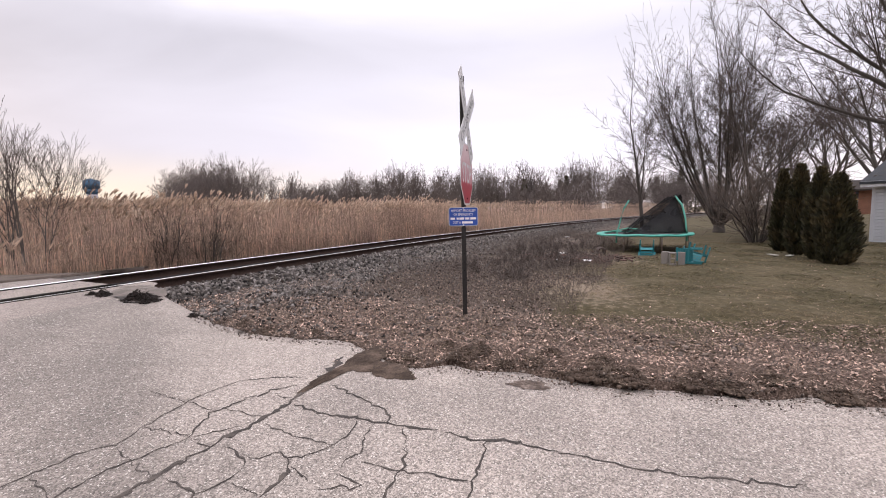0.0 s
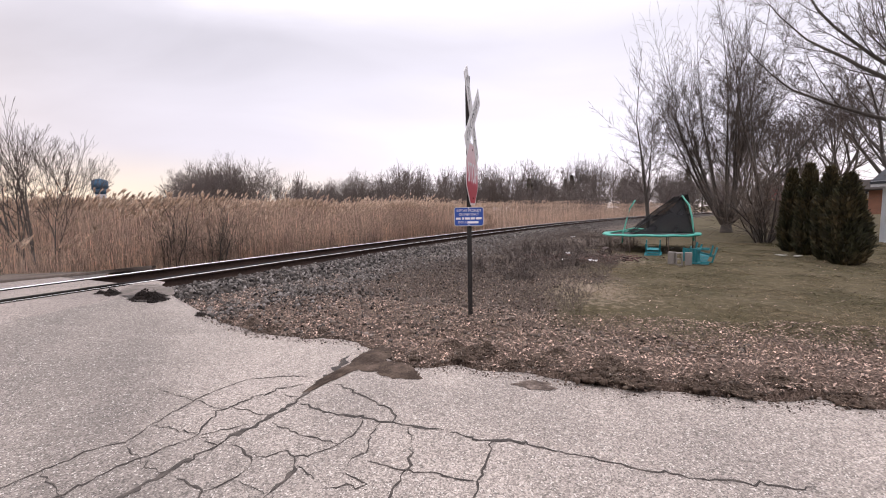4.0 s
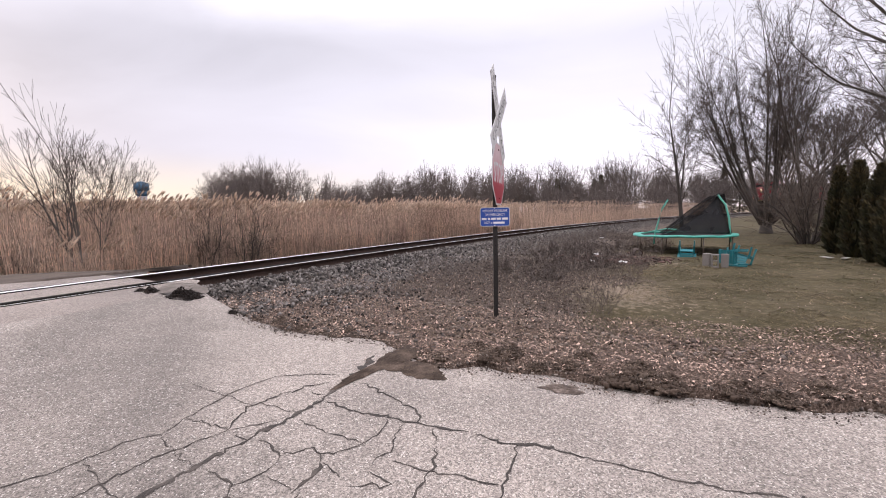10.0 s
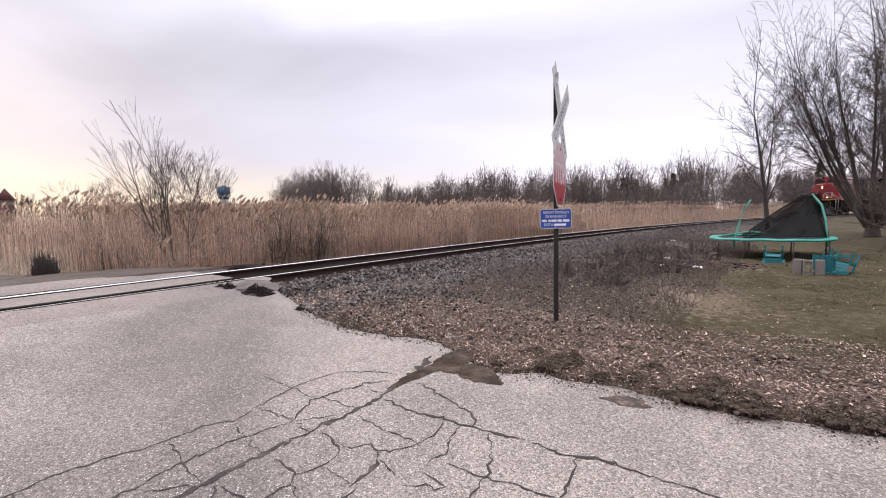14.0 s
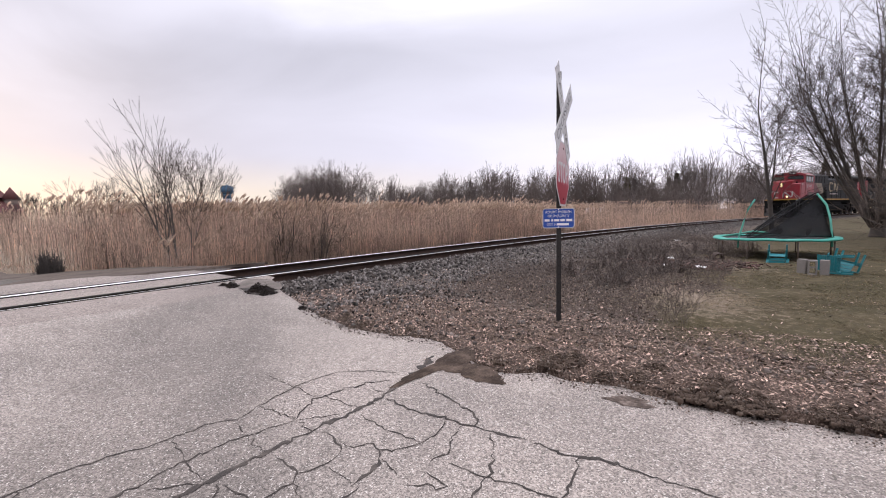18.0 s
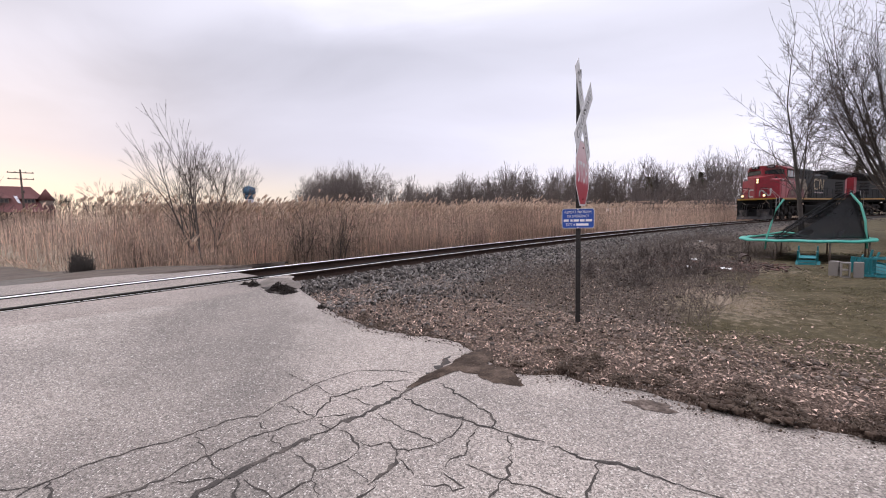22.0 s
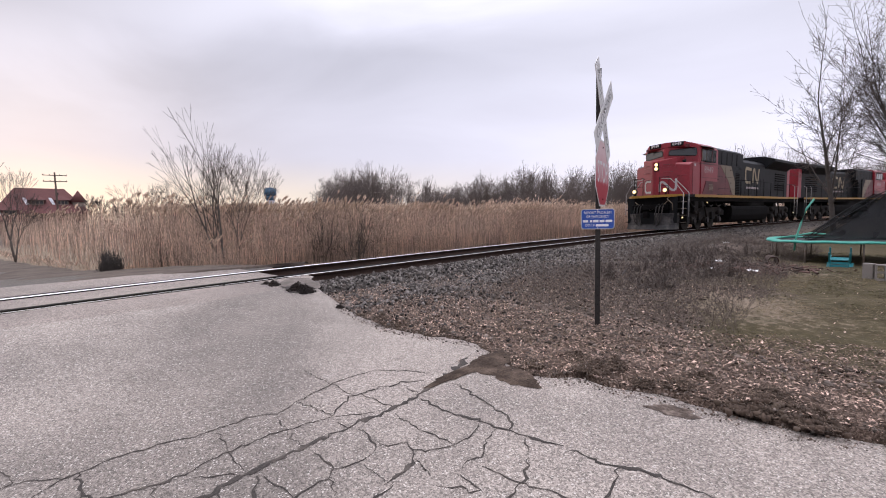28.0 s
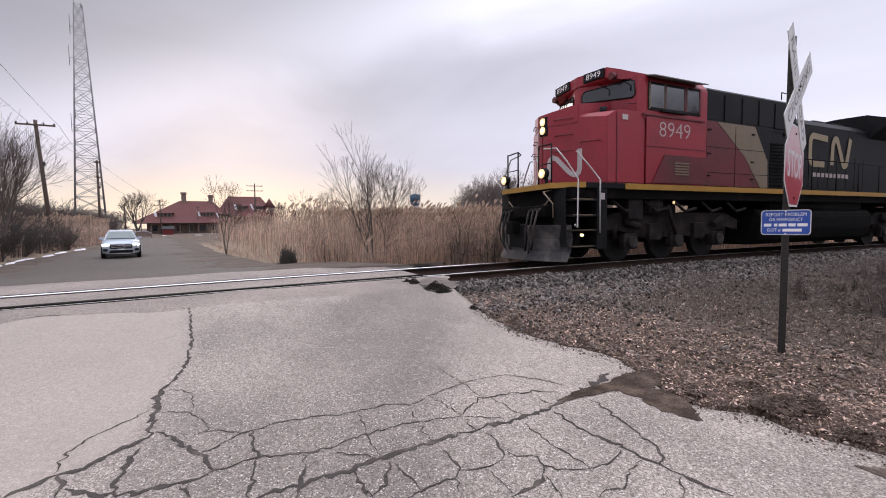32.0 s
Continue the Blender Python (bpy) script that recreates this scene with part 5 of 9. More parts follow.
# ---- crossing sign ----
def faded_red():
    """Stop face: red below, bleached towards the top, with a ragged limit."""
    m = bpy.data.materials.new("bleached_red_sheeting")
    m.use_nodes = True
    nt = m.node_tree
    N, L = nt.nodes.new, nt.links.new
    b = nt.nodes["Principled BSDF"]
    b.inputs["Roughness"].default_value = 0.45
    tc, sp = N("ShaderNodeTexCoord"), N("ShaderNodeSeparateXYZ")
    L(tc.outputs["Object"], sp.inputs[0])
    nz = N("ShaderNodeTexNoise")
    nz.inputs["Scale"].default_value, nz.inputs["Detail"].default_value = 5.0, 6.0
    L(tc.outputs["Object"], nz.inputs["Vector"])
    a = N("ShaderNodeMath")
    a.operation = "MULTIPLY_ADD"
    a.inputs[1].default_value, a.inputs[2].default_value = 0.35, -0.175
    L(nz.outputs["Fac"], a.inputs[0])
    s = N("ShaderNodeMath")
    s.operation = "ADD"
    L(sp.outputs["Y"], s.inputs[0])
    L(a.outputs[0], s.inputs[1])
    r = N("ShaderNodeValToRGB")
    e = r.color_ramp.elements
    e[0].position, e[0].color = 0.36, (0.34, 0.012, 0.03, 1)
    e[1].position, e[1].color = 0.80, (0.60, 0.42, 0.43, 1)
    e.new(0.43).color = (0.48, 0.16, 0.19, 1)
    mr = N("ShaderNodeMapRange")
    mr.inputs[1].default_value, mr.inputs[2].default_value = -0.38, 0.38
    L(s.outputs[0], mr.inputs[0])
    L(mr.outputs[0], r.inputs[0])
    L(r.outputs["Color"], b.inputs["Base Color"])
    return m


def build_sign():
    px, py, pz = 0.25, 5.34, 0.20
    R = thing("crossing_sign", "white crossbuck and faded stop sign on a dark steel post", "road sign", pose(px, py, pz))
    bm = bmesh.new()
    prism(bm, [(-0.028, -0.02), (-0.028, 0.024), (-0.018, 0.024), (-0.018, -0.008), (0.018, -0.008), (0.018, 0.024), (0.028, 0.024), (0.028, -0.02)], -0.25, 3.06, "z")
    post = part("post", bm, M_POST, R, "", pose(0.013, 0, 0, 0, 0.1, 0))
    bm = bmesh.new()
    for k in range(24):
        cyl(bm, (0, -0.021, 0.2 + k * 0.11), 0.006, 0.004, "y", 8)
    tagged(part("bolt_hole", bm, M_BLACK, R, "", pose(0.013, 0, 0, 0, 0.1, 0)), kind="stuff")
    n = Vector((0.970, -0.243, 0))
    r = Vector((0.243, 0.970, 0))
    face = Matrix(((r.x, 0, n.x, 0), (r.y, 0, n.y, 0), (0, 1, 0, 0), (0, 0, 0, 1)))
    def at(z, out, roll=0.0):
        return Matrix.Translation(Vector((0.018, 0, z - pz)) + out * n) @ face @ pose(0, 0, 0, 0, 0, roll)
    # blades
    for k, (roll, out, txt) in enumerate(((-54, 0.050, "RAIL    ROAD"), (39, 0.062, "CROSSING"))):
        bl = part("blade", boxes((-0.61, 0.61, -0.114, 0.114, -0.003, 0.003), bevel=0.0015), M_WHITE, R, "weathered white crossbuck blade", at(2.75, out, roll))
        words("letters", txt, 0.15, M_BLACKINK, bl, pose(0, 0, 0.0045), "faded black letters", 0.0006, 1.02)
        for x in (-0.03, 0.03):
            part("bolt", cyl(bmesh.new(), (x, 0.03, 0.006), 0.009, 0.008, "z", 8), M_STEEL, bl)
    # stop sign
    a = 0.381
    oc = [(a * math.cos(radians(22.5 + 45 * i)) / math.cos(radians(22.5)), a * math.sin(radians(22.5 + 45 * i)) / math.cos(radians(22.5))) for i in range(8)]
    bm = bmesh.new()
    prism(bm, oc, -0.002, 0.002, "z")
    st = part("stop_sign", bm, M_WHITE, R, "octagonal stop sign, bleached pink at the top", at(2.06, 0.045))
    bm = bmesh.new()
    prism(bm, [(x * 0.945, y * 0.945) for x, y in oc], 0.002, 0.0035, "z")
    part("red_field", bm, faded_red(), st)
    words("letters", "STOP", 0.34, M_WHITE, st, pose(0, 0.0, 0.0045), "white letters", 0.0006, 0.58, 0.004)
    for y in (0.3, -0.3):
        part("bolt", cyl(bmesh.new(), (0, y, 0.006), 0.011, 0.008, "z", 8), M_STEEL, st)
    # emergency notice, square to the road user
    em = Matrix(((1, 0, 0, 0), (0, 0, -1, 0), (0, 1, 0, 0), (0, 0, 0, 1)))
    ens = part("notice", rounded_plate(0.372, 0.238, 0.028, 0.004), M_WHITE, R, "blue emergency notice with white border", Matrix.Translation((0.010, -0.034, 1.532 - pz)) @ pose(0, 0, 0, 0, 0, -3) @ em)
    part("blue_field", rounded_plate(0.356, 0.222, 0.022, 0.001), M_BLUE, ens, "", pose(0, 0, 0.0045))
    words("line", "REPORT PROBLEM", 0.044, M_NUM, ens, pose(0, 0.074, 0.0062), "", 0.0004, 0.30)
    words("line", "OR EMERGENCY", 0.044, M_NUM, ens, pose(0, 0.026, 0.0062), "", 0.0004, 0.25)
    bm = boxes((-0.163, -0.105, -0.038, -0.010, 0, 0.0008), (-0.085, -0.06, -0.038, -0.010, 0, 0.0008), (-0.05, 0.01, -0.038, -0.010, 0, 0.0008), (0.022, 0.075, -0.038, -0.010, 0, 0.0008), (0.087, 0.160, -0.038, -0.010, 0, 0.0008))
    part("line_bar", bm, M_NUM, ens, "", pose(0, 0, 0.0062))
    words("line", "DOT #", 0.044, M_NUM, ens, pose(-0.085, -0.073, 0.0062), "", 0.0004, 0.10)
    part("line_bar", boxes((-0.02, 0.12, -0.087, -0.060, 0, 0.0008)), M_NUM, ens, "", pose(0, 0, 0.0062))
    for y in (0.105, -0.105):
        part("bolt", cyl(bmesh.new(), (0, y, 0.007), 0.006, 0.006, "z", 8), M_SHINE, ens)


def rounded_plate(w, h, r, t):
    bm = bmesh.new()
    pts = []
    for cx, cy, a in ((w / 2 - r, h / 2 - r, 0), (-w / 2 + r, h / 2 - r, 90), (-w / 2 + r, -h / 2 + r, 180), (w / 2 - r, -h / 2 + r, 270)):
        pts += arc(cx, cy, r, a, a + 90, 5)
    prism(bm, pts, 0, t, "z")
    return bm


M_BLACKINK = material("faded_black_ink", (0.17, 0.17, 0.17), 0.6, 0, 0.5, 30, 8, 0.0, (0.42, 0.42, 0.42), 0.54)
build_sign()


# ---- yard things ----
M_RIM = material("rim_pad", (0.045, 0.33, 0.26), 0.55, 0, 0.15, 15, 3, 0.08, (0.10, 0.36, 0.30), 0.6)
M_TPOLE = material("teal_foam_sleeve", (0.08, 0.34, 0.26), 0.6, 0, 0.2, 20, 4, 0.08)
M_LEG = material("galvanised_leg", (0.20, 0.17, 0.15), 0.5, 0.6, 0.3, 20, 4, 0.1, (0.12, 0.07, 0.045), 0.58)
M_MAT = material("trampoline_mat", (0.015, 0.015, 0.016), 0.8, 0, 0.2, 60, 2)
M_BLOCK = material("concrete_block", (0.25, 0.225, 0.205), 0.95, 0, 0.2, 60, 5, 0.6, (0.19, 0.17, 0.155), 0.6)
M_CHAIR = material("teal_chair_plastic", (0.015, 0.19, 0.215), 0.45, 0, 0.2, 15, 3, 0.03, (0.03, 0.14, 0.16), 0.56)


def net_material():
    m = bpy.data.materials.new("black_netting")
    m.use_nodes = True
    nt = m.node_tree
    N, L = nt.nodes.new, nt.links.new
    b = nt.nodes["Principled BSDF"]
    b.inputs["Base Color"].default_value, b.inputs["Roughness"].default_value = (0.012, 0.012, 0.014, 1), 0.8
    tr, mx = N("ShaderNodeBsdfTransparent"), N("ShaderNodeMixShader")
    tc, nz, mr = N("ShaderNodeTexCoord"), N("ShaderNodeTexNoise"), N("ShaderNodeMapRange")
    nz.inputs["Scale"].default_value = 2.2
    L(tc.outputs["Object"], nz.inputs["Vector"])
    mr.inputs[1].default_value, mr.inputs[2].default_value, mr.inputs[3].default_value, mr.inputs[4].default_value = 0.3, 0.7, 0.72, 0.93
    L(nz.outputs["Fac"], mr.inputs[0])
    L(mr.outputs[0], mx.inputs[0])
    L(tr.outputs[0], mx.inputs[1])
    L(b.outputs[0], mx.inputs[2])
    L(mx.outputs[0], nt.nodes["Material Output"].inputs["Surface"])
    return m


M_NET = net_material()
T_AZ = radians(25.8)
T_POS = (15.0 * math.sin(T_AZ), 15.0 * math.cos(T_AZ))


def build_trampoline():
    x, y = T_POS
    z0 = float(land(x, y)) - 0.0
    R = thing("trampoline", "round trampoline with teal pad and a collapsed black net", "trampoline", pose(x, y, z0, 0, 0, -25.8) @ Matrix.Diagonal((0.89, 0.89, 1, 1)) @ pose(-0.06, 0, 0))
    h, r, o = 0.53, 1.47, 0.13
    bm = bmesh.new()
    n = 64
    prof = [(-0.13, -0.01), (-0.12, 0.012), (0.0, 0.026), (0.12, 0.012), (0.14, -0.02), (0.1, -0.04), (-0.1, -0.025)]
    rings = []
    for k in range(n):
        a = 2 * math.pi * k / n
        wob = 0.010 * math.sin(3 * a) + 0.006 * math.sin(11 * a + 1)
        rings.append([bm.verts.new(((r + dr) * math.cos(a), (r + dr) * math.sin(a), h + dz + wob)) for dr, dz in prof])
    for k in range(n):
        A, B = rings[k], rings[(k + 1) % n]
        for j in range(len(prof)):
            f = bm.faces.new((A[j], A[(j + 1) % len(prof)], B[(j + 1) % len(prof)], B[j]))
            f.smooth = True
    bmesh.ops.recalc_face_normals(bm, faces=bm.faces)
    part("rim_pad", bm, M_RIM, R, "teal padded rim")
    bm = bmesh.new()
    cyl(bm, (0, 0, h - 0.03), r - 0.1, 0.012, "z", 48)
    part("mat", bm, M_MAT, R, "black jumping mat")
    for k in range(8):
        a = radians(22 + 45 * k)
        bm = bmesh.new()
        cx, cy = (r + 0.03) * math.cos(a), (r + 0.03) * math.sin(a)
        rod(bm, [(cx, cy, h - 0.03), (cx * 1.01, cy * 1.01, -0.06)], 0.021, 8)
        part("leg", bm, M_LEG, R)
    # two bent net poles still standing
    bm = bmesh.new()
    rod(bm, [(o - 0.98, -1.0, h - 0.25), (o - 0.97, -1.0, h), (o - 0.86, -0.94, h + 0.45), (o - 0.76, -0.90, h + 0.80), (o - 0.60, -0.86, h + 1.06)], 0.025, 10)
    part("net_pole", bm, M_TPOLE, R, "leaning teal net pole")
    bm = bmesh.new()
    top = (o + 0.86, 0.02, h + 1.16)
    rod(bm, [(o + 1.20, -0.62, h - 0.2), (o + 1.19, -0.6, h), (o + 1.15, -0.42, h + 0.50), (o + 1.06, -0.2, h + 0.88), top], 0.028, 10)
    part("net_pole", bm, M_TPOLE, R, "bent teal net pole")
    bm = bmesh.new()
    rod(bm, [(-1.2, -0.5, h + 0.05), (-0.5, 0.1, h + 0.16), (-0.1, -0.1, h + 0.12)], 0.024, 8)
    part("fallen_pole", bm, M_TPOLE, R, "teal pole lying on the mat")
    # net: slack sheet hung from the bent pole, falling to the low side; and a tall panel at the back
    def sheet(a, b, c, d, sag, nx=22, ny=14):
        bm = bmesh.new()
        A, B, C, D = (Vector(p) for p in (a, b, c, d))
        g = []
        for i in range(nx + 1):
            u = i / nx
            row = []
            for j in range(ny + 1):
                v = j / ny
                p = (A * (1 - u) + B * u) * (1 - v) + (D * (1 - u) + C * u) * v
                p.z -= sag * 4 * u * (1 - u) * v
                p.y += 0.05 * math.sin(u * 19 + v * 4) * v + 0.03 * math.sin(u * 37)
                row.append(bm.verts.new(p))
            g.append(row)
        for i in range(nx):
            for j in range(ny):
                f = bm.faces.new((g[i][j], g[i + 1][j], g[i + 1][j + 1], g[i][j + 1]))
                f.smooth = True
        bmesh.ops.solidify(bm, geom=list(bm.faces), thickness=0.004)
        return bm
    part("net", sheet((o - 0.82, -1.16, h + 0.02), (o + 1.19, -0.68, h + 0.05), (o + 0.86, 0.02, h + 1.15), (o - 0.55, -1.1, h + 0.08), 0.14), M_NET, R, "torn black safety net")
    part("net", sheet((o - 0.9, 0.2, h + 0.02), (o + 1.27, -0.2, h + 0.02), (o + 1.04, 0.15, h + 1.22), (o + 0.62, 0.2, h + 1.16), 0.05), M_NET, R, "black safety net")
    bm = bmesh.new()
    pts = []
    for i in range(15):
        u = i / 14
        pts.append((o - 0.75 * (1 - u) + 0.9 * u, -1.1 * (1 - u) + 0.05 * u, h + 0.05 + 1.17 * u + 0.13 * math.sin(math.pi * u)))
    rod(bm, pts, 0.014, 6)
    rod(bm, [(p[0] + 0.05, p[1] + 0.12, p[2] - 0.12 * math.sin(math.pi * i / 14)) for i, p in enumerate(pts)], 0.012, 6)
    part("net_hem", bm, M_BLACK, R)


build_trampoline()


def plastic_chair(m, label):
    R = thing("garden_chair", label, "chair", m, "overturned chairs")
    # seat slats
    for k in range(6):
        y = -0.22 + k * 0.075
        bm = boxes((-0.25, 0.25, y, y + 0.062, 0.38 - 0.012 * k, 0.40 - 0.012 * k), bevel=0.006)
        part("seat_slat", bm, M_CHAIR, R)
    for k in range(5):
        u = 0.09 + 0.18 * k
        y, z = 0.2125 + 0.195 * u, 0.34 + 0.54 * u
        part("back_slat", prism(bmesh.new(), [(y, z), (y + 0.022, z - 0.008), (y + 0.052, z + 0.075), (y + 0.030, z + 0.083)], -0.225, 0.225), M_CHAIR, R)
    for e in (-0.25, 0.225):
        part("back_stile", prism(bmesh.new(), [(0.19, 0.30), (0.225, 0.30), (0.435, 0.88), (0.40, 0.89)], e, e + 0.025), M_CHAIR, R)
    part("top_rail", prism(bmesh.new(), [(0.385, 0.85), (0.42, 0.84), (0.44, 0.90), (0.40, 0.915)], -0.26, 0.26), M_CHAIR, R)
    for s in (-1, 1):
        part("apron", boxes((0.25 * s - 0.02, 0.25 * s + 0.02, -0.24, 0.26, 0.30, 0.38), bevel=0.008), M_CHAIR, R)
        part("leg", prism(bmesh.new(), [(-0.24, 0.0), (-0.19, 0.0), (-0.18, 0.60), (-0.23, 0.60)], 0.27 * s - 0.025, 0.27 * s + 0.025), M_CHAIR, R)
        part("leg", prism(bmesh.new(), [(0.30, 0.0), (0.35, 0.0), (0.25, 0.42), (0.20, 0.42)], 0.27 * s - 0.025, 0.27 * s + 0.025), M_CHAIR, R)
        part("arm", boxes((0.30 * s - 0.05, 0.30 * s + 0.05, -0.27, 0.30, 0.60, 0.625), bevel=0.008), M_CHAIR, R)
    return R


def on_land(x, y, dz=0.0):
    return float(land(x, y)) + dz


plastic_chair(pose(5.78, 11.85, on_land(5.78, 11.85, 0.40), 180, 0, -28) @ pose(0, 0, 0, 16, 0, 0) @ Matrix.Scale(0.64, 4), "teal plastic garden chair tipped upside down on the grass")
plastic_chair(pose(6.05, 9.72, on_land(6.05, 9.72, 0.20), 0, -90, -34) @ Matrix.Scale(0.62, 4), "teal plastic garden chair lying on its side")
plastic_chair(pose(6.30, 10.2, on_land(6.30, 10.2, 0.42), 168, 12, -50) @ Matrix.Scale(0.64, 4), "teal plastic garden chair upside down against another")


def concrete_block(m):
    R = thing("concrete_block", "grey hollow concrete block standing on the grass", "concrete block", m, "concrete blocks")
    w, d, h, t = 0.19, 0.19, 0.39, 0.032
    # standing on end: the two hollows open to the front
    for x in (-w / 2, w / 2 - t):
        part("face_shell", boxes((x, x + t, -d / 2, d / 2, 0, h), bevel=0.004), M_BLOCK, R)
    for z in (0, h / 2 - t / 2, h - t):
        part("web", boxes((-w / 2 + t, w / 2 - t, -d / 2 + 0.003, d / 2 - 0.003, z + 0.001, z + t - 0.001)), M_BLOCK, R)
    return R


for bx, by, rz in ((5.35, 10.04, 48), (5.42, 9.84, -25), (5.63, 9.84, 62)):
    concrete_block(pose(bx, by, on_land(bx, by, -0.01), 0, 0, rz) @ Matrix.Scale(0.76, 4))

M_RUST = material("rusty_pipe", (0.055, 0.032, 0.024), 0.8, 0.2, 0.4, 20, 4, 0.4)
M_BOARD = material("pale_board", (0.55, 0.52, 0.47), 0.8, 0, 0.2, 30, 4, 0.2)
M_TRASH = material("white_litter", (0.8, 0.78, 0.77), 0.7, 0, 0.2, 20, 5, 0.2)


def pipe_piece():
    x, y = 4.7, 12.45
    bm = bmesh.new()
    n = 18
    for r0, r1 in ((0.11, 0.085),):
        A = [[bm.verts.new((r * math.cos(2 * math.pi * k / n), yy, r * math.sin(2 * math.pi * k / n))) for k in range(n)] for r, yy in ((r0, -0.25), (r0, 0.25), (r1, 0.25), (r1, -0.25))]
        for a in range(4):
            for k in range(n):
                bm.faces.new((A[a][k], A[a][(k + 1) % n], A[(a + 1) % 4][(k + 1) % n], A[(a + 1) % 4][k]))
    bmesh.ops.recalc_face_normals(bm, faces=bm.faces)
    tagged(part("drain_pipe", bm, M_RUST, None, m=pose(x, y, on_land(x, y, 0.09), 0, 0, -12)), "short rusty drain pipe end lying in the weeds", "pipe")


pipe_piece()
for k, (bx, by, l, rz) in enumerate(((8.9, 11.25, 0.55, 70), (9.15, 11.0, 0.45, 40), (9.4, 8.0, 0.5, 80))):
    tagged(part("board", boxes((-l / 2, l / 2, -0.05, 0.05, 0, 0.02), bevel=0.003), M_BOARD, None, m=pose(bx, by, on_land(bx, by, 0.005), 0, 3, rz)), "pale loose board lying on the grass", "board", "loose boards")


def litter(x, y, size, seed):
    rng = random.Random(seed)
    bm = bmesh.new()
    bmesh.ops.create_grid(bm, x_segments=5, y_segments=4, size=size / 2)
    for v in bm.verts:
        v.co.z = rng.uniform(0.0, size * 0.22)
        v.co.x += rng.uniform(-1, 1) * size * 0.08
    bmesh.ops.solidify(bm, geom=list(bm.faces), thickness=0.003)
    tagged(part("crumpled_wrapper", bm, M_TRASH, None, m=pose(x, y, on_land(x, y, 0.05), 0, 0, seed * 40)), "crumpled pale litter on the verge", "litter", "scraps of litter")


for k, (lx, ly, sz) in enumerate(((3.53, 12.29, 0.2), (2.98, 10.66, 0.22), (2.92, 10.42, 0.14), (3.6, 10.43, 0.2), (5.79, 19.5, 0.2))):
    litter(lx, ly, sz, k + 1)

# ---- plants ----
M_BARK = material("grey_bark", (0.085, 0.072, 0.064), 0.95, 0, 0.35, 14, 2, 0.6, (0.06, 0.052, 0.046), 0.55)
M_PALEBARK = material("pale_bark", (0.12, 0.098, 0.084), 0.95, 0, 0.35, 14, 2, 0.4, (0.085, 0.07, 0.06), 0.55)
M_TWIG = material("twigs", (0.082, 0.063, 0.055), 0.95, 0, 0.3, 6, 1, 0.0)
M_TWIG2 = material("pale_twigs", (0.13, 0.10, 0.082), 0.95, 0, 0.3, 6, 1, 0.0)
# paler than M_TWIG: the haze of distance is put into the colour
M_FARWOOD = material("hazed_far_twigs", (0.150, 0.123, 0.113), 0.95, 0, 0.3, 0.6, 0.1, 0.0)
M_STALK = material("reed_stalk", (0.66, 0.49, 0.38), 0.8, 0, 0.3, 3, 0.5, 0.0, (0.36, 0.26, 0.21), 0.55, island=0.7, thin=0.25)
M_RLEAF = material("reed_leaf", (0.70, 0.54, 0.425), 0.8, 0, 0.3, 3, 0.5, 0.0, (0.40, 0.29, 0.235), 0.55, island=0.7, thin=0.45)
M_PLUME = material("reed_plume", (0.64, 0.49, 0.38), 0.9, 0, 0.25, 8, 0.5, 0.0, (0.34, 0.245, 0.175), 0.55, island=0.4, thin=0.4)
M_WEED = material("dry_weed", (0.135, 0.105, 0.087), 0.9, 0, 0.3, 8, 1, 0.0, island=0.4)
M_BLADE = material("winter_grass", (0.095, 0.084, 0.037), 0.85, 0, 0.3, 8, 1.1, 0.0, (0.21, 0.16, 0.10), 0.54, island=0.6, thin=0.4)
M_LEAFLIT = material("fallen_leaf", (0.080, 0.050, 0.036), 0.8, 0, 0.3, 20, 3, 0.2, island=0.9, tint=(0.48, 0.345, 0.275))
M_THUJA = material("thuja_green", (0.036, 0.036, 0.014), 0.8, 0, 0.35, 9, 1.6, 0.3, (0.078, 0.056, 0.025), 0.53, island=0.6)
M_SOD = material("sod_soil", (0.078, 0.051, 0.036), 0.95, 0, 0.4, 30, 4, 0.9, (0.10, 0.075, 0.055), 0.6)


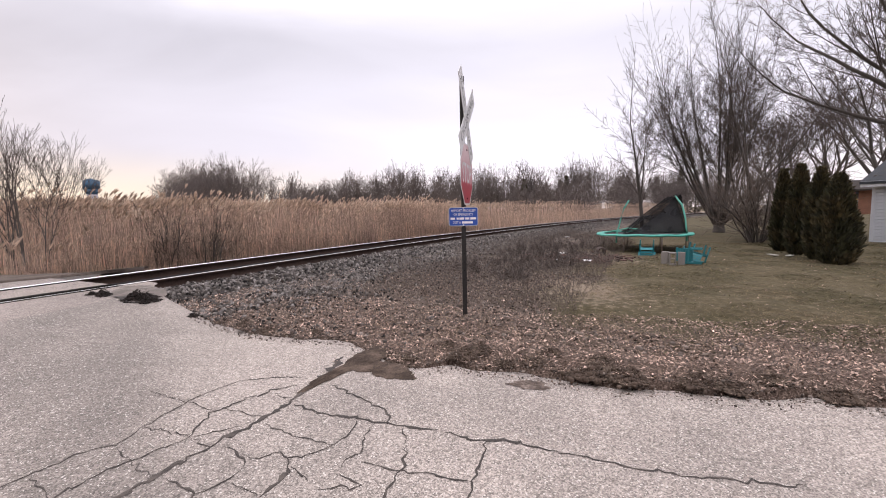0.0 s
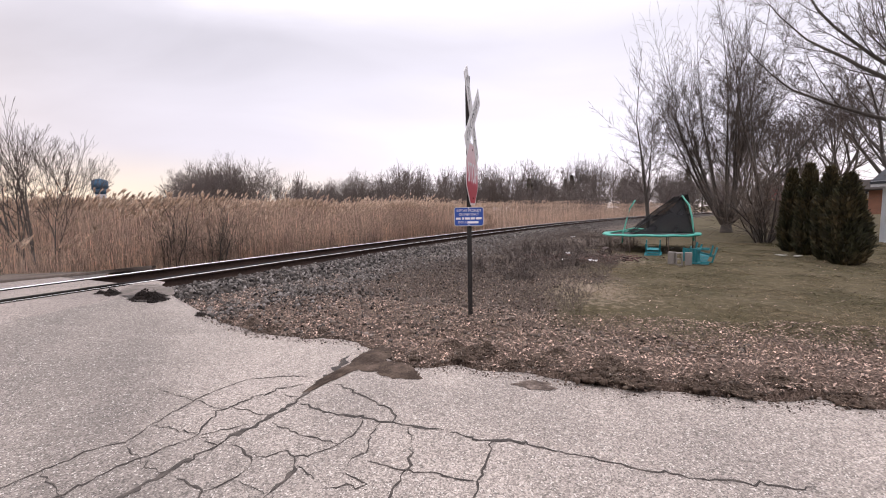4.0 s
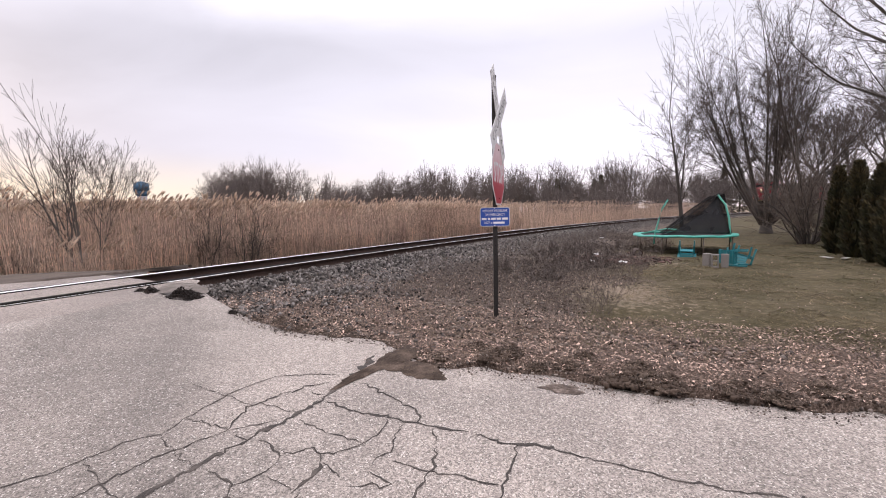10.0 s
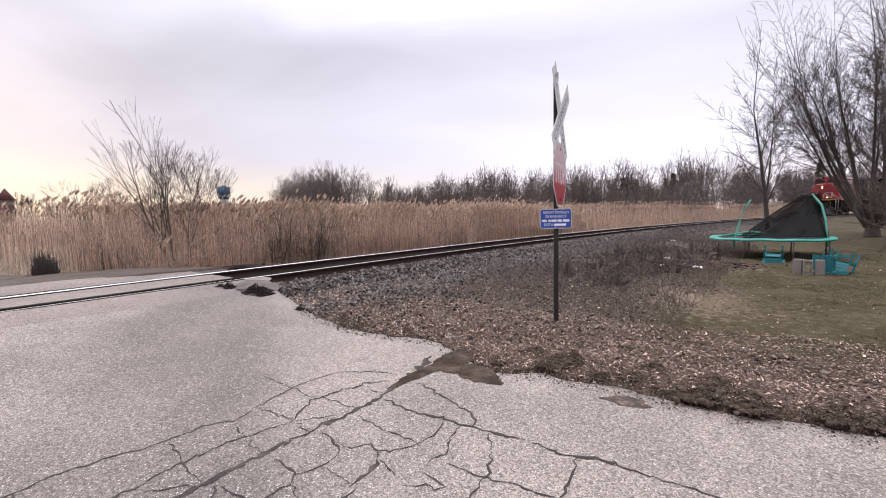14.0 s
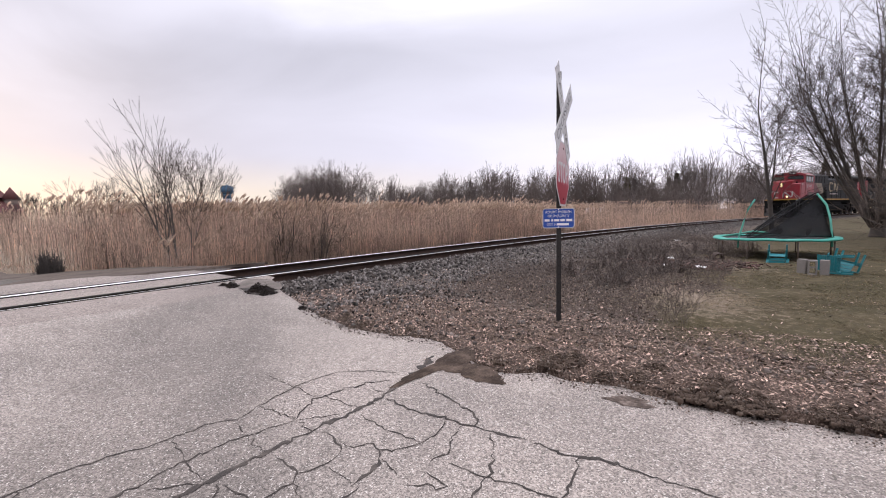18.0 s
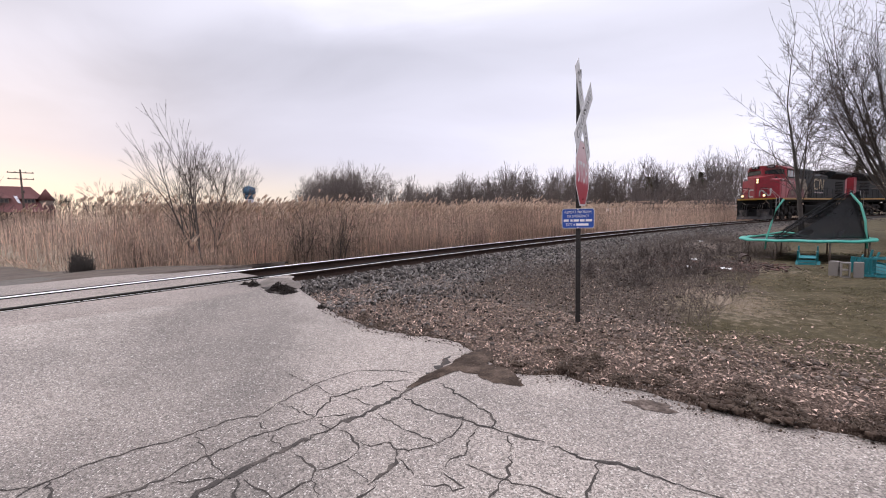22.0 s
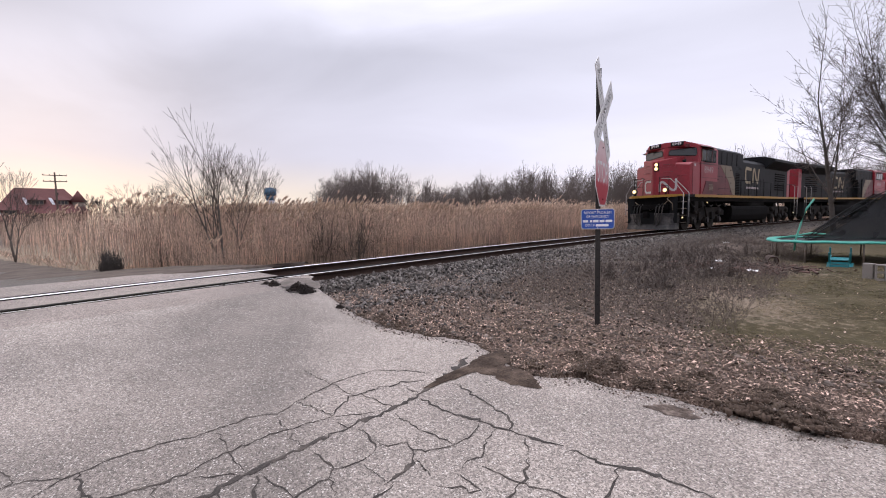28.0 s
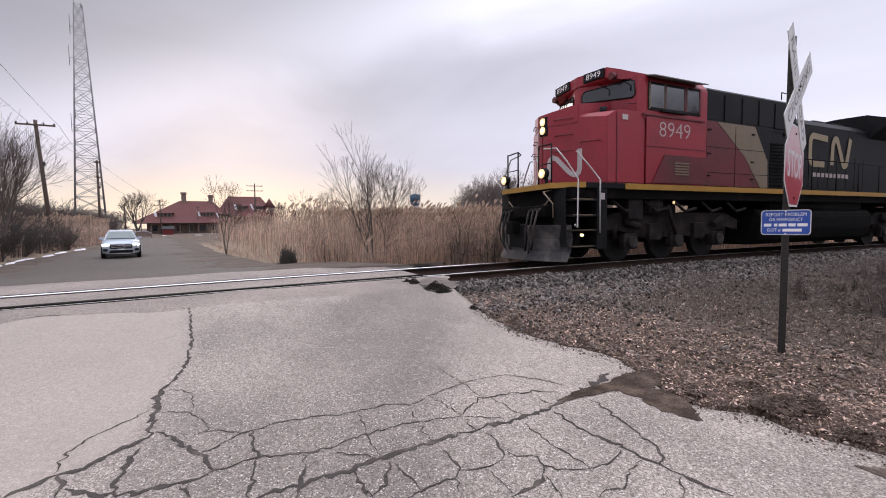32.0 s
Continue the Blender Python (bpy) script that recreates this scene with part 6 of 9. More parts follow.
def branching(rng, base, spec):
    """Sticks of a bare tree: a list for each level of (p0, p1, r0, r1)."""
    out = [[] for _ in spec]

    def grow(p, d, length, r, lv):
        sp = spec[lv]
        n = sp["segs"]
        step = length / n
        r_end = r * sp["taper"]
        for k in range(n):
            a, b = r + (r_end - r) * k / n, r + (r_end - r) * (k + 1) / n
            d = Vector((d.x + rng.gauss(0, sp["bend"]), d.y + rng.gauss(0, sp["bend"]), d.z + rng.gauss(0, sp["bend"]) + sp["rise"])).normalized()
            q = p + d * step
            out[lv].append((p, q, a, b))
            if lv + 1 < len(spec):
                nx = spec[lv + 1]
                if (k + 1) / n > sp["from"]:
                    cnt = sp["kids"]
                    cnt = int(cnt) + (rng.random() < cnt - int(cnt))
                    for _ in range(cnt):
                        ang = radians(rng.uniform(*nx["angle"]))
                        ref = Vector((rng.gauss(0, 1), rng.gauss(0, 1), rng.gauss(0, 1)))
                        side = (ref - d * ref.dot(d)).normalized()
                        nd = d * math.cos(ang) + side * math.sin(ang)
                        nd.z += nx.get("lift", 0.0)
                        f = 1.0 - 0.55 * (k / n)
                        grow(p.lerp(q, rng.random()), nd.normalized(), length * rng.uniform(*nx["len"]) * f, max(b * rng.uniform(*nx.get("thin", (0.36, 0.58))), 0.003), lv + 1)
            p = q
        if lv + 1 < len(spec):
            grow(p, (d + Vector((rng.gauss(0, 0.1), rng.gauss(0, 0.1), 0.05))).normalized(), length * 0.5, r_end, lv + 1)

    for (p, d, length, r) in base:
        grow(Vector(p), Vector(d).normalized(), length, r, 0)
    return out


def forked(rng, base, q=0.80, depth=8, angle=(13, 30), rise=0.05, bend=0.05, side=0.35, keep=0.74, spread=1.0, bole=1.0):
    """Sticks of a tree that forks again and again: base is (foot, direction, height, radius)."""
    foot, d0, height, r0 = base
    out = [[] for _ in range(depth + 1)]
    first = height * (1 - q) / (1 - q ** depth)

    def grow(p, d, length, r, lv):
        n = 3 if lv < 3 else 2
        re = r * 0.86
        for k in range(n):
            d = Vector((d.x + rng.gauss(0, bend), d.y + rng.gauss(0, bend), d.z + rng.gauss(0, bend * 0.6) + rise)).normalized()
            e = p + d * (length / n)
            out[lv].append((p, e, r + (re - r) * k / n, r + (re - r) * (k + 1) / n))
            if 1 <= lv < depth - 1 and rng.random() < side:
                start(e, d, length * rng.uniform(0.45, 0.8), re * 0.45, min(depth, lv + rng.choice((2, 3))), (28, 52))
            p = e
        if lv < depth:
            kids = 2 if rng.random() < 0.82 else 3
            ref = Vector((rng.gauss(0, 1), rng.gauss(0, 1), rng.gauss(0, 0.5)))
            sd = (ref - d * ref.dot(d)).normalized()
            for c in range(kids):
                ang = radians(rng.uniform(*angle)) * spread * (0.6 if c == 0 else 1.1)
                w = sd if c == 0 else -sd if c == 1 else sd.cross(d)
                grow(p, (d * math.cos(ang) + w * math.sin(ang)).normalized(), length * q * rng.uniform(0.8, 1.18), re * (keep + 0.08 if c == 0 else keep * rng.uniform(0.75, 1.0)), lv + 1)

    def start(p, d, length, r, lv, ang):
        a = radians(rng.uniform(*ang))
        ref = Vector((rng.gauss(0, 1), rng.gauss(0, 1), rng.gauss(0, 0.4)))
        sd = (ref - d * ref.dot(d)).normalized()
        grow(p, (d * math.cos(a) + sd * math.sin(a)).normalized(), length, r, lv)

    grow(Vector(foot), Vector(d0).normalized(), first * bole, r0, 0)
    # the crown's top stands at the given height
    o = Vector(foot)
    k = height / max(e.z - o.z for row in out for p, e, a, b in row)
    return [[(o + (p - o) * k, o + (e - o) * k, a, b) for p, e, a, b in row] for row in out]


def sticks_mesh(name, rows, sides, mat, rmin=0.0):
    a = np.array([(*r[0], *r[1], max(r[2], rmin), max(r[3], rmin)) for r in rows])
    v, f = tubes(a[:, :3], a[:, 3:6], a[:, 6], a[:, 7], sides)
    return mesh_from(name, v, f, (mat,), True)


def trunk_mesh(rows, mat):
    """One unbroken tapered stem through the rows' points."""
    bm = bmesh.new()
    rod(bm, [rows[0][0]] + [r[1] for r in rows], [rows[0][2]] + [r[3] for r in rows], 8)
    me = bpy.data.meshes.new("stem")
    bm.to_mesh(me)
    bm.free()
    me.materials.append(mat)
    return me


def lvl(segs, bend, rise, taper, frm, kids, angle=(25, 50), ln=(0.4, 0.7), lift=0.0):
    return {"segs": segs, "bend": bend, "rise": rise, "taper": taper, "from": frm, "kids": kids, "angle": angle, "len": ln, "lift": lift}


def tree(name, label, x, y, base, spec, seed, rmin=0.006, split=2, bark=None, twig=None, group=""):
    rng = random.Random(seed)
    R = thing(name, label, "tree", pose(x, y, on_land(x, y, -0.06)), group)
    for k, b in enumerate(base):
        rows = forked(rng, b, **spec) if isinstance(spec, dict) else branching(rng, [b], spec)
        stem = part("trunk" if k == 0 else "stem", trunk_mesh(rows[0], bark or M_BARK), None, R)
        if split > 1:
            tagged(part("limb", sticks_mesh("limb", sum(rows[1:split], []), 5, bark or M_BARK, rmin), None, stem), kind="stuff")
        tagged(part("crown", sticks_mesh("crown", sum(rows[split:], []), 3, twig or M_TWIG, rmin), None, stem, "bare twigs"), kind="stuff")
    return R


def polar(d, az):
    return -d * math.sin(radians(az)), d * math.cos(radians(az))


MAPLE = [lvl(7, 0.05, 0.03, 0.35, 0.25, 0.8), lvl(6, 0.08, 0.05, 0.3, 0.2, 1.0, (18, 38), (0.45, 0.75), 0.15), lvl(5, 0.11, 0.04, 0.4, 0.1, 1.1, (22, 45), (0.38, 0.6), 0.1),
         lvl(3, 0.14, 0.02, 0.5, 0.0, 1.2, (22, 48), (0.4, 0.65)), lvl(2, 0.16, 0.02, 0.6, 1.0, 0, (25, 50), (0.45, 0.7))]
# big many-stemmed tree in the yard
x, y = polar(25.5, -33.4)
rg = random.Random(5)
base = []
for k in range(20):
    a = 2 * math.pi * (k * 0.382 + rg.uniform(-0.06, 0.06))
    lean = (0.10, 0.56, 0.30, 0.80, 0.44)[k % 5] * rg.uniform(0.85, 1.15)
    base.append(((0.20 * math.cos(a), 0.20 * math.sin(a), 0.5), (lean * math.cos(a), lean * math.sin(a), 1), rg.uniform(6.6, 7.4) * (1.0, 0.88, 0.96, 0.78, 0.92)[k % 5], rg.uniform(0.05, 0.085)))
base.insert(0, ((0, 0, 0), (0.02, 0, 1), 1.6, 0.30))
STEMS = [lvl(10, 0.026, 0.028, 0.22, 0.32, 1.45), lvl(7, 0.045, 0.024, 0.28, 0.10, 1.4, (24, 48), (0.34, 0.55), 0.0), lvl(4, 0.08, 0.03, 0.4, 0.0, 1.4, (24, 50), (0.32, 0.54), 0.0), lvl(3, 0.12, 0.02, 0.6, 1, 0, (24, 50), (0.40, 0.62))]
STEMS[1]["thin"] = (0.34, 0.52)
tree("maple_tree", "large bare many-stemmed maple tree on the lawn", x, y, base, STEMS, 11, 0.0050, split=2)
x, y = polar(22.0, -36.2)
tree("maple_tree", "bare maple tree with a curved leaning stem", x, y, [((0, 0, 0), (0.03, 0.0, 1), 2.3, 0.12), ((0.03, 0, 2.0), (-0.22, 0.05, 1), 5.0, 0.07), ((0.06, 0, 1.9), (0.5, -0.25, 0.85), 4.6, 0.055), ((0.0, 0.1, 2.0), (0.15, 0.3, 1), 4.4, 0.055)],
     STEMS, 23, 0.0050, split=2)
# slender tree by the ballast
x, y = polar(22.5, -25.5)
SLIM = [lvl(14, 0.012, 0.006, 0.20, 0.27, 1.25), lvl(6, 0.03, 0.030, 0.35, 0.15, 1.5, (30, 48), (0.36, 0.58), 0.0), lvl(4, 0.06, 0.03, 0.5, 0.0, 1.5, (26, 50), (0.32, 0.5), 0.0), lvl(3, 0.1, 0.02, 0.6, 1, 0, (22, 46), (0.4, 0.6))]
SLIM[1]["thin"] = (0.26, 0.40)
tree("young_tree", "slender bare young tree beside the railway ballast", x, y, [((0, 0, 0), (-0.035, 0, 1), 5.5, 0.11), ((-0.15, 0, 1.7), (0.09, 0.0, 1), 3.6, 0.045)], SLIM, 35, 0.0050, twig=M_TWIG)
# tree that hangs over the house
x, y = polar(20.0, -49.2)
tree("oak_tree", "old bare shade tree with spreading limbs by the house", x, y,
     [((0, 0, 0), (-0.03, 0, 1), 7.0, 0.30), ((0, 0, 3.6), (-0.6, -0.2, 0.75), 4.6, 0.10), ((0, 0, 3.4), (-0.7, 0.5, 0.30), 4.2, 0.085), ((0, 0, 4.6), (-0.5, -0.3, 0.9), 4.6, 0.10), ((0, 0, 4.2), (-0.6, 0.6, 0.6), 4.6, 0.09), ((0, 0, 4.4), (-0.7, 0.2, 0.55), 4.6, 0.08)], MAPLE, 47, 0.004)
# more trees behind the yard
for k, (d, az, h) in enumerate(((30, -46.5, 13.5), (44, -38.5, 9.5), (48, -42.5, 12.0), (40, -46.5, 11.5), (58, -35.0, 11.0), (64, -40.0, 13), (52, -49, 13.0))):
    x, y = polar(d, az)
    tree("yard_tree", "bare tree standing behind the yards", x, y, [((0, 0, 0), (0, 0, 1), h, 0.20), ((0, 0, 1.5), (0.3, 0.1, 1), h * 0.8, 0.10), ((0, 0, 1.8), (-0.35, 0.1, 1), h * 0.75, 0.10)],
         {"q": 0.79, "depth": 7, "angle": (14, 32), "rise": 0.03, "bend": 0.05, "side": 0.3}, 60 + k, 0.010, split=3, group="trees behind the yards")
# left group in the reeds
YOUNG = {"q": 0.82, "depth": 7, "angle": (9, 23), "rise": 0.035, "bend": 0.04, "side": 0.30, "bole": 1.9}
SAPL = {"q": 0.84, "depth": 7, "angle": (8, 20), "rise": 0.03, "bend": 0.045, "side": 0.36, "bole": 3.4}
for k, (d, az, base, lab) in enumerate((
        (14.9, 45.4, [((0.0, 0, 0), (-0.16, 0.0, 1), 4.8, 0.05), ((0.10, 0, 0), (-0.01, 0.0, 1), 5.2, 0.045), ((0.45, 0.1, 0), (0.04, 0.0, 1), 3.7, 0.026)], "bare young trees with leaning stems in the reeds"),
        (24.0, 43.2, [((0, 0, 0), (-0.34, 0.0, 1), 5.2, 0.05), ((0.1, 0, 0), (0.10, 0.0, 1), 5.7, 0.05), ((0.1, 0, 0.3), (0.50, 0.0, 1), 4.9, 0.04)], "spreading bare tree in the reeds"),
        (30.0, 50.3, [((0, 0, 0), (-0.1, 0.0, 1), 4.6, 0.07), ((0, 0, 0), (0.15, 0.0, 1), 4.2, 0.06)], "small bare tree among the reeds"),
        (26.0, 53.4, [((0, 0, 0), (0.15, 0.0, 1), 3.9, 0.045)], "thin bare sapling among the reeds"),
        (30.0, 63.2, [((0, 0, 0), (-0.06, 0.0, 1), 5.0, 0.05), ((0, 0, 0), (0.15, 0.0, 1), 3.6, 0.035)], "bare sapling at the corner of the road"),
        (80.0, 57.0, [((0, 0, 0), (-0.25, 0.0, 1), 6.4, 0.12), ((0, 0, 0), (0.25, 0, 1), 6.2, 0.12)], "round bare tree behind the reeds"),
        (82.0, 54.5, [((0, 0, 0), (-0.25, 0.0, 1), 5.6, 0.12), ((0, 0, 0), (0.3, 0, 1), 5.4, 0.12)], "round bare tree behind the reeds"),
        (130.0, 72.0, [((0, 0, 0), (-0.15, 0.0, 1), 11.5, 0.3), ((0, 0, 1), (0.35, 0, 1), 10.0, 0.2), ((0, 0, 1), (-0.4, 0, 1), 10.0, 0.2)], "broad bare tree beside the old depot"),
        (26.0, 84.5, [((0, 0, 0), (0.0, 0.0, 1), 8.5, 0.12), ((0, 0, 0), (0.25, 0.1, 1), 7.6, 0.1), ((0, 0, 0), (-0.25, 0.1, 1), 7.6, 0.1)], "bare tree by the roadside reeds"),
        (33.0, 82.4, [((0, 0, 0), (0.1, 0.0, 1), 7.6, 0.1), ((0, 0, 0), (-0.2, 0.1, 1), 7.6, 0.1)], "bare tree by the roadside reeds"))):
    x, y = polar(d, az)
    a = radians(az)
    turned = [(p, (v[0] * math.cos(a) - v[1] * math.sin(a), v[0] * math.sin(a) + v[1] * math.cos(a), v[2]), l, r) for p, v, l, r in base]
    tree("sapling" if d < 31 else "bare_tree", lab, x, y, turned, SAPL if d < 25 else YOUNG if az < 80 else dict(YOUNG, depth=8, side=0.5, bole=1.2), 80 + k, 0.0034 * max(1.0, d / 22), twig=M_TWIG, split=3, bark=M_PALEBARK if d < 40 else M_BARK)

# dense shrub beside the evergreens
def shrub(name, label, x, y, n, h, spread, seed, rmin=0.007, mat=None):
    rng = random.Random(seed)
    base = []
    for k in range(n):
        a, l = rng.uniform(0, 2 * math.pi), rng.uniform(0.2, spread)
        base.append(((0.35 * math.cos(a) * rng.random(), 0.35 * math.sin(a) * rng.random(), 0), (l * math.cos(a), l * math.sin(a), 1), h * rng.uniform(0.6, 1.0), rng.uniform(0.018, 0.035)))
    rows = branching(rng, base, [lvl(6, 0.10, 0.0, 0.4, 0.2, 1.5), lvl(4, 0.15, 0.02, 0.5, 0.0, 1.5, (25, 60), (0.35, 0.6)), lvl(3, 0.2, 0.0, 0.6, 1, 0, (25, 60), (0.4, 0.7))])
    R = thing(name, label, "shrub", pose(x, y, on_land(x, y, -0.04)))
    tagged(part("stem", sticks_mesh("stem", rows[0], 5, M_BARK), None, R), kind="stuff")
    part("crown", sticks_mesh("crown", rows[1] + rows[2], 3, mat or M_TWIG, rmin), None, R, "tangled bare twigs")
    return R


x, y = polar(19.0, -36.8)
shrub("lilac_shrub", "tall tangled bare shrub beside the evergreens", x, y, 30, 2.7, 1.15, 3, 0.005, M_TWIG2)
x, y = polar(20.5, -38.6)
shrub("lilac_shrub", "tall tangled bare shrub beside the evergreens", x, y, 24, 2.8, 0.9, 4, 0.005, M_TWIG2)
for k, (u, side, h) in enumerate(((46, 12, 4), (54, 10, 4.5), (62, 12, 5), (70, 9, 5), (78, 12, 6), (86, 9, 6), (95, 12, 7), (105, 9, 7), (115, 13, 7))):
    x, y, _ = track(u, side)
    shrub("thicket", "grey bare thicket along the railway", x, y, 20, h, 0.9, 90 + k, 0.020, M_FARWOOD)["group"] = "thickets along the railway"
for k, (d, az, h) in enumerate(((52, 83.5, 4.6), (56, 82.2, 4.2), (60, 81.0, 4.2), (64, 79.8, 3.8), (68, 78.6, 3.6), (72, 77.4, 3.2), (78, 76.2, 3.0), (84, 75.2, 2.8), (58, 84.6, 5.0), (90, 74.3, 2.4))):
    x, y = polar(d, az)
    shrub("thicket", "dark bare thicket behind the roadside reeds", x, y, 34, h, 1.1, 190 + k, 0.014)["group"] = "thickets behind the roadside reeds"
for k, (d, az, h) in enumerate(((33, 83.0, 2.4), (37, 81.2, 2.3), (41, 79.6, 2.2), (45, 78.0, 2.0), (30, 84.8, 2.5))):
    shrub("thicket", "dark bare thicket among the roadside reeds", *polar(d, az), 30, h, 0.8, 220 + k, 0.008, M_BARK)["group"] = "thickets behind the roadside reeds"
x, y = polar(15.8, 56.1)
shrub("dark_bush", "small dense dark bush at the road edge", x, y, 120, 0.50, 0.22, 9, 0.007, M_BARK).scale = (0.62, 0.62, 1.3)
for k, (s, d) in enumerate(((2.3, 4.5), (3.0, 4.9), (1.2, 4.8), (9.5, 5.2))):
    x, y, _ = track(s, d)
    shrub("scrub", "low bare scrub in front of the reeds", x, y, 13, 1.7, 0.30, 40 + k, 0.0032, M_TWIG2)["group"] = "scrub before the reeds"

for k, (d, az, hh) in enumerate(((18.5, 51.0, 0.9), (16.9, 49.0, 0.6))):
    shrub("scrub", "low reddish-brown scrub at the foot of the reeds", *polar(d, az), 16, hh, 0.3, 160 + k, 0.0035, M_TWIG2)["group"] = "scrub before the reeds"
for k, (bx, by) in enumerate(((3.4, 13.6), (4.1, 12.3), (2.7, 11.9), (3.3, 11.2), (2.0, 12.2), (1.6, 10.6), (2.3, 9.7), (3.0, 10.0), (0.8, 9.5), (1.4, 8.4), (2.5, 13.0), (3.9, 14.6), (4.8, 14.2))):
    shrub("brush", "low tangle of dead brush beside the ballast", bx, by, 16, 0.30, 2.6, 140 + k, 0.0035, M_TWIG)["group"] = "dead brush beside the ballast"


# evergreens
def thuja(x, y, h, w, seed):
    rng = np.random.default_rng(seed)
    n = 5200
    u = rng.random(n) ** 0.85
    z = 0.02 + u * h
    prof = np.interp(u, [0, 0.06, 0.25, 0.5, 0.75, 0.92, 1.0], [0.55, 0.86, 1.0, 0.92, 0.62, 0.27, 0.03]) * w / 2
    a = rng.random(n) * 2 * math.pi
    lump = 1 + 0.16 * np.sin(3 * a + seed) * np.sin(u * 7) + 0.12 * np.sin(7 * a + u * 11 + seed)
    r = prof * lump * (0.70 + 0.34 * rng.random(n))
    c = np.stack([r * np.cos(a), r * np.sin(a), z], 1)
    out = np.stack([np.cos(a), np.sin(a), 0.9 + 0.8 * rng.random(n)], 1) + rng.normal(0, 0.35, (n, 3))
    out /= np.linalg.norm(out, axis=1, keepdims=True)
    ln = (0.07 + 0.09 * rng.random(n)) * (h / 2.2)
    side = np.cross(out, rng.normal(0, 1, (n, 3)))
    side /= np.linalg.norm(side, axis=1, keepdims=True)
    wd = ln * 0.30
    nrm = np.cross(out, side) * (ln * 0.10)[:, None]
    V = np.stack([c - out * (ln * 0.3)[:, None], c + side * wd[:, None] + nrm, c + out * ln[:, None], c - side * wd[:, None] + nrm], 1).reshape(-1, 3)
    F = np.arange(n * 4).reshape(-1, 4)
    R = thing("arborvitae", "dark green columnar arborvitae on the lawn", "evergreen", pose(x, y, on_land(x, y, -0.03)), "row of evergreens")
    part("foliage", mesh_from("foliage", V, F, (M_THUJA,)), None, R, "dense dark green sprays")
    # inner dark body so that no light shows through
    bm = bmesh.new()
    rod(bm, [(0, 0, h * t) for t in (0.0, 0.06, 0.25, 0.5, 0.75, 0.9)], [w / 2 * q * 0.78 for q in (0.5, 0.86, 1.0, 0.92, 0.62, 0.25)], 14)
    part("inner_foliage", bm, M_THUJA, R)
    bm = bmesh.new()
    rod(bm, [(0, 0, -0.1), (0, 0, 0.3)], 0.06, 8)
    part("trunk", bm, M_BARK, R)


for k, (d, az, h, w) in enumerate(((16.0, -39.0, 2.32, 0.44), (14.9, -40.35, 2.36, 0.47), (13.9, -41.9, 2.20, 0.50), (12.9, -43.3, 1.98, 0.72))):
    x, y = polar(d, az)
    thuja(x, y, h, w, k + 1)


# reeds
def reed_mesh(px, py, h, seed, plume=True, thick=1.0):
    """Stalk, leaves and plume of many reeds at once, in three meshes' arrays."""
    rng = np.random.default_rng(seed)
    n = len(px)
    z0 = land(px, py) - 0.03
    lean = rng.normal(0, 0.055, (n, 2))
    p0 = np.stack([px, py, z0], 1)
    p1 = p0 + np.stack([lean[:, 0] * h * 0.4, lean[:, 1] * h * 0.4, h * 0.55], 1)
    p2 = p0 + np.stack([lean[:, 0] * h * 1.3, lean[:, 1] * h * 1.3, h], 1)
    r = 0.0055 * thick * (0.8 + 0.5 * rng.random(n))
    va, fa = tubes(np.concatenate([p0, p1]), np.concatenate([p1, p2]), np.concatenate([r, r * 0.8]), np.concatenate([r * 0.8, r * 0.45]), 3)
    # leaves: bent blades
    VL, FL = [], []
    m = 3
    for k in range(m):
        t = rng.uniform(0.05, 0.7, n)
        b = p0 + (p2 - p0) * t[:, None]
        a = rng.random(n) * 2 * math.pi
        ln = h * rng.uniform(0.13, 0.28, n)
        o = np.stack([np.cos(a), np.sin(a), np.zeros(n)], 1)
        s = np.stack([-np.sin(a), np.cos(a), np.zeros(n)], 1) * (0.006 * thick)
        up = np.array([0, 0, 1.0])
        q1 = b + o * (ln * 0.22)[:, None] + up * (ln * 0.60)[:, None]
        q2 = b + o * (ln * 0.55)[:, None] + up * (ln * rng.uniform(0.3, 1.0, n))[:, None]
        base = np.arange(n)[:, None] * 5 + k * n * 5
        VL.append(np.stack([b - s * 0.5, b + s * 0.5, q1 + s, q1 - s, q2], 1).reshape(-1, 3))
        FL.append(np.concatenate([np.concatenate([base, base + 1, base + 2, base + 3], 1), np.concatenate([base + 3, base + 2, base + 4, base + 4], 1)]))
    vl, fl = np.concatenate(VL), np.concatenate(FL)
    vp, fp = None, None
    if plume:
        VP = []
        has = rng.random(n) < np.where(h > np.quantile(h, 0.6), 0.62, 0.10)
        c = p2[has]
        hh = h[has]
        k = len(c)
        az = rng.normal(0.6, 0.8, k)
        droop = np.stack([np.cos(az), np.sin(az), np.zeros(k)], 1)
        for j in range(6):
            a = rng.random(k) * 2 * math.pi
            s = np.stack([np.cos(a), np.sin(a), np.zeros(k)], 1) * (0.027 * thick * (0.5 + 0.9 * rng.random(k)))[:, None]
            ln = (0.11 + 0.22 * rng.random(k))
            tip = c + droop * (ln * 0.55)[:, None] + np.array([0, 0, 1.0]) * (ln * (0.55 + 0.3 * rng.random(k)))[:, None] + rng.normal(0, 0.02, (k, 3))
            mid = (c + tip) / 2 + np.array([0, 0, 0.03])
            VP.append(np.stack([c, mid + s, tip, mid - s], 1))
        vp = np.concatenate(VP).reshape(-1, 3)
        fp = np.arange(len(vp)).reshape(-1, 4)
    return (va, fa), (vl, fl), (vp, fp)


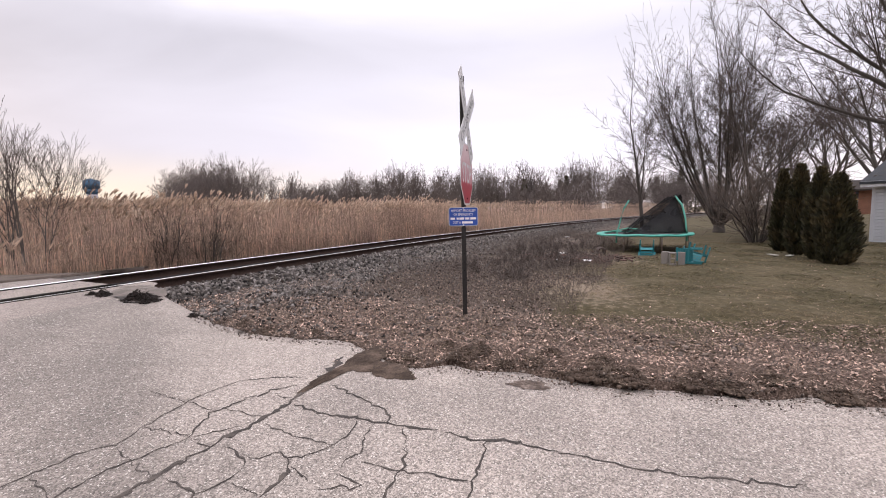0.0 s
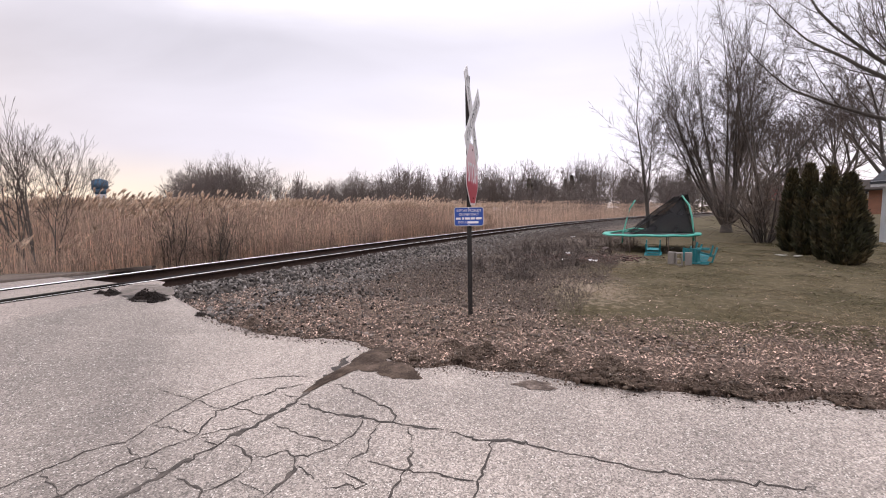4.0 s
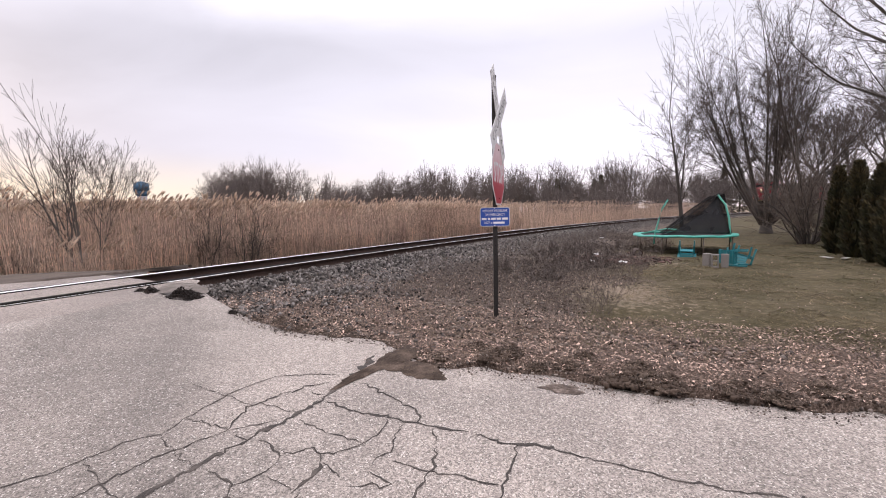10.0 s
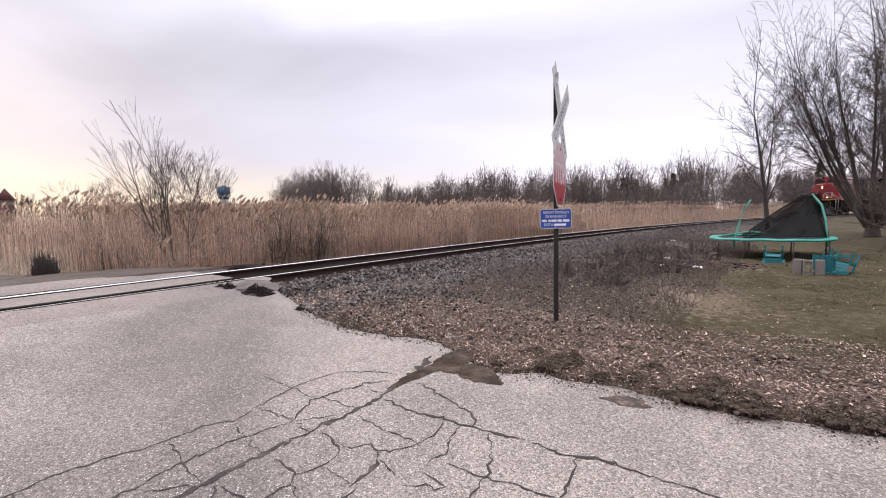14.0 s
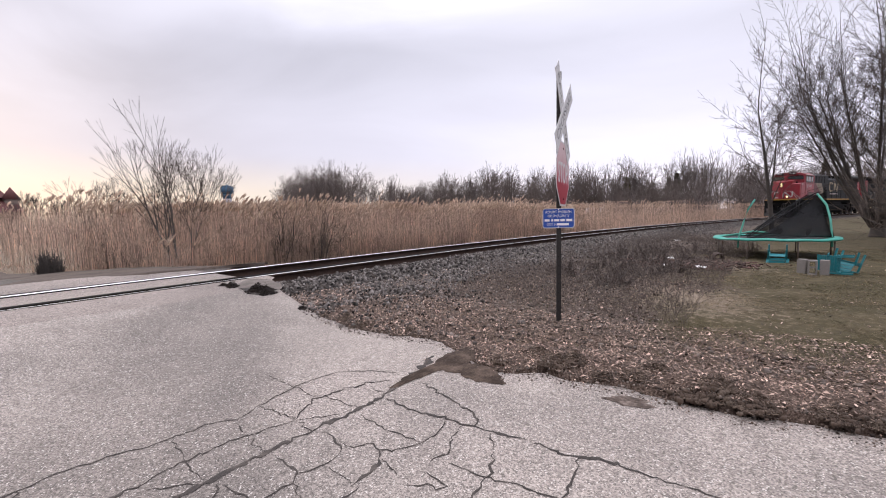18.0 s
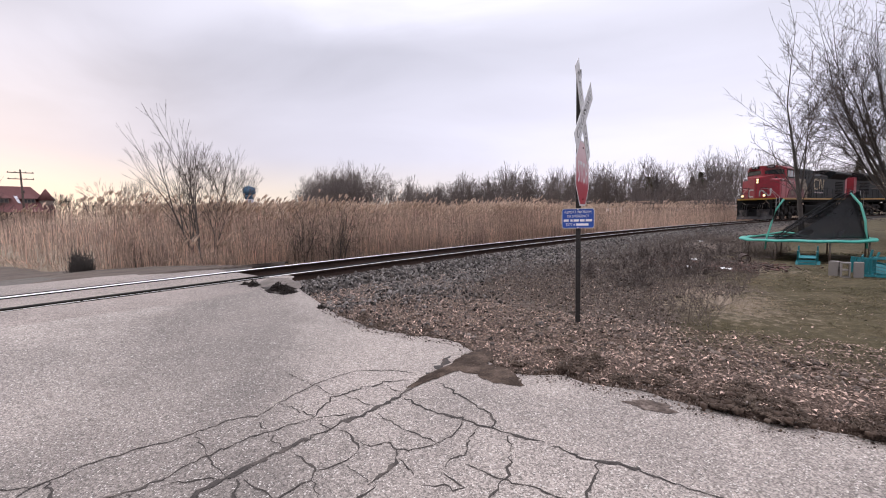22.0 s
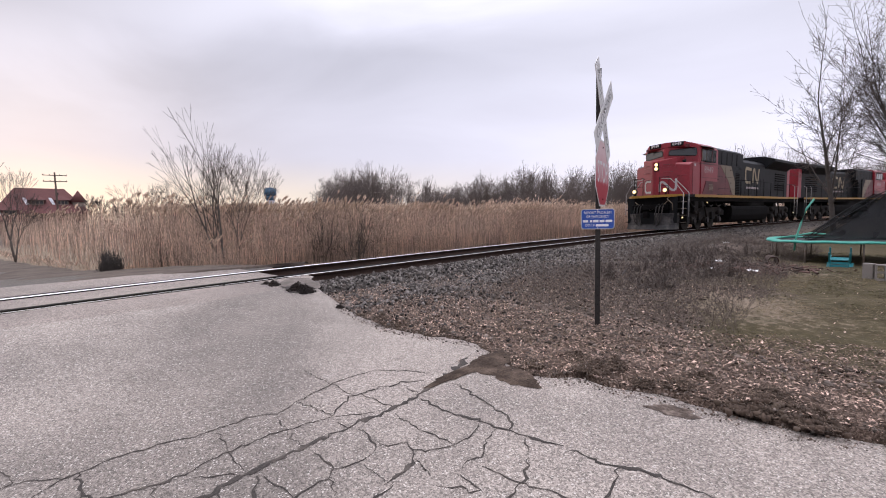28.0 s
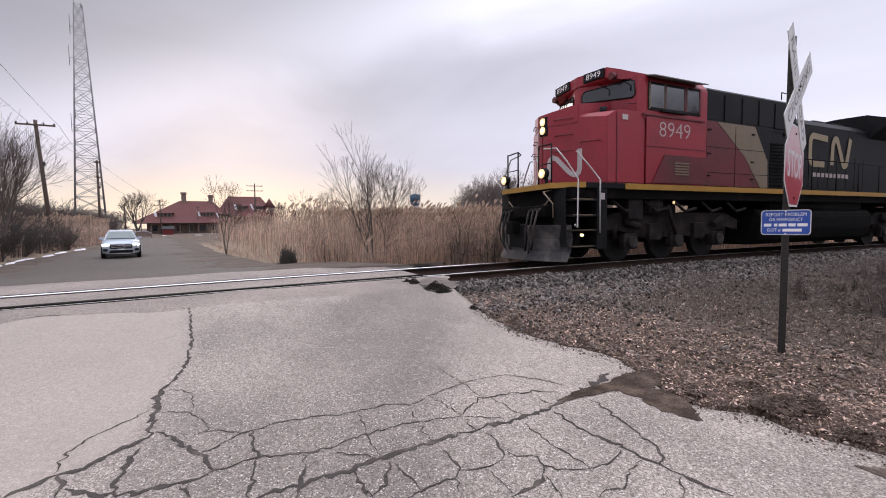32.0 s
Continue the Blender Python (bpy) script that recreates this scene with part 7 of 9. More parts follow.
def reed_bed(name, label, px, py, h, seed, thick=1.0):
    (va, fa), (vl, fl), (vp, fp) = reed_mesh(px, py, h, seed, True, thick)
    # triangles of the leaf tips are quads with a doubled corner: give them three corners
    quad = fl[:, 2] != fl[:, 3]
    R = tagged(new(name), label, "reeds", kind="stuff")
    part("stalks", mesh_from("stalks", va, fa, (M_STALK,), True), None, R)
    part("leaves", mesh_from("leaves", vl, fl[quad], (M_RLEAF,)), None, R)
    part("leaf_tips", mesh_from("leaf_tips", vl, fl[~quad][:, :3], (M_RLEAF,)), None, R)
    part("plumes", mesh_from("plumes", vp, fp, (M_PLUME,)), None, R)


def road_clear(x, y):
    hi = np.interp(-x, [-p[0] for p in FAR_R], [p[1] for p in FAR_R])
    return (x > -6.6) | (y > hi + 0.9 + 0.05 * np.maximum(0, -x - 20))


rng = np.random.default_rng(4)
# front edge of the bed along the railway
n = 30000
s = rng.uniform(-9, 85, n) 
s = np.where(rng.random(n) < 0.62, rng.uniform(-12, 26, n), s)
d = 4.3 + 6.5 * rng.random(n) ** 1.5 + 0.9 * np.sin(s * 0.55) * (s > 6)
P = np.array([track(a, b)[:2] for a, b in zip(s, d)])
ok = road_clear(P[:, 0], P[:, 1])
P = P[ok]
# low growth round the young trees
low = 1 - 0.45 * (1 - smooth(0.7, 1.6, np.abs(s[ok] + 2.1))) * (1 - smooth(5.2, 6.0, d[ok]))
h = low * (1.72 + 0.42 * vnoise(P[:, 0], P[:, 1], 2.2, 31) + 0.30 * rng.random(len(P))) * (0.80 + 0.20 * smooth(4.3, 6.0, d[ok])) * np.where(rng.random(len(P)) < 0.35, rng.uniform(0.55, 0.95, len(P)), 1.0) * np.where(rng.random(len(P)) < 0.07, rng.uniform(1.04, 1.22, len(P)), 1.0)
reed_bed("reed_bed", "tall dry tan-brown reeds with feathery plumes", P[:, 0], P[:, 1], h, 5)
# deeper parts, thinner on the ground
n = 19000
az = np.radians(rng.uniform(-27, 70, n))
dist = rng.uniform(13, 75, n) ** 1.0
P = np.stack([-dist * np.sin(az), dist * np.cos(az)], 1)
ss, dd = track_sd(P[:, 0], P[:, 1])
ok = (dd > 8) & road_clear(P[:, 0], P[:, 1])
P = P[ok]
h = 2.02 + 0.35 * vnoise(P[:, 0], P[:, 1], 4.0, 32) + 0.3 * rng.random(len(P)) + 0.004 * dist[ok]
reed_bed("reed_bed", "tall dry reeds deeper in the marsh", P[:, 0], P[:, 1], h, 6, 1.4)
# strip on the other side of the road
n = 4200
px = -rng.uniform(20, 70, n)
lo = np.interp(-px, [-p[0] for p in FAR_L], [p[1] for p in FAR_L])
py = lo - 1.2 - 9 * rng.random(n) ** 1.3
h = 1.85 + 0.75 * vnoise(px, py, 2.2, 33) + 0.45 * rng.random(n)
reed_bed("reed_bed", "dry reeds beside the far road", px, py, h, 7, 1.5)


# far woods
def far_woods():
    rng = random.Random(77)
    kinds = []
    for k in range(7):
        rng_k = random.Random(200 + k)
        rows = []
        for foot, way, hh, rr in (((0, 0, 0), (0.05, 0, 1), 1.0, 0.016), ((0.02, 0, 0), (0.2, 0.1, 1), 0.85, 0.011), ((-0.02, 0, 0), (-0.2, -0.1, 1), 0.8, 0.011)):
            rows += forked(rng_k, (foot, way, hh, rr), 0.78, 6, (14, 34), 0.03, 0.06, 0.35)
        rows = sum(rows, [])
        kinds.append(np.array([(*r[0], *r[1], r[2], r[3]) for r in rows]))
    A = []
    def put(d, az, h, wide=1.0):
        x, y = polar(d, az)
        k = kinds[rng.randrange(7)].copy()
        ca, sa = math.cos(rng.uniform(0, 6.28)), math.sin(rng.uniform(0, 6.28))
        q = math.hypot(ca, sa)
        ca, sa = ca / q, sa / q
        for o in (0, 3):
            X, Y = k[:, o].copy(), k[:, o + 1].copy()
            k[:, o], k[:, o + 1], k[:, o + 2] = x + (X * ca - Y * sa) * h * wide, y + (X * sa + Y * ca) * h * wide, k[:, o + 2] * h - 0.2
        k[:, 6:] = np.maximum(k[:, 6:] * h * 0.8, 0.00017 * d)
        A.append(k)
    # near clump
    for k in range(34):
        az = rng.uniform(18.0, 33.5)
        top = np.interp(az, [17.5, 20, 23, 26, 29, 31.5, 33.5], [3.6, 4.6, 6.0, 7.0, 6.4, 5.9, 3.6])
        d = rng.uniform(62, 85)
        put(d, az, (math.tan(radians(top)) * d + 1.6) * rng.uniform(0.78, 1.15), 0.9)
    # long tree line
    for k in range(140):
        az = rng.uniform(-34, 20)
        top = np.interp(az, [-34, -28, -20, -10, -2, 5.5, 10, 16, 20], [4.0, 3.6, 4.0, 4.2, 5.2, 6.0, 5.2, 4.6, 3.4])
        d = rng.uniform(95, 140)
        put(d, az, (math.tan(radians(top)) * d + 1.6) * rng.uniform(0.58, 1.06), 1.0)
    for az, top in ((-11.4, 6.8), (-12.3, 6.2), (-18.6, 7.2), (-17.6, 6.6), (-19.6, 6.2), (-7.0, 6.6), (5.4, 6.9), (-21.5, 6.3), (-4.8, 6.4), (-5.6, 6.7), (-10.6, 6.9), (-16.6, 7.4), (-20.4, 7.0)):
        put(118, az, math.tan(radians(top)) * 118 + 1.6, 0.8)
    for k in range(46):
        az = rng.uniform(-34, 33)
        top = np.interp(az, [-34, -20, -10, 0, 5.5, 10, 16, 18, 26, 31, 33], [4.6, 5.0, 5.4, 6.4, 7.0, 6.2, 5.4, 5.0, 7.4, 6.6, 4.4])
        d = rng.uniform(90, 120)
        put(d, az, (math.tan(radians(top)) * d + 1.6) * rng.uniform(0.9, 1.08), 0.55)
    # behind the far road
    for k in range(90):
        az = rng.uniform(73.8, 90)
        top = np.interp(az, [70, 74, 78, 84, 90], [1.6, 2.3, 2.6, 3.0, 3.2])
        d = rng.uniform(95, 130)
        put(d, az, (math.tan(radians(top)) * d + 1.6) * rng.uniform(0.7, 1.1), 1.3)
    a = np.concatenate(A)
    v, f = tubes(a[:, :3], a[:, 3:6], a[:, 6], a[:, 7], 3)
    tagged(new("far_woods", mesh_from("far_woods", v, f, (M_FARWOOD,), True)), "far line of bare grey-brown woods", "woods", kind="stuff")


far_woods()


def conifer(d, az, top, seed):
    rng = np.random.default_rng(seed)
    x, y = polar(d, az)
    h = math.tan(radians(top)) * d + 1.7
    n = 500
    u = rng.random(n) ** 0.8
    r = (1 - u) * h * 0.22 * (0.6 + 0.5 * rng.random(n)) + 0.1
    a = rng.random(n) * 6.283
    c = np.stack([r * np.cos(a), r * np.sin(a), u * h], 1)
    o = np.stack([np.cos(a), np.sin(a), -0.3 + 0 * a], 1) * 0.7
    sd = np.stack([-np.sin(a), np.cos(a), 0 * a], 1) * 0.28
    V = np.stack([c - o, c + sd + [0, 0, 0.15], c + o * 0.6, c - sd + [0, 0, 0.15]], 1).reshape(-1, 3)
    R = thing("spruce_tree", "dark spruce standing in the far woods", "tree", pose(x, y, on_land(x, y, -0.1)))
    part("crown", mesh_from("crown", V, np.arange(n * 4).reshape(-1, 4), (M_THUJA,)), None, R)
    bm = bmesh.new()
    rod(bm, [(0, 0, -0.2), (0, 0, h * 0.95)], [0.2, 0.03], 6)
    part("trunk", bm, M_BARK, R)


for k, (d, az, top) in enumerate(((110, -11.0, 4.1), (112, -16.4, 4.3), (108, -15.6, 3.8), (125, -29.5, 4.6), (120, -31.0, 4.2))):
    conifer(d, az, top, k)

# ---- buildings, poles and the car ----
M_SIDING = material("white_vinyl_siding", (0.66, 0.67, 0.70), 0.5, 0, 0.06, 20, 2, 0.05, (0.58, 0.58, 0.60), 0.62)
M_SHINGLE = material("grey_shingle", (0.045, 0.048, 0.055), 0.9, 0, 0.3, 30, 3, 0.5)
M_GAROOF = material('brown_shingle', (0.05, 0.042, 0.038), 0.95, 0, 0.3, 10, 2, 0.3, spec=0.1)
M_BRICKRED = material("brown_brick", (0.24, 0.115, 0.075), 0.9, 0, 0.25, 12, 2, 0.4)
M_REDROOF = material("red_tile_roof", (0.135, 0.056, 0.052), 0.85, 0, 0.22, 3, 0.5, 0.2, (0.11, 0.048, 0.046), 0.56, spec=0.3)
M_STONE = material("depot_stone", (0.20, 0.15, 0.125), 0.9, 0, 0.25, 4, 0.6, 0.3)
M_DARKWIN = material("dark_window", (0.03, 0.03, 0.033), 0.25, 0, 0.2, 3, 1, 0.0)
M_POLE = material("creosoted_pole", (0.085, 0.06, 0.048), 0.95, 0, 0.3, 8, 1, 0.3)
M_LATTICE = material("galvanised_lattice", (0.24, 0.23, 0.24), 0.6, 0.3, 0.2, 3, 0.5, 0.0)
M_WIRE = material("black_wire", (0.03, 0.03, 0.03), 0.7, 0, 0.1, 5, 1, 0.0)
M_TANK = material("blue_tank_paint", (0.035, 0.10, 0.17), 0.6, 0, 0.15, 1, 0.2, 0.0)
M_TANKLEG = material("pale_tank_column", (0.42, 0.40, 0.42), 0.7, 0, 0.15, 1, 0.2, 0.0)
M_SNOW = material("old_snow", (0.78, 0.78, 0.82), 0.7, 0, 0.12, 12, 2, 0.4)
M_CARPAINT = material("silver_white_paint", (0.44, 0.49, 0.55), 0.22, 0.25, 0.06, 8, 1, 0.0)
M_TYRE = material("tyre_rubber", (0.02, 0.02, 0.021), 0.9, 0, 0.2, 20, 3, 0.2)
M_CHROME = material("bright_trim", (0.6, 0.6, 0.62), 0.25, 0.9, 0.1, 8, 1, 0.0)
M_CARGLASS = material("car_glass", (0.10, 0.14, 0.14), 0.1, 0.0, 0.1, 3, 1, 0.0, spec=0.9)
M_CARLAMP = material("car_headlamp", (0.9, 0.9, 0.9), 0.2, emit=(1.0, 0.97, 0.9), emit_strength=6.0)


def frame_at(d, az, z=0.0, turn=0.0):
    """A pose seen square on from the crossing: x to the right, y away."""
    x, y = polar(d, az)
    return pose(x, y, z, 0, 0, az + turn)


def build_house():
    R = thing("house", "small white house with horizontal vinyl siding", "house", frame_at(21.0, -45.6, -0.10, -18))
    W, D, H = 9.0, 7.0, 2.28
    part("wall", boxes((0, W, 0.05, D, -0.3, H)), M_SIDING, R)
    part("foundation", boxes((0.02, W, 0.0, 0.2, -0.4, 0.16)), M_STONE, R)
    me = None
    for k in range(18):
        z = 0.16 + 0.117 * k
        if me is None:
            bm = bmesh.new()
            prism(bm, [(0.05, 0.022), (0.012, 0.022), (0.034, 0.117), (0.05, 0.117)], 0.06, W)
            o = part("siding_board", bm, M_SIDING, R, "", pose(0, 0, z))
            me = o.data
        else:
            part("siding_board", me, None, R, "", pose(0, 0, z))
    part("corner_trim", boxes((-0.02, 0.07, 0.015, 0.10, 0.1, H), bevel=0.004), M_SIDING, R)
    part("soffit", boxes((-0.2, W, -0.3, 0.2, H - 0.03, H)), M_SIDING, R)
    part("fascia", boxes((-0.22, W, -0.33, -0.29, H - 0.04, H + 0.16)), M_SIDING, R)
    bm = bmesh.new()
    prism(bm, [(-0.36, H + 0.14), (D / 2, H + 1.75), (D + 0.4, H + 0.14), (D + 0.4, H + 0.06), (D / 2, H + 1.66), (-0.36, H + 0.06)], -0.24, W)
    part("roof", bm, M_SHINGLE, R, "dark grey shingle roof")
    G = thing("garage", "brown brick garage with a low dark roof", "garage", frame_at(70, -44.75, 0.1))
    part("wall", boxes((-0.1, 9, 0, 6, -0.6, 3.1)), M_BRICKRED, G)
    bm = bmesh.new()
    prism(bm, [(-0.8, 3.1), (3, 4.3), (6.8, 3.1), (6.8, 2.92), (-0.8, 2.92)], -1.0, 9.5)
    part("roof", bm, M_GAROOF, G, "low dark brown roof")
    part("window", boxes((3.0, 4.2, -0.04, 0.0, 1.2, 2.2)), M_DARKWIN, G)


build_house()


def hip(bm, x0, x1, y0, y1, z0, rx0, rx1, ry, z1):
    v = [bm.verts.new(p) for p in ((x0, y0, z0), (x1, y0, z0), (x1, y1, z0), (x0, y1, z0), (rx0, ry, z1), (rx1, ry, z1))]
    for f in ((0, 1, 5, 4), (1, 2, 5), (2, 3, 4, 5), (3, 0, 4), (3, 2, 1, 0)):
        bm.faces.new([v[i] for i in f])
    bmesh.ops.recalc_face_normals(bm, faces=bm.faces)
    return bm


def build_depot():
    R = thing("old_depot", "old railway depot with a broad red hipped roof and chimneys", "station building", frame_at(150, 65.0, -0.25))
    part("wall", boxes((-16.5, 3.5, 2.5, 14, 0, 3.6)), M_STONE, R)
    part("roof", hip(bmesh.new(), -20.0, 7.4, -1.5, 17.5, 3.3, -8.2, 1.0, 8.0, 10.4), M_REDROOF, R, "broad red hipped roof")
    part("wing_wall", boxes((4.0, 17.0, 5, 16, 0, 6.0)), M_STONE, R)
    part("wing_roof", hip(bmesh.new(), 1.0, 20.5, 2.5, 18.5, 5.2, 5.8, 15.8, 10.5, 12.3), M_REDROOF, R, "tall red hipped roof")
    for x, z in ((-7.0, 9.0), (0.5, 9.2)):
        part("chimney", boxes((x - 0.65, x + 0.65, 7.2, 8.6, 6.5, z + 3.9 - (0.9 if x > 0 else 0)), (x - 0.8, x + 0.8, 7.05, 8.75, z + 3.5 - (0.9 if x > 0 else 0), z + 4.1 - (0.9 if x > 0 else 0))), M_STONE, R, "brick chimney")
    for x, y, z, w in ((-11.6, 1.6, 5.2, 3.4), (-0.4, 1.8, 5.4, 3.2), (4.4, 1.2, 4.9, 2.4), (9.8, 5.8, 7.7, 2.6), (14.8, 5.8, 7.7, 2.4)):
        dm = part("dormer", boxes((x - w / 2, x + w / 2, y - 0.6, y + 3, z - 0.4, z + 1.2)), M_STONE, R)
        part("dormer_roof", hip(bmesh.new(), x - w / 2 - 0.5, x + w / 2 + 0.5, y - 1.1, y + 3.5, z + 1.15, x - 0.4, x + 0.4, y + 1.2, z + 2.5), M_REDROOF, dm)
        for k in (-1, 0, 1):
            part("window", boxes((x + k * w * 0.3 - 0.28, x + k * w * 0.3 + 0.28, y - 0.66, y - 0.6, z + 0.1, z + 0.95)), M_DARKWIN, dm)
        foot, rise = (2.5, 5.2), (12.3 - 5.2) / 8.0
        if x < 6:
            foot, rise = (-1.5, 3.3), (10.4 - 3.3) / 9.5
        bm = bmesh.new()
        quad = [bm.verts.new((x + dx, y + dy, foot[1] + rise * (y + dy - foot[0]) + 0.10)) for dx, dy in ((-w / 2 - 0.9, -0.7), (-w / 2 - 0.3, -0.7), (-w / 2 - 0.8, 1.5), (-w / 2 - 1.5, 1.5))]
        bm.faces.new(quad)
        bmesh.ops.solidify(bm, geom=list(bm.faces), thickness=0.06)
        part("snow_patch", bm, M_SNOW, dm, "strip of old snow")
    part("turret", cyl(bmesh.new(), (18.2, 6.0, 4.5), 1.6, 9.0, "z", 8), M_STONE, R)
    part("turret_roof", cyl(bmesh.new(), (18.2, 6.0, 10.0), 2.0, 3.2, "z", 8, 0.05), M_REDROOF, R, "pointed red turret roof")
    for k in range(9):
        x = -17.5 + 2.4 * k
        part("porch_post", boxes((x - 0.12, x + 0.12, -0.9, -0.66, 0, 3.3)), M_STONE, R)
    for k in range(6):
        x = -14.5 + 3.1 * k
        part("window", boxes((x - 0.6, x + 0.6, 2.4, 2.5, 0.9, 2.6)), M_DARKWIN, R)
    for k in range(4):
        x = 5.6 + 2.9 * k
        part("window", boxes((x - 0.5, x + 0.5, 4.9, 5.0, 3.4, 5.2)), M_DARKWIN, R)
    S = thing("tool_shed", "small red shed beside the depot road", "shed", frame_at(128, 69.2, -0.25) @ Matrix.Scale(0.76, 4))
    part("wall", boxes((-1.5, 1.5, 0, 3, 0, 2.1)), material("barn_red", (0.17, 0.022, 0.022), 0.7), S)
    part("roof", prism(bmesh.new(), [(-0.3, 2.05), (1.5, 3.0), (3.3, 2.05)], -1.8, 1.8), M_SHINGLE, S)
    B = thing("name_board", "low arched entrance board with pale border beside the road", "sign", frame_at(92, 71.6, -0.2) @ Matrix.Scale(0.55, 4))
    part("panel", prism(bmesh.new(), [(-2.6, 0.5)] + [(2.5 * math.cos(radians(a)), 1.4 + 0.9 * math.sin(radians(a))) for a in range(180, -1, -15)][::-1][::-1] + [(2.6, 0.5)], 0.0, 0.2, "y"), M_STONE, B)
    bm = bmesh.new()
    rod(bm, [(2.5 * math.cos(radians(a)), -0.03, 1.4 + 0.9 * math.sin(radians(a))) for a in range(180, -1, -15)], 0.09, 6)
    part("border", bm, M_SIDING, B)
    for x in (-2.4, 2.4):
        part("post", boxes((x - 0.15, x + 0.15, -0.05, 0.25, -0.2, 1.5)), M_STONE, B)


build_depot()


def lattice_tower():
    R = thing("lattice_tower", "tall grey steel lattice radio tower", "radio tower", frame_at(120, 75.9, -0.2))
    H, b0, b1, n = 49.3, 2.75, 0.72, 17
    def half(z):
        return b0 + (b1 - b0) * z / H
    cs = ((-1, -1), (1, -1), (1, 1), (-1, 1))
    for sx, sy in cs:
        bm = bmesh.new()
        rod(bm, [(sx * b0, sy * b0, 0), (sx * b1, sy * b1, H)], [0.16, 0.09], 6)
        part("leg", bm, M_LATTICE, R)
    for k in range(n):
        z0, z1 = H * (1 - (1 - k / n) ** 1.0), H * (k + 1) / n
        for i in range(4):
            (ax, ay), (bx, by) = cs[i], cs[(i + 1) % 4]
            h0, h1 = half(z0), half(z1)
            for p, q, r in (((ax * h0, ay * h0, z0), (bx * h1, by * h1, z1), 0.055), ((bx * h0, by * h0, z0), (ax * h1, ay * h1, z1), 0.055), ((ax * h1, ay * h1, z1), (bx * h1, by * h1, z1), 0.05)):
                bm = bmesh.new()
                rod(bm, [p, q], r, 4, False)
                part("brace", bm, M_LATTICE, R)
    for z, dx in ((44.5, -1.5), (38, -1.9), (27, -1.5), (24, -2.2)):
        bm = bmesh.new()
        rod(bm, [(0, 0, z), (dx, -0.5, z)], 0.06, 5)
        rod(bm, [(dx, -0.5, z - 1.6), (dx, -0.5, z + 2.4)], 0.06, 5)
        part("antenna", bm, M_LATTICE, R)
    bm = bmesh.new()
    rod(bm, [(-0.6, 0, H), (-0.6, 0, H + 2.5)], 0.05, 5)
    rod(bm, [(0.5, 0, H - 0.3), (0.5, 0, H + 0.6)], 0.12, 6)
    part("beacon", bm, M_LATTICE, R)


lattice_tower()


def utility_pole(d, az, h, lean=0.0, arms=(0.35,), width=2.6):
    R = thing("utility_pole", "dark wooden utility pole with crossarms", "utility pole", frame_at(d, az, -0.25) @ pose(0, 0, 0, 0, lean, 0), "utility poles")
    bm = bmesh.new()
    rod(bm, [(0, 0, -0.3), (0, 0, h)], [0.17, 0.11], 8)
    part("pole", bm, M_POLE, R)
    for a in arms:
        ar = part("crossarm", boxes((-width / 2, width / 2, -0.16, -0.06, h - a - 0.06, h - a + 0.06)), M_POLE, R)
        for x in (-0.47, -0.2, 0.2, 0.47):
            part("insulator", cyl(bmesh.new(), (x * width, -0.11, h - a + 0.12), 0.05, 0.14, "z", 8), M_WIRE, ar)
    part("transformer_bracket", boxes((0.1, 0.25, -0.1, 0.1, h * 0.66, h * 0.69)), M_WIRE, R)
    return R


utility_pole(46, 78.8, 10.4, -3.2, (0.4,), 2.3)
utility_pole(75, 75.15, 11.2, 0.3, (0.3, 2.3), 0.7)
utility_pole(95, 59.95, 10.7, 0.0, (0.5, 1.5), 3.0)
utility_pole(135, 69.85, 9.4, 0.0, (0.4, 1.6), 2.6)
utility_pole(110, 73.05, 7.0, 0.0, (0.5,), 0.6)
utility_pole(150, 66.2, 8.5, 0.0, (0.5,), 0.6)
utility_pole(160, 50.2, 11.0, 0.0, (0.5,), 3.0)
utility_pole(260, 37.2, 11.5, 0.0, (0.4,), 4.5)


def wire(a, b, sag, r):
    bm = bmesh.new()
    a, b = Vector(a), Vector(b)
    rod(bm, [a.lerp(b, i / 12) - Vector((0, 0, sag * 4 * (i / 12) * (1 - i / 12))) for i in range(13)], r, 4, False)
    tagged(part("overhead_wire", bm, M_WIRE, None), "thin black overhead wire between the poles", "wire", "overhead wires")


p1, p2, p0 = (*polar(46, 78.9), 0), (*polar(75, 75.15), 0), (*polar(24, 92.0), 0)
for dx, z0, z1, z2 in ((-0.9, 13.0, 9.9, 10.9), (0.9, 13.2, 9.9, 8.9)):
    wire((p0[0], p0[1] + dx, z0), (p1[0], p1[1] + dx, z1), 0.25, 0.012)
    wire((p1[0], p1[1] + dx, z1), (p2[0], p2[1] + dx * 0.3, z2), 0.4, 0.014)
p3 = (*polar(110, 70.0), 0)
for z in (10.9, 8.7):
    wire((p2[0], p2[1], z), (p3[0], p3[1], z - 3.2), 0.5, 0.02)


def water_tower():
    R = thing("water_tower", "distant blue and white municipal water tower", "water tower", frame_at(300, 39.7, -1.0))
    part("column", cyl(bmesh.new(), (0, 0, 8), 2.4, 16, "z", 20), M_TANKLEG, R, "pale column")
    part("flare", cyl(bmesh.new(), (0, 0, 17.4), 2.4, 2.8, "z", 24, 3.7), M_TANK, R)
    part("tank", cyl(bmesh.new(), (0, 0, 21.1), 3.75, 4.6, "z", 28), M_TANK, R, "blue tank")
    part("roof", cyl(bmesh.new(), (0, 0, 23.9), 3.75, 1.0, "z", 28, 1.2), M_TANK, R)
    part("vent", cyl(bmesh.new(), (0, 0, 24.7), 0.6, 0.7, "z", 10), M_TANKLEG, R)


water_tower()


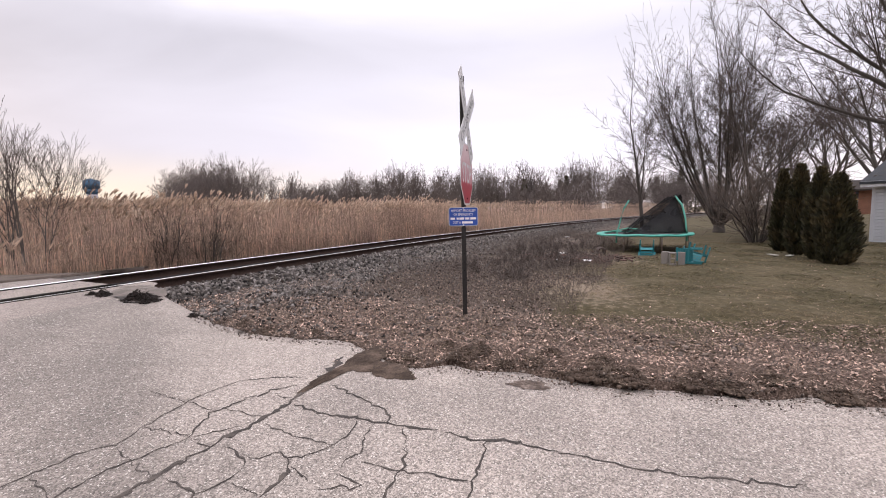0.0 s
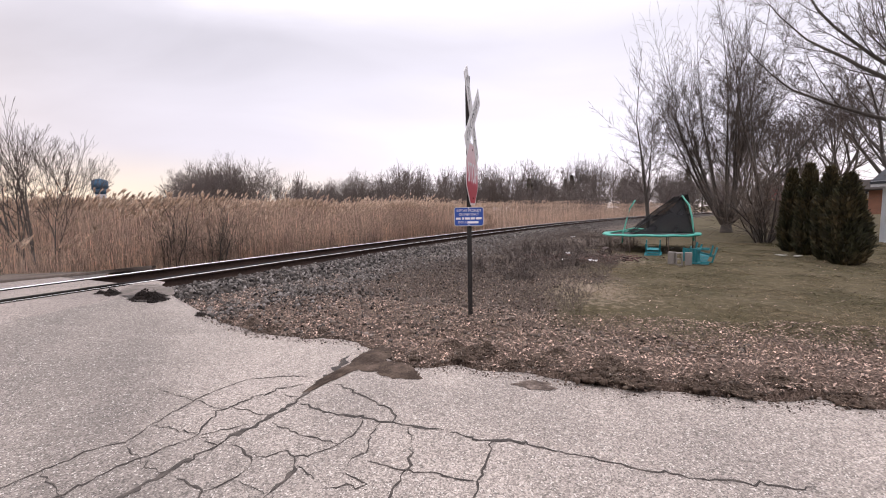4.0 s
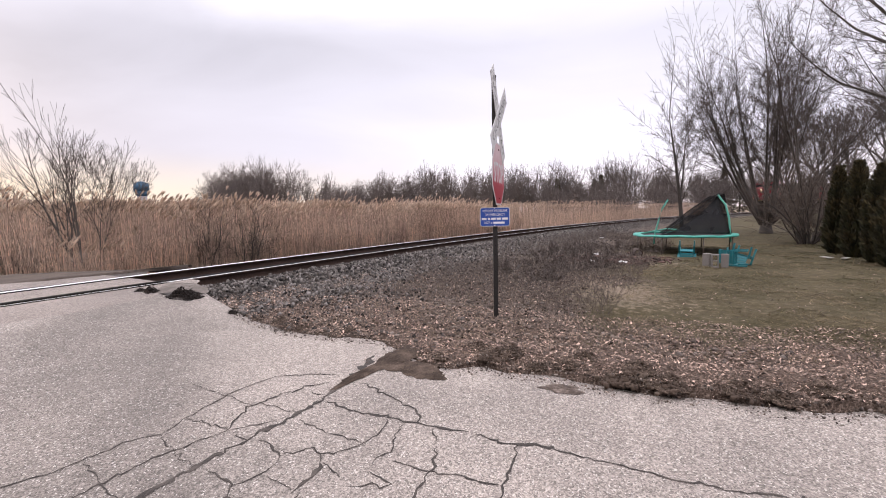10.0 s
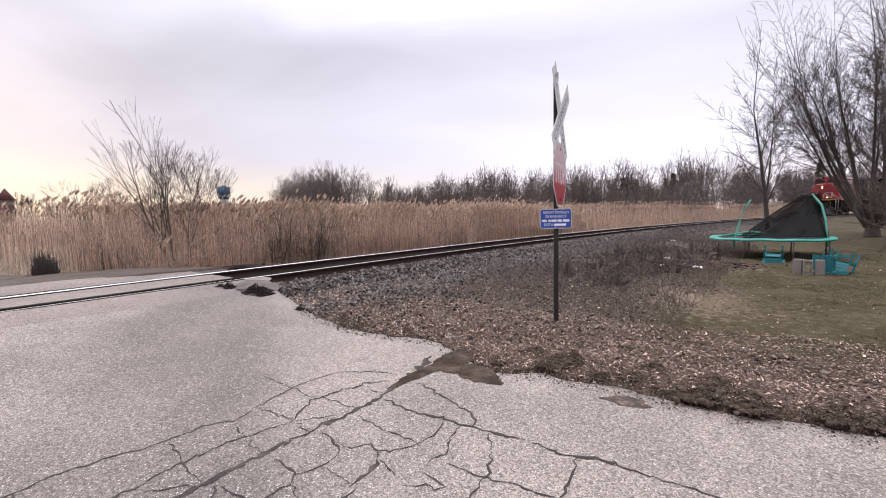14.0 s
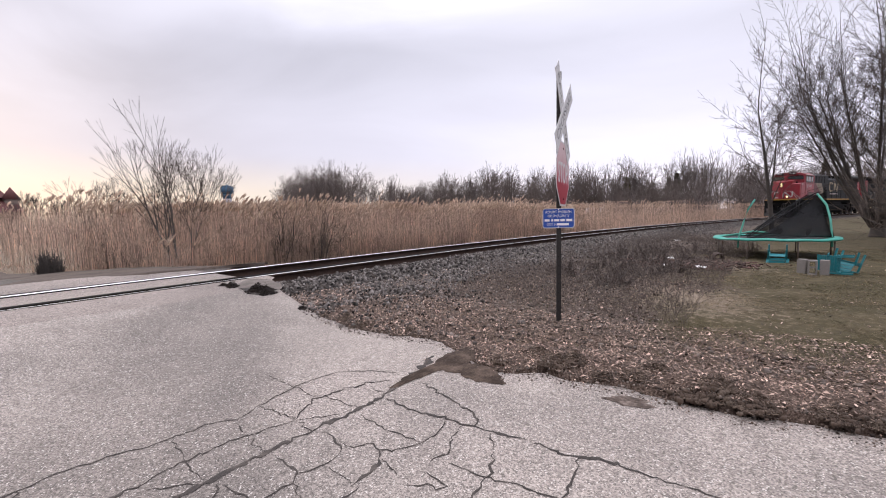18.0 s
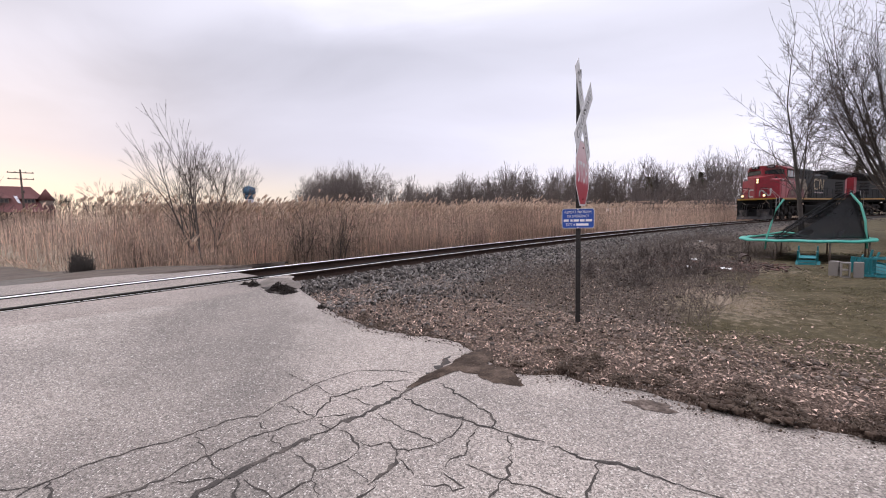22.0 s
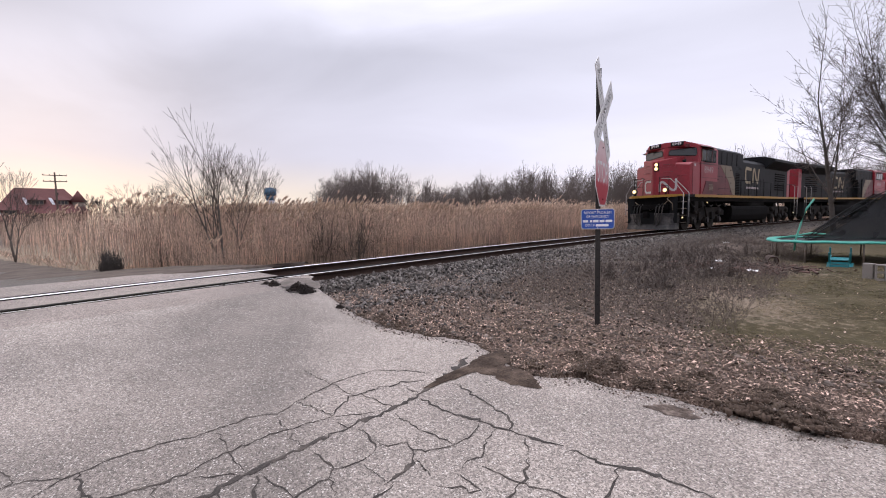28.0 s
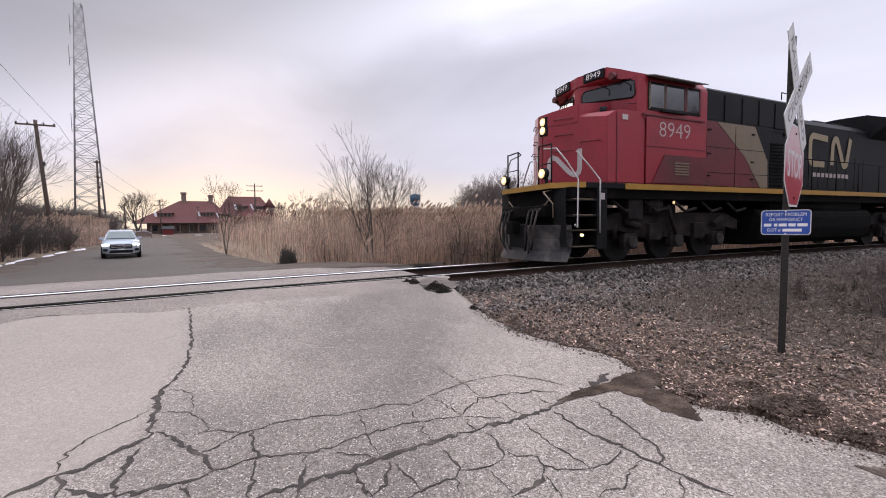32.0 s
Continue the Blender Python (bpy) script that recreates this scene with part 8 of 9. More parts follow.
def snow_patch(x, y, w, l, rz, seed):
    rng = random.Random(seed)
    bm = bmesh.new()
    c = bm.verts.new((0, 0, 0.035))
    ring = [bm.verts.new((w * math.cos(a) * rng.uniform(0.7, 1.2), l * math.sin(a) * rng.uniform(0.4, 1.3), -0.03)) for a in [2 * math.pi * k / 16 for k in range(16)]]
    mid = [bm.verts.new((v.co.x * 0.75, v.co.y * 0.7, rng.uniform(0.01, 0.03))) for v in ring]
    for k in range(16):
        j = (k + 1) % 16
        bm.faces.new((ring[k], ring[j], mid[j], mid[k]))
        bm.faces.new((mid[k], mid[j], c))
    tagged(part("snow_patch", bm, M_SNOW, None, m=pose(x, y, max(float(land(x, y)), float(road_z(x, y))) + 0.03, 0, 0, rz)), "patch of old melting snow at the road edge", "snow", "patches of old snow")


for k, (x, w, l) in enumerate(((-25.5, 0.9, 0.10), (-27.6, 1.2, 0.16), (-29.8, 0.8, 0.12), (-32.5, 1.6, 0.18), (-36.0, 1.3, 0.2), (-39.5, 1.5, 0.22), (-44.0, 1.8, 0.3))):
    y = float(np.interp(-x, [-p[0] for p in FAR_L], [p[1] for p in FAR_L])) - 0.25 - 0.2 * (k % 2)
    snow_patch(x, y, w, l, 161 if x > -31 else 157, k)
for k, (d, az, w, l) in enumerate(((110, 66.2, 3.0, 0.5), (112, 69.6, 1.6, 0.4))):
    snow_patch(*polar(d, az), w, l, az + 100, k + 20)


def build_car():
    """A mid-size crossover, nose towards -y, wheels on z = 0."""
    R = thing("car", "silver-white crossover car with lit headlights on the road", "car", pose(-30, 9, -0.17))
    # body shell lofted from cross-sections along y
    bm = bmesh.new()
    secs = ((-2.28, 0.62, 0.30, 0.78, 0.72), (-2.18, 0.82, 0.25, 0.94, 0.78), (-1.6, 0.92, 0.24, 1.02, 0.86), (-0.85, 0.93, 0.24, 1.10, 0.88), (0.6, 0.93, 0.24, 1.10, 0.88), (1.6, 0.92, 0.26, 1.12, 0.86), (2.25, 0.84, 0.36, 1.08, 0.78))
    rows = []
    for y, hw, zb, zt, ht in secs:
        prof = [(-hw * 0.9, zb), (-hw, zb + 0.12), (-hw, zt - 0.22), (-ht, zt - 0.02), (-ht * 0.6, zt + 0.03), (ht * 0.6, zt + 0.03), (ht, zt - 0.02), (hw, zt - 0.22), (hw, zb + 0.12), (hw * 0.9, zb)]
        rows.append([bm.verts.new((x, y, z)) for x, z in prof])
    n = len(rows[0])
    for a, b in zip(rows, rows[1:]):
        for k in range(n):
            f = bm.faces.new((a[k], a[(k + 1) % n], b[(k + 1) % n], b[k]))
            f.smooth = True
    bm.faces.new(rows[0])
    bm.faces.new(rows[-1][::-1])
    bmesh.ops.recalc_face_normals(bm, faces=bm.faces)
    body = part("body", bm, M_CARPAINT, R, "silver-white body")
    bm = bmesh.new()
    rows = []
    for y, hw, zt in ((-0.95, 0.78, 1.10), (-0.25, 0.61, 1.56), (0.6, 0.61, 1.64), (1.5, 0.60, 1.58), (2.1, 0.66, 1.12)):
        rows.append([bm.verts.new((x, y, z)) for x, z in ((-0.84, 1.06), (-hw, zt - 0.02), (-hw * 0.7, zt + 0.02), (hw * 0.7, zt + 0.02), (hw, zt - 0.02), (0.84, 1.06))])
    for a, b in zip(rows, rows[1:]):
        for k in range(5):
            bm.faces.new((a[k], a[k + 1], b[k + 1], b[k]))
    bm.faces.new(rows[0])
    bm.faces.new(rows[-1][::-1])
    bmesh.ops.recalc_face_normals(bm, faces=bm.faces)
    part("roof", bm, M_CARPAINT, R)
    bm = bmesh.new()
    v = [bm.verts.new(p) for p in ((-0.73, -1.0, 1.13), (0.73, -1.0, 1.13), (0.56, -0.32, 1.54), (-0.56, -0.32, 1.54))]
    f = bm.faces.new(v)
    r = bmesh.ops.extrude_face_region(bm, geom=[f])
    bmesh.ops.translate(bm, vec=(0, -0.04, 0.02), verts=[q for q in r["geom"] if isinstance(q, bmesh.types.BMVert)])
    bmesh.ops.recalc_face_normals(bm, faces=bm.faces)
    part("windscreen", bm, M_CARGLASS, R)
    for s in (1, -1):
        part("side_glass", prism(bmesh.new(), [(-0.75, 1.14), (-0.2, 1.46), (1.4, 1.48), (1.85, 1.16)], 0.70 * s - 0.03, 0.70 * s + 0.03), M_CARGLASS, R)
        part("mirror", boxes((0.92 * s - 0.12, 0.92 * s + 0.12, -0.75, -0.6, 1.06, 1.22), bevel=0.03), M_CARPAINT, R)
        part("headlight", boxes((0.70 * s - 0.17, 0.70 * s + 0.17, -2.29, -2.1, 0.74, 0.85), bevel=0.03), M_CARLAMP, R, "lit headlight")
        part("fog_recess", boxes((0.70 * s - 0.14, 0.70 * s + 0.14, -2.28, -2.1, 0.42, 0.56), bevel=0.02), M_BLACK, R)
        part("roof_rail", boxes((0.54 * s - 0.025, 0.54 * s + 0.025, -0.1, 1.5, 1.63, 1.69), bevel=0.01), M_CHROME, R)
        for y in (-1.42, 1.36):
            w = part("wheel", cyl(bmesh.new(), (0.83 * s, y, 0.35), 0.35, 0.22, "x", 24), M_TYRE, R)
            part("rim", cyl(bmesh.new(), (0.95 * s, y, 0.35), 0.22, 0.02, "x", 16), M_CHROME, w)
            part("wheel_arch", cyl(bmesh.new(), (0.86 * s, y, 0.38), 0.42, 0.16, "x", 24), M_BLACK, R)
    g = part("grille", boxes((-0.52, 0.52, -2.32, -2.22, 0.56, 0.80), bevel=0.02), M_BLACK, R)
    for z in (0.655, 0.74):
        part("grille_bar", boxes((-0.46, 0.46, -2.34, -2.31, z - 0.012, z + 0.012)), M_CHROME, g)
    part("chrome_bar", boxes((-0.55, 0.55, -2.33, -2.25, 0.80, 0.83)), M_CHROME, R)
    part("bumper_intake", boxes((-0.55, 0.55, -2.31, -2.2, 0.32, 0.48), bevel=0.02), M_BLACK, R)
    part("valance", boxes((-0.80, 0.80, -2.20, -2.0, 0.19, 0.32), bevel=0.02), M_BLACK, R)
    part("skid_trim", boxes((-0.45, 0.45, -2.25, -2.18, 0.24, 0.29), bevel=0.01), M_CHROME, R)
    part("number_plate", boxes((-0.16, 0.16, -2.34, -2.31, 0.49, 0.57)), M_WHITE, R)
    return R


car = build_car()

# ---- road wear ----
M_CRACK = material("crack_dirt", (0.050, 0.041, 0.036), 0.95, 0, 0.5, 60, 6, 0.6, (0.095, 0.078, 0.066), 0.62)
M_STAIN2 = material("dry_stain", (0.075, 0.052, 0.040), 0.95, 0, 0.6, 50, 14, 0.5, (0.19, 0.15, 0.125), 0.57)
M_DIRT = material("damp_dirt", (0.058, 0.041, 0.031), 0.95, 0, 0.7, 60, 5, 0.9, (0.10, 0.073, 0.057), 0.55, spec=0.15)


def road_top(x, y, up=0.004):
    return float(road_z(x, y) + (vnoise(x, y, 1.3, 11) - 0.5) * 0.012 + up)


CRACK_N = [0]


def crack(w, *pts):
    """A ragged dirt-filled crack through the points."""
    CRACK_N[0] += 1
    rng = random.Random(CRACK_N[0])
    w *= 1.15
    fine = []
    for (ax, ay), (bx, by) in zip(pts, pts[1:]):
        l = math.hypot(bx - ax, by - ay)
        k = max(2, int(l / 0.035))
        for i in range(k):
            t = i / k
            j = 0.011 if 0 < i else 0.0
            fine.append((ax + (bx - ax) * t + rng.gauss(0, j), ay + (by - ay) * t + rng.gauss(0, j)))
    fine.append(pts[-1])
    V, F = [], []
    for i, (x, y) in enumerate(fine):
        a, b = fine[max(i - 1, 0)], fine[min(i + 1, len(fine) - 1)]
        dx, dy = b[0] - a[0], b[1] - a[1]
        l = math.hypot(dx, dy) or 1
        nx, ny = -dy / l, dx / l
        end = min(1.0, 0.25 + min(i, len(fine) - 1 - i) * 0.25)
        wl, wr = 0.55 * w * end * rng.uniform(0.02, 0.9), 0.55 * w * end * rng.uniform(0.02, 0.9)
        for s in (wl, 0, -wr):
            X, Y = x + nx * s, y + ny * s
            V.append((X, Y, road_top(X, Y, 0.0035 if s else 0.006)))
    for i in range(len(fine) - 1):
        for k in (0, 1):
            F.append((i * 3 + k, i * 3 + k + 1, i * 3 + k + 4, i * 3 + k + 3))
    me = mesh_from("crack", np.array(V), np.array(F), (M_CRACK,))
    tagged(new("crack", me), "dirt-filled crack in the old asphalt", "crack", "cracks in the asphalt", "structure")


crack(0.045, (-6.31, 2.74), (-5.51, 2.42), (-5.26, 2.32), (-4.79, 2.07), (-4.59, 1.92), (-4.43, 1.76))
crack(0.075, (-4.43, 1.76), (-4.37, 1.67), (-4.16, 1.56), (-3.92, 1.46), (-3.67, 1.35), (-3.51, 1.27))
crack(0.075, (-3.51, 1.27), (-3.50, 1.19), (-3.51, 1.06), (-3.43, 0.89), (-3.50, 0.77))
crack(0.085, (-3.50, 0.77), (-3.50, 0.64), (-3.49, 0.53))
crack(0.018, (-4.00, 1.45), (-3.93, 1.20), (-3.88, 1.00), (-3.79, 0.88), (-3.60, 0.80), (-3.53, 0.76))
crack(0.050, (-3.40, 1.18), (-3.29, 1.08), (-3.19, 1.03), (-3.13, 0.97), (-2.99, 0.91), (-2.91, 0.90))
crack(0.050, (-3.50, 0.77), (-3.33, 0.75), (-3.22, 0.70))
crack(0.060, (-3.27, 0.76), (-3.07, 0.83), (-2.93, 0.91), (-2.83, 1.00), (-2.77, 1.12), (-2.68, 1.24), (-2.69, 1.34))
crack(0.050, (-3.55, 1.33), (-3.38, 1.37), (-3.15, 1.36), (-2.97, 1.37), (-2.79, 1.35), (-2.69, 1.34))
crack(0.018, (-2.97, 1.37), (-2.94, 1.48), (-2.97, 1.64), (-2.94, 1.73))
crack(0.013, (-3.88, 1.48), (-3.67, 1.61), (-3.33, 1.60), (-3.23, 1.54), (-3.24, 1.49))
crack(0.013, (-4.31, 1.71), (-4.16, 1.77), (-4.01, 1.77), (-3.69, 1.65), (-3.64, 1.61))
crack(0.020, (-3.23, 1.54), (-3.17, 1.60), (-2.97, 1.66), (-2.90, 1.84), (-2.73, 2.09), (-2.55, 2.22), (-2.47, 2.37), (-2.33, 2.55), (-2.17, 2.62))
crack(0.013, (-2.17, 2.62), (-2.14, 2.86), (-2.05, 3.20), (-1.96, 3.34), (-1.80, 3.54), (-1.52, 3.59), (-1.26, 3.58))
crack(0.030, (-2.69, 1.34), (-2.64, 1.39), (-2.62, 1.49), (-2.55, 1.60), (-2.40, 1.71), (-2.29, 1.81), (-2.23, 1.92))
crack(0.023, (-2.23, 1.92), (-2.19, 2.11), (-2.06, 2.32), (-1.96, 2.45), (-1.81, 2.61), (-1.74, 2.68))
crack(0.024, (-1.74, 2.68), (-1.76, 2.84), (-1.75, 3.02), (-1.60, 3.19), (-1.42, 3.36), (-1.25, 3.41))
crack(0.055, (-2.21, 1.33), (-2.15, 1.46), (-2.04, 1.67), (-1.94, 1.81), (-1.88, 1.97), (-1.82, 2.08), (-1.74, 2.24), (-1.63, 2.42), (-1.52, 2.60))
crack(0.070, (-1.52, 2.60), (-1.39, 2.79), (-1.30, 2.97), (-1.22, 3.16), (-1.14, 3.38))
crack(0.110, (-1.14, 3.38), (-1.05, 3.67), (-1.02, 4.01))
crack(0.030, (-1.18, 3.11), (-1.04, 3.02), (-0.88, 2.94), (-0.70, 2.89), (-0.49, 2.81), (-0.39, 2.79), (-0.29, 2.76), (-0.18, 2.72), (-0.06, 2.70))
crack(0.024, (-1.00, 3.41), (-0.85, 3.33), (-0.75, 3.24), (-0.54, 3.04), (-0.45, 2.97), (-0.41, 2.84), (-0.41, 2.79))
crack(0.018, (-1.28, 2.83), (-1.11, 2.72), (-0.99, 2.66), (-0.89, 2.63), (-0.73, 2.56))
crack(0.020, (-0.73, 2.56), (-0.67, 2.65), (-0.64, 2.77), (-0.64, 2.84))
crack(0.020, (-0.73, 2.56), (-0.81, 2.50), (-0.90, 2.44), (-0.98, 2.44), (-1.05, 2.50), (-1.16, 2.44), (-1.25, 2.47))
crack(0.020, (-1.45, 2.57), (-1.33, 2.51), (-1.25, 2.45), (-1.22, 2.34))
crack(0.015, (-1.22, 2.34), (-1.29, 2.22), (-1.38, 2.15))
crack(0.020, (-1.62, 2.28), (-1.48, 2.20), (-1.38, 2.15), (-1.36, 2.06), (-1.43, 1.96), (-1.48, 1.85), (-1.49, 1.79))
crack(0.020, (-1.76, 1.99), (-1.63, 1.94), (-1.47, 1.88))
crack(0.030, (-1.80, 1.98), (-1.73, 1.88), (-1.68, 1.78), (-1.67, 1.69))
crack(0.030, (-1.93, 1.80), (-1.83, 1.75), (-1.71, 1.70), (-1.66, 1.70))
crack(0.040, (-2.34, 1.74), (-2.20, 1.65), (-2.13, 1.57), (-2.02, 1.47))
crack(0.015, (-2.48, 2.36), (-2.29, 2.23), (-2.17, 2.14), (-2.02, 2.05), (-1.90, 2.00))
crack(0.013, (-2.17, 2.62), (-2.06, 2.51), (-1.95, 2.45))
crack(0.020, (-1.94, 2.44), (-1.81, 2.35), (-1.70, 2.31))
crack(0.013, (-2.14, 2.83), (-1.93, 2.77), (-1.75, 2.70))
crack(0.011, (-2.49, 3.41), (-2.21, 3.25), (-2.03, 3.18), (-1.86, 3.08), (-1.76, 3.04))
crack(0.014, (-1.71, 3.08), (-1.49, 2.98), (-1.31, 2.91))
crack(0.014, (-1.40, 3.29), (-1.29, 3.21), (-1.22, 3.16))
crack(0.014, (-1.71, 2.69), (-1.61, 2.75), (-1.45, 2.81))
crack(0.014, (-1.69, 2.66), (-1.56, 2.59), (-1.51, 2.59))
crack(0.020, (-2.17, 1.87), (-2.01, 1.94), (-1.90, 1.96))
crack(0.025, (-2.94, 1.73), (-2.72, 1.62), (-2.59, 1.58), (-2.47, 1.48), (-2.34, 1.38), (-2.24, 1.32))
crack(0.045, (-0.98, 2.44), (-0.94, 2.31), (-0.98, 2.18), (-1.02, 2.09))
crack(0.020, (-0.93, 2.35), (-0.84, 2.27), (-0.79, 2.23))
crack(0.018, (-0.51, 2.79), (-0.54, 2.62), (-0.54, 2.49), (-0.62, 2.41), (-0.63, 2.33))
crack(0.018, (-0.30, 2.74), (-0.27, 2.56))
crack(0.014, (-1.22, 2.23), (-1.11, 2.17), (-1.02, 2.10))
crack(0.018, (-1.36, 2.06), (-1.28, 1.98), (-1.25, 1.94))
crack(0.040, (-2.70, 1.15), (-2.54, 1.14))
crack(0.032, (-0.02, 2.66), (0.17, 2.57), (0.39, 2.55), (0.56, 2.48), (0.65, 2.44))
crack(0.020, (0.65, 2.44), (1.00, 2.29), (1.36, 2.18), (1.67, 2.12), (1.91, 2.10))
crack(0.024, (0.25, 2.55), (0.18, 2.31), (0.11, 2.08), (0.04, 1.89), (0.00, 1.80))
crack(0.022, (-0.26, 2.53), (-0.26, 2.42), (-0.26, 2.31), (-0.32, 2.18), (-0.34, 2.09), (-0.37, 2.00))
crack(0.028, (-0.97, 2.10), (-1.00, 2.02), (-1.04, 1.95), (-1.07, 1.88), (-1.10, 1.80))
crack(0.022, (-0.63, 2.28), (-0.55, 2.23), (-0.48, 2.18), (-0.56, 2.17), (-0.64, 2.16), (-0.72, 2.15))
crack(0.018, (-0.52, 2.38), (-0.34, 2.31), (-0.16, 2.27), (-0.01, 2.22), (0.14, 2.18))
crack(0.110, (-3.30, 0.30), (-3.38, 0.37), (-3.45, 0.45), (-3.53, 0.52))
crack(0.022, (-2.17, 1.28), (-2.08, 1.24), (-2.00, 1.20))
crack(0.040, (-2.03, 1.42), (-1.98, 1.34), (-1.94, 1.27), (-1.90, 1.20))
crack(0.030, (-1.42, 1.79), (-1.36, 1.72), (-1.31, 1.64), (-1.25, 1.57), (-1.20, 1.50))
crack(0.030, (-1.61, 1.68), (-1.46, 1.59), (-1.30, 1.50), (-1.18, 1.38), (-1.06, 1.26), (-1.00, 1.20))
crack(0.050, (-2.29, 1.27), (-1.78, 1.29), (-1.28, 1.47), (-0.78, 1.67), (-0.37, 2.00))
# joint in front of the rails
crack(0.05, (-9.6, -2.2), (-8.2, -0.4), (-7.38, 1.05), (-7.14, 1.57), (-6.97, 2.09), (-6.6, 2.5), (-6.29, 2.75))
crack(0.045, (-6.75, 2.15), (-7.1, 2.1), (-7.27, 2.25), (-7.2, 2.5), (-6.93, 2.96), (-6.5, 3.52), (-6.22, 4.13))
crack(0.04, (-9.9, 0.3), (-9.37, 1.31), (-9.02, 2.56), (-8.75, 3.9), (-8.45, 5.0), (-7.9, 6.3))
crack(0.03, (-9.04, 2.33), (-9.2, 3.0), (-8.9, 3.78))


def dirt_sheet(name, label, cx, cy, rx, ry, rz, seed, up=0.006, mat=None, rag=0.35, thick=0.012):
    rng = random.Random(seed)
    n, m = 44, 5
    ph = [rng.uniform(0, 6.28) for _ in range(6)]
    V, F = [(cx, cy, road_top(cx, cy, up + thick))], []
    for k in range(n):
        a = 2 * math.pi * k / n
        rr = 1 + rag * (0.5 * math.sin(2 * a + ph[0]) + 0.35 * math.sin(3 * a + ph[1]) + 0.3 * math.sin(5 * a + ph[2]) + 0.2 * math.sin(9 * a + ph[3]) + 0.15 * math.sin(15 * a + ph[4]))
        for j in range(1, m + 1):
            q = rr * j / m
            lx, ly = rx * q * math.cos(a), ry * q * math.sin(a)
            x = cx + lx * math.cos(rz) - ly * math.sin(rz)
            y = cy + lx * math.sin(rz) + ly * math.cos(rz)
            V.append((x, y, road_top(x, y, up + thick * (1 - (j / m) ** 2) + rng.uniform(0, 0.004) * (j < m))))
    for k in range(n):
        a, b = 1 + k * m, 1 + ((k + 1) % n) * m
        F.append((0, a, b))
        for j in range(m - 1):
            F.append((a + j, a + j + 1, b + j + 1, b + j))
    me = mesh_from(name, np.array(V), F, (mat or M_DIRT,), True)
    tagged(new(name, me), label, "dirt", kind="structure")


dirt_sheet("dirt_wash", "damp soil washed over the asphalt edge", -0.56, 3.70, 0.27, 0.19, -0.5, 3, up=0.004, rag=0.38, thick=0.006)
dirt_sheet("dirt_wash", "dark soil washed into the widest crack", -0.98, 3.66, 0.40, 0.075, 1.05, 12, 0.005, rag=0.25, thick=0.006)
dirt_sheet("dirt_wash", "dark soil washed into the widest crack", -0.76, 3.98, 0.32, 0.17, 0.9, 14, 0.006, rag=0.25, thick=0.008)
dirt_sheet("dirt_patch", "oval brown stain of soil on the asphalt", 0.68, 3.32, 0.17, 0.075, -0.1, 5, 0.004, M_STAIN2, rag=0.35, thick=0.003)
M_STAIN = material("mud_stain", (0.125, 0.103, 0.088), 0.95, 0, 0.4, 40, 3, 0.4, (0.20, 0.17, 0.15), 0.56)
dirt_sheet("mud_stain", "dried mud stain over the corner of the crossing", -4.72, 6.36, 0.62, 0.30, -0.75, 6, 0.009, M_STAIN, 0.2, 0.003)
dirt_sheet("dirt_wash", "dark wet soil beside the crossing", -4.45, 5.95, 0.34, 0.13, -0.25, 6, 0.016, M_CRACK, 0.35, 0.006)


# ---- loose cover: stones, leaves, sods, weeds, grass ----
def scatter_mesh(base_v, base_f, pos, scale, rot, squash=None):
    """Many copies of a small form joined into one mesh's arrays."""
    n, k = len(pos), len(base_v)
    c, s = np.cos(rot), np.sin(rot)
    V = np.repeat(base_v[None], n, 0) * scale[:, None, None]
    if squash is not None:
        V = V * squash[:, None, :]
    X = V[..., 0] * c[:, None] - V[..., 1] * s[:, None]
    Y = V[..., 0] * s[:, None] + V[..., 1] * c[:, None]
    V = np.stack([X, Y, V[..., 2]], -1) + pos[:, None, :]
    F = (base_f[None] + (np.arange(n) * k)[:, None, None]).reshape(-1, base_f.shape[1])
    return V.reshape(-1, 3), F


def stone_form(seed):
    rng = random.Random(seed)
    bm = bmesh.new()
    bmesh.ops.create_icosphere(bm, subdivisions=1, radius=1.0)
    for v in bm.verts:
        v.co *= rng.uniform(0.72, 1.15)
    bm.verts.index_update()
    V = np.array([tuple(v.co) for v in bm.verts])
    F = np.array([[v.index for v in f.verts] for f in bm.faces])
    bm.free()
    return V, F


def bed_z(d):
    return np.interp(d, [-3.4, -2.5, -1.75, 0, 1.75, 2.4, 3.0], [0.02, 0.16, 0.33, 0.35, 0.33, 0.15, -0.1])


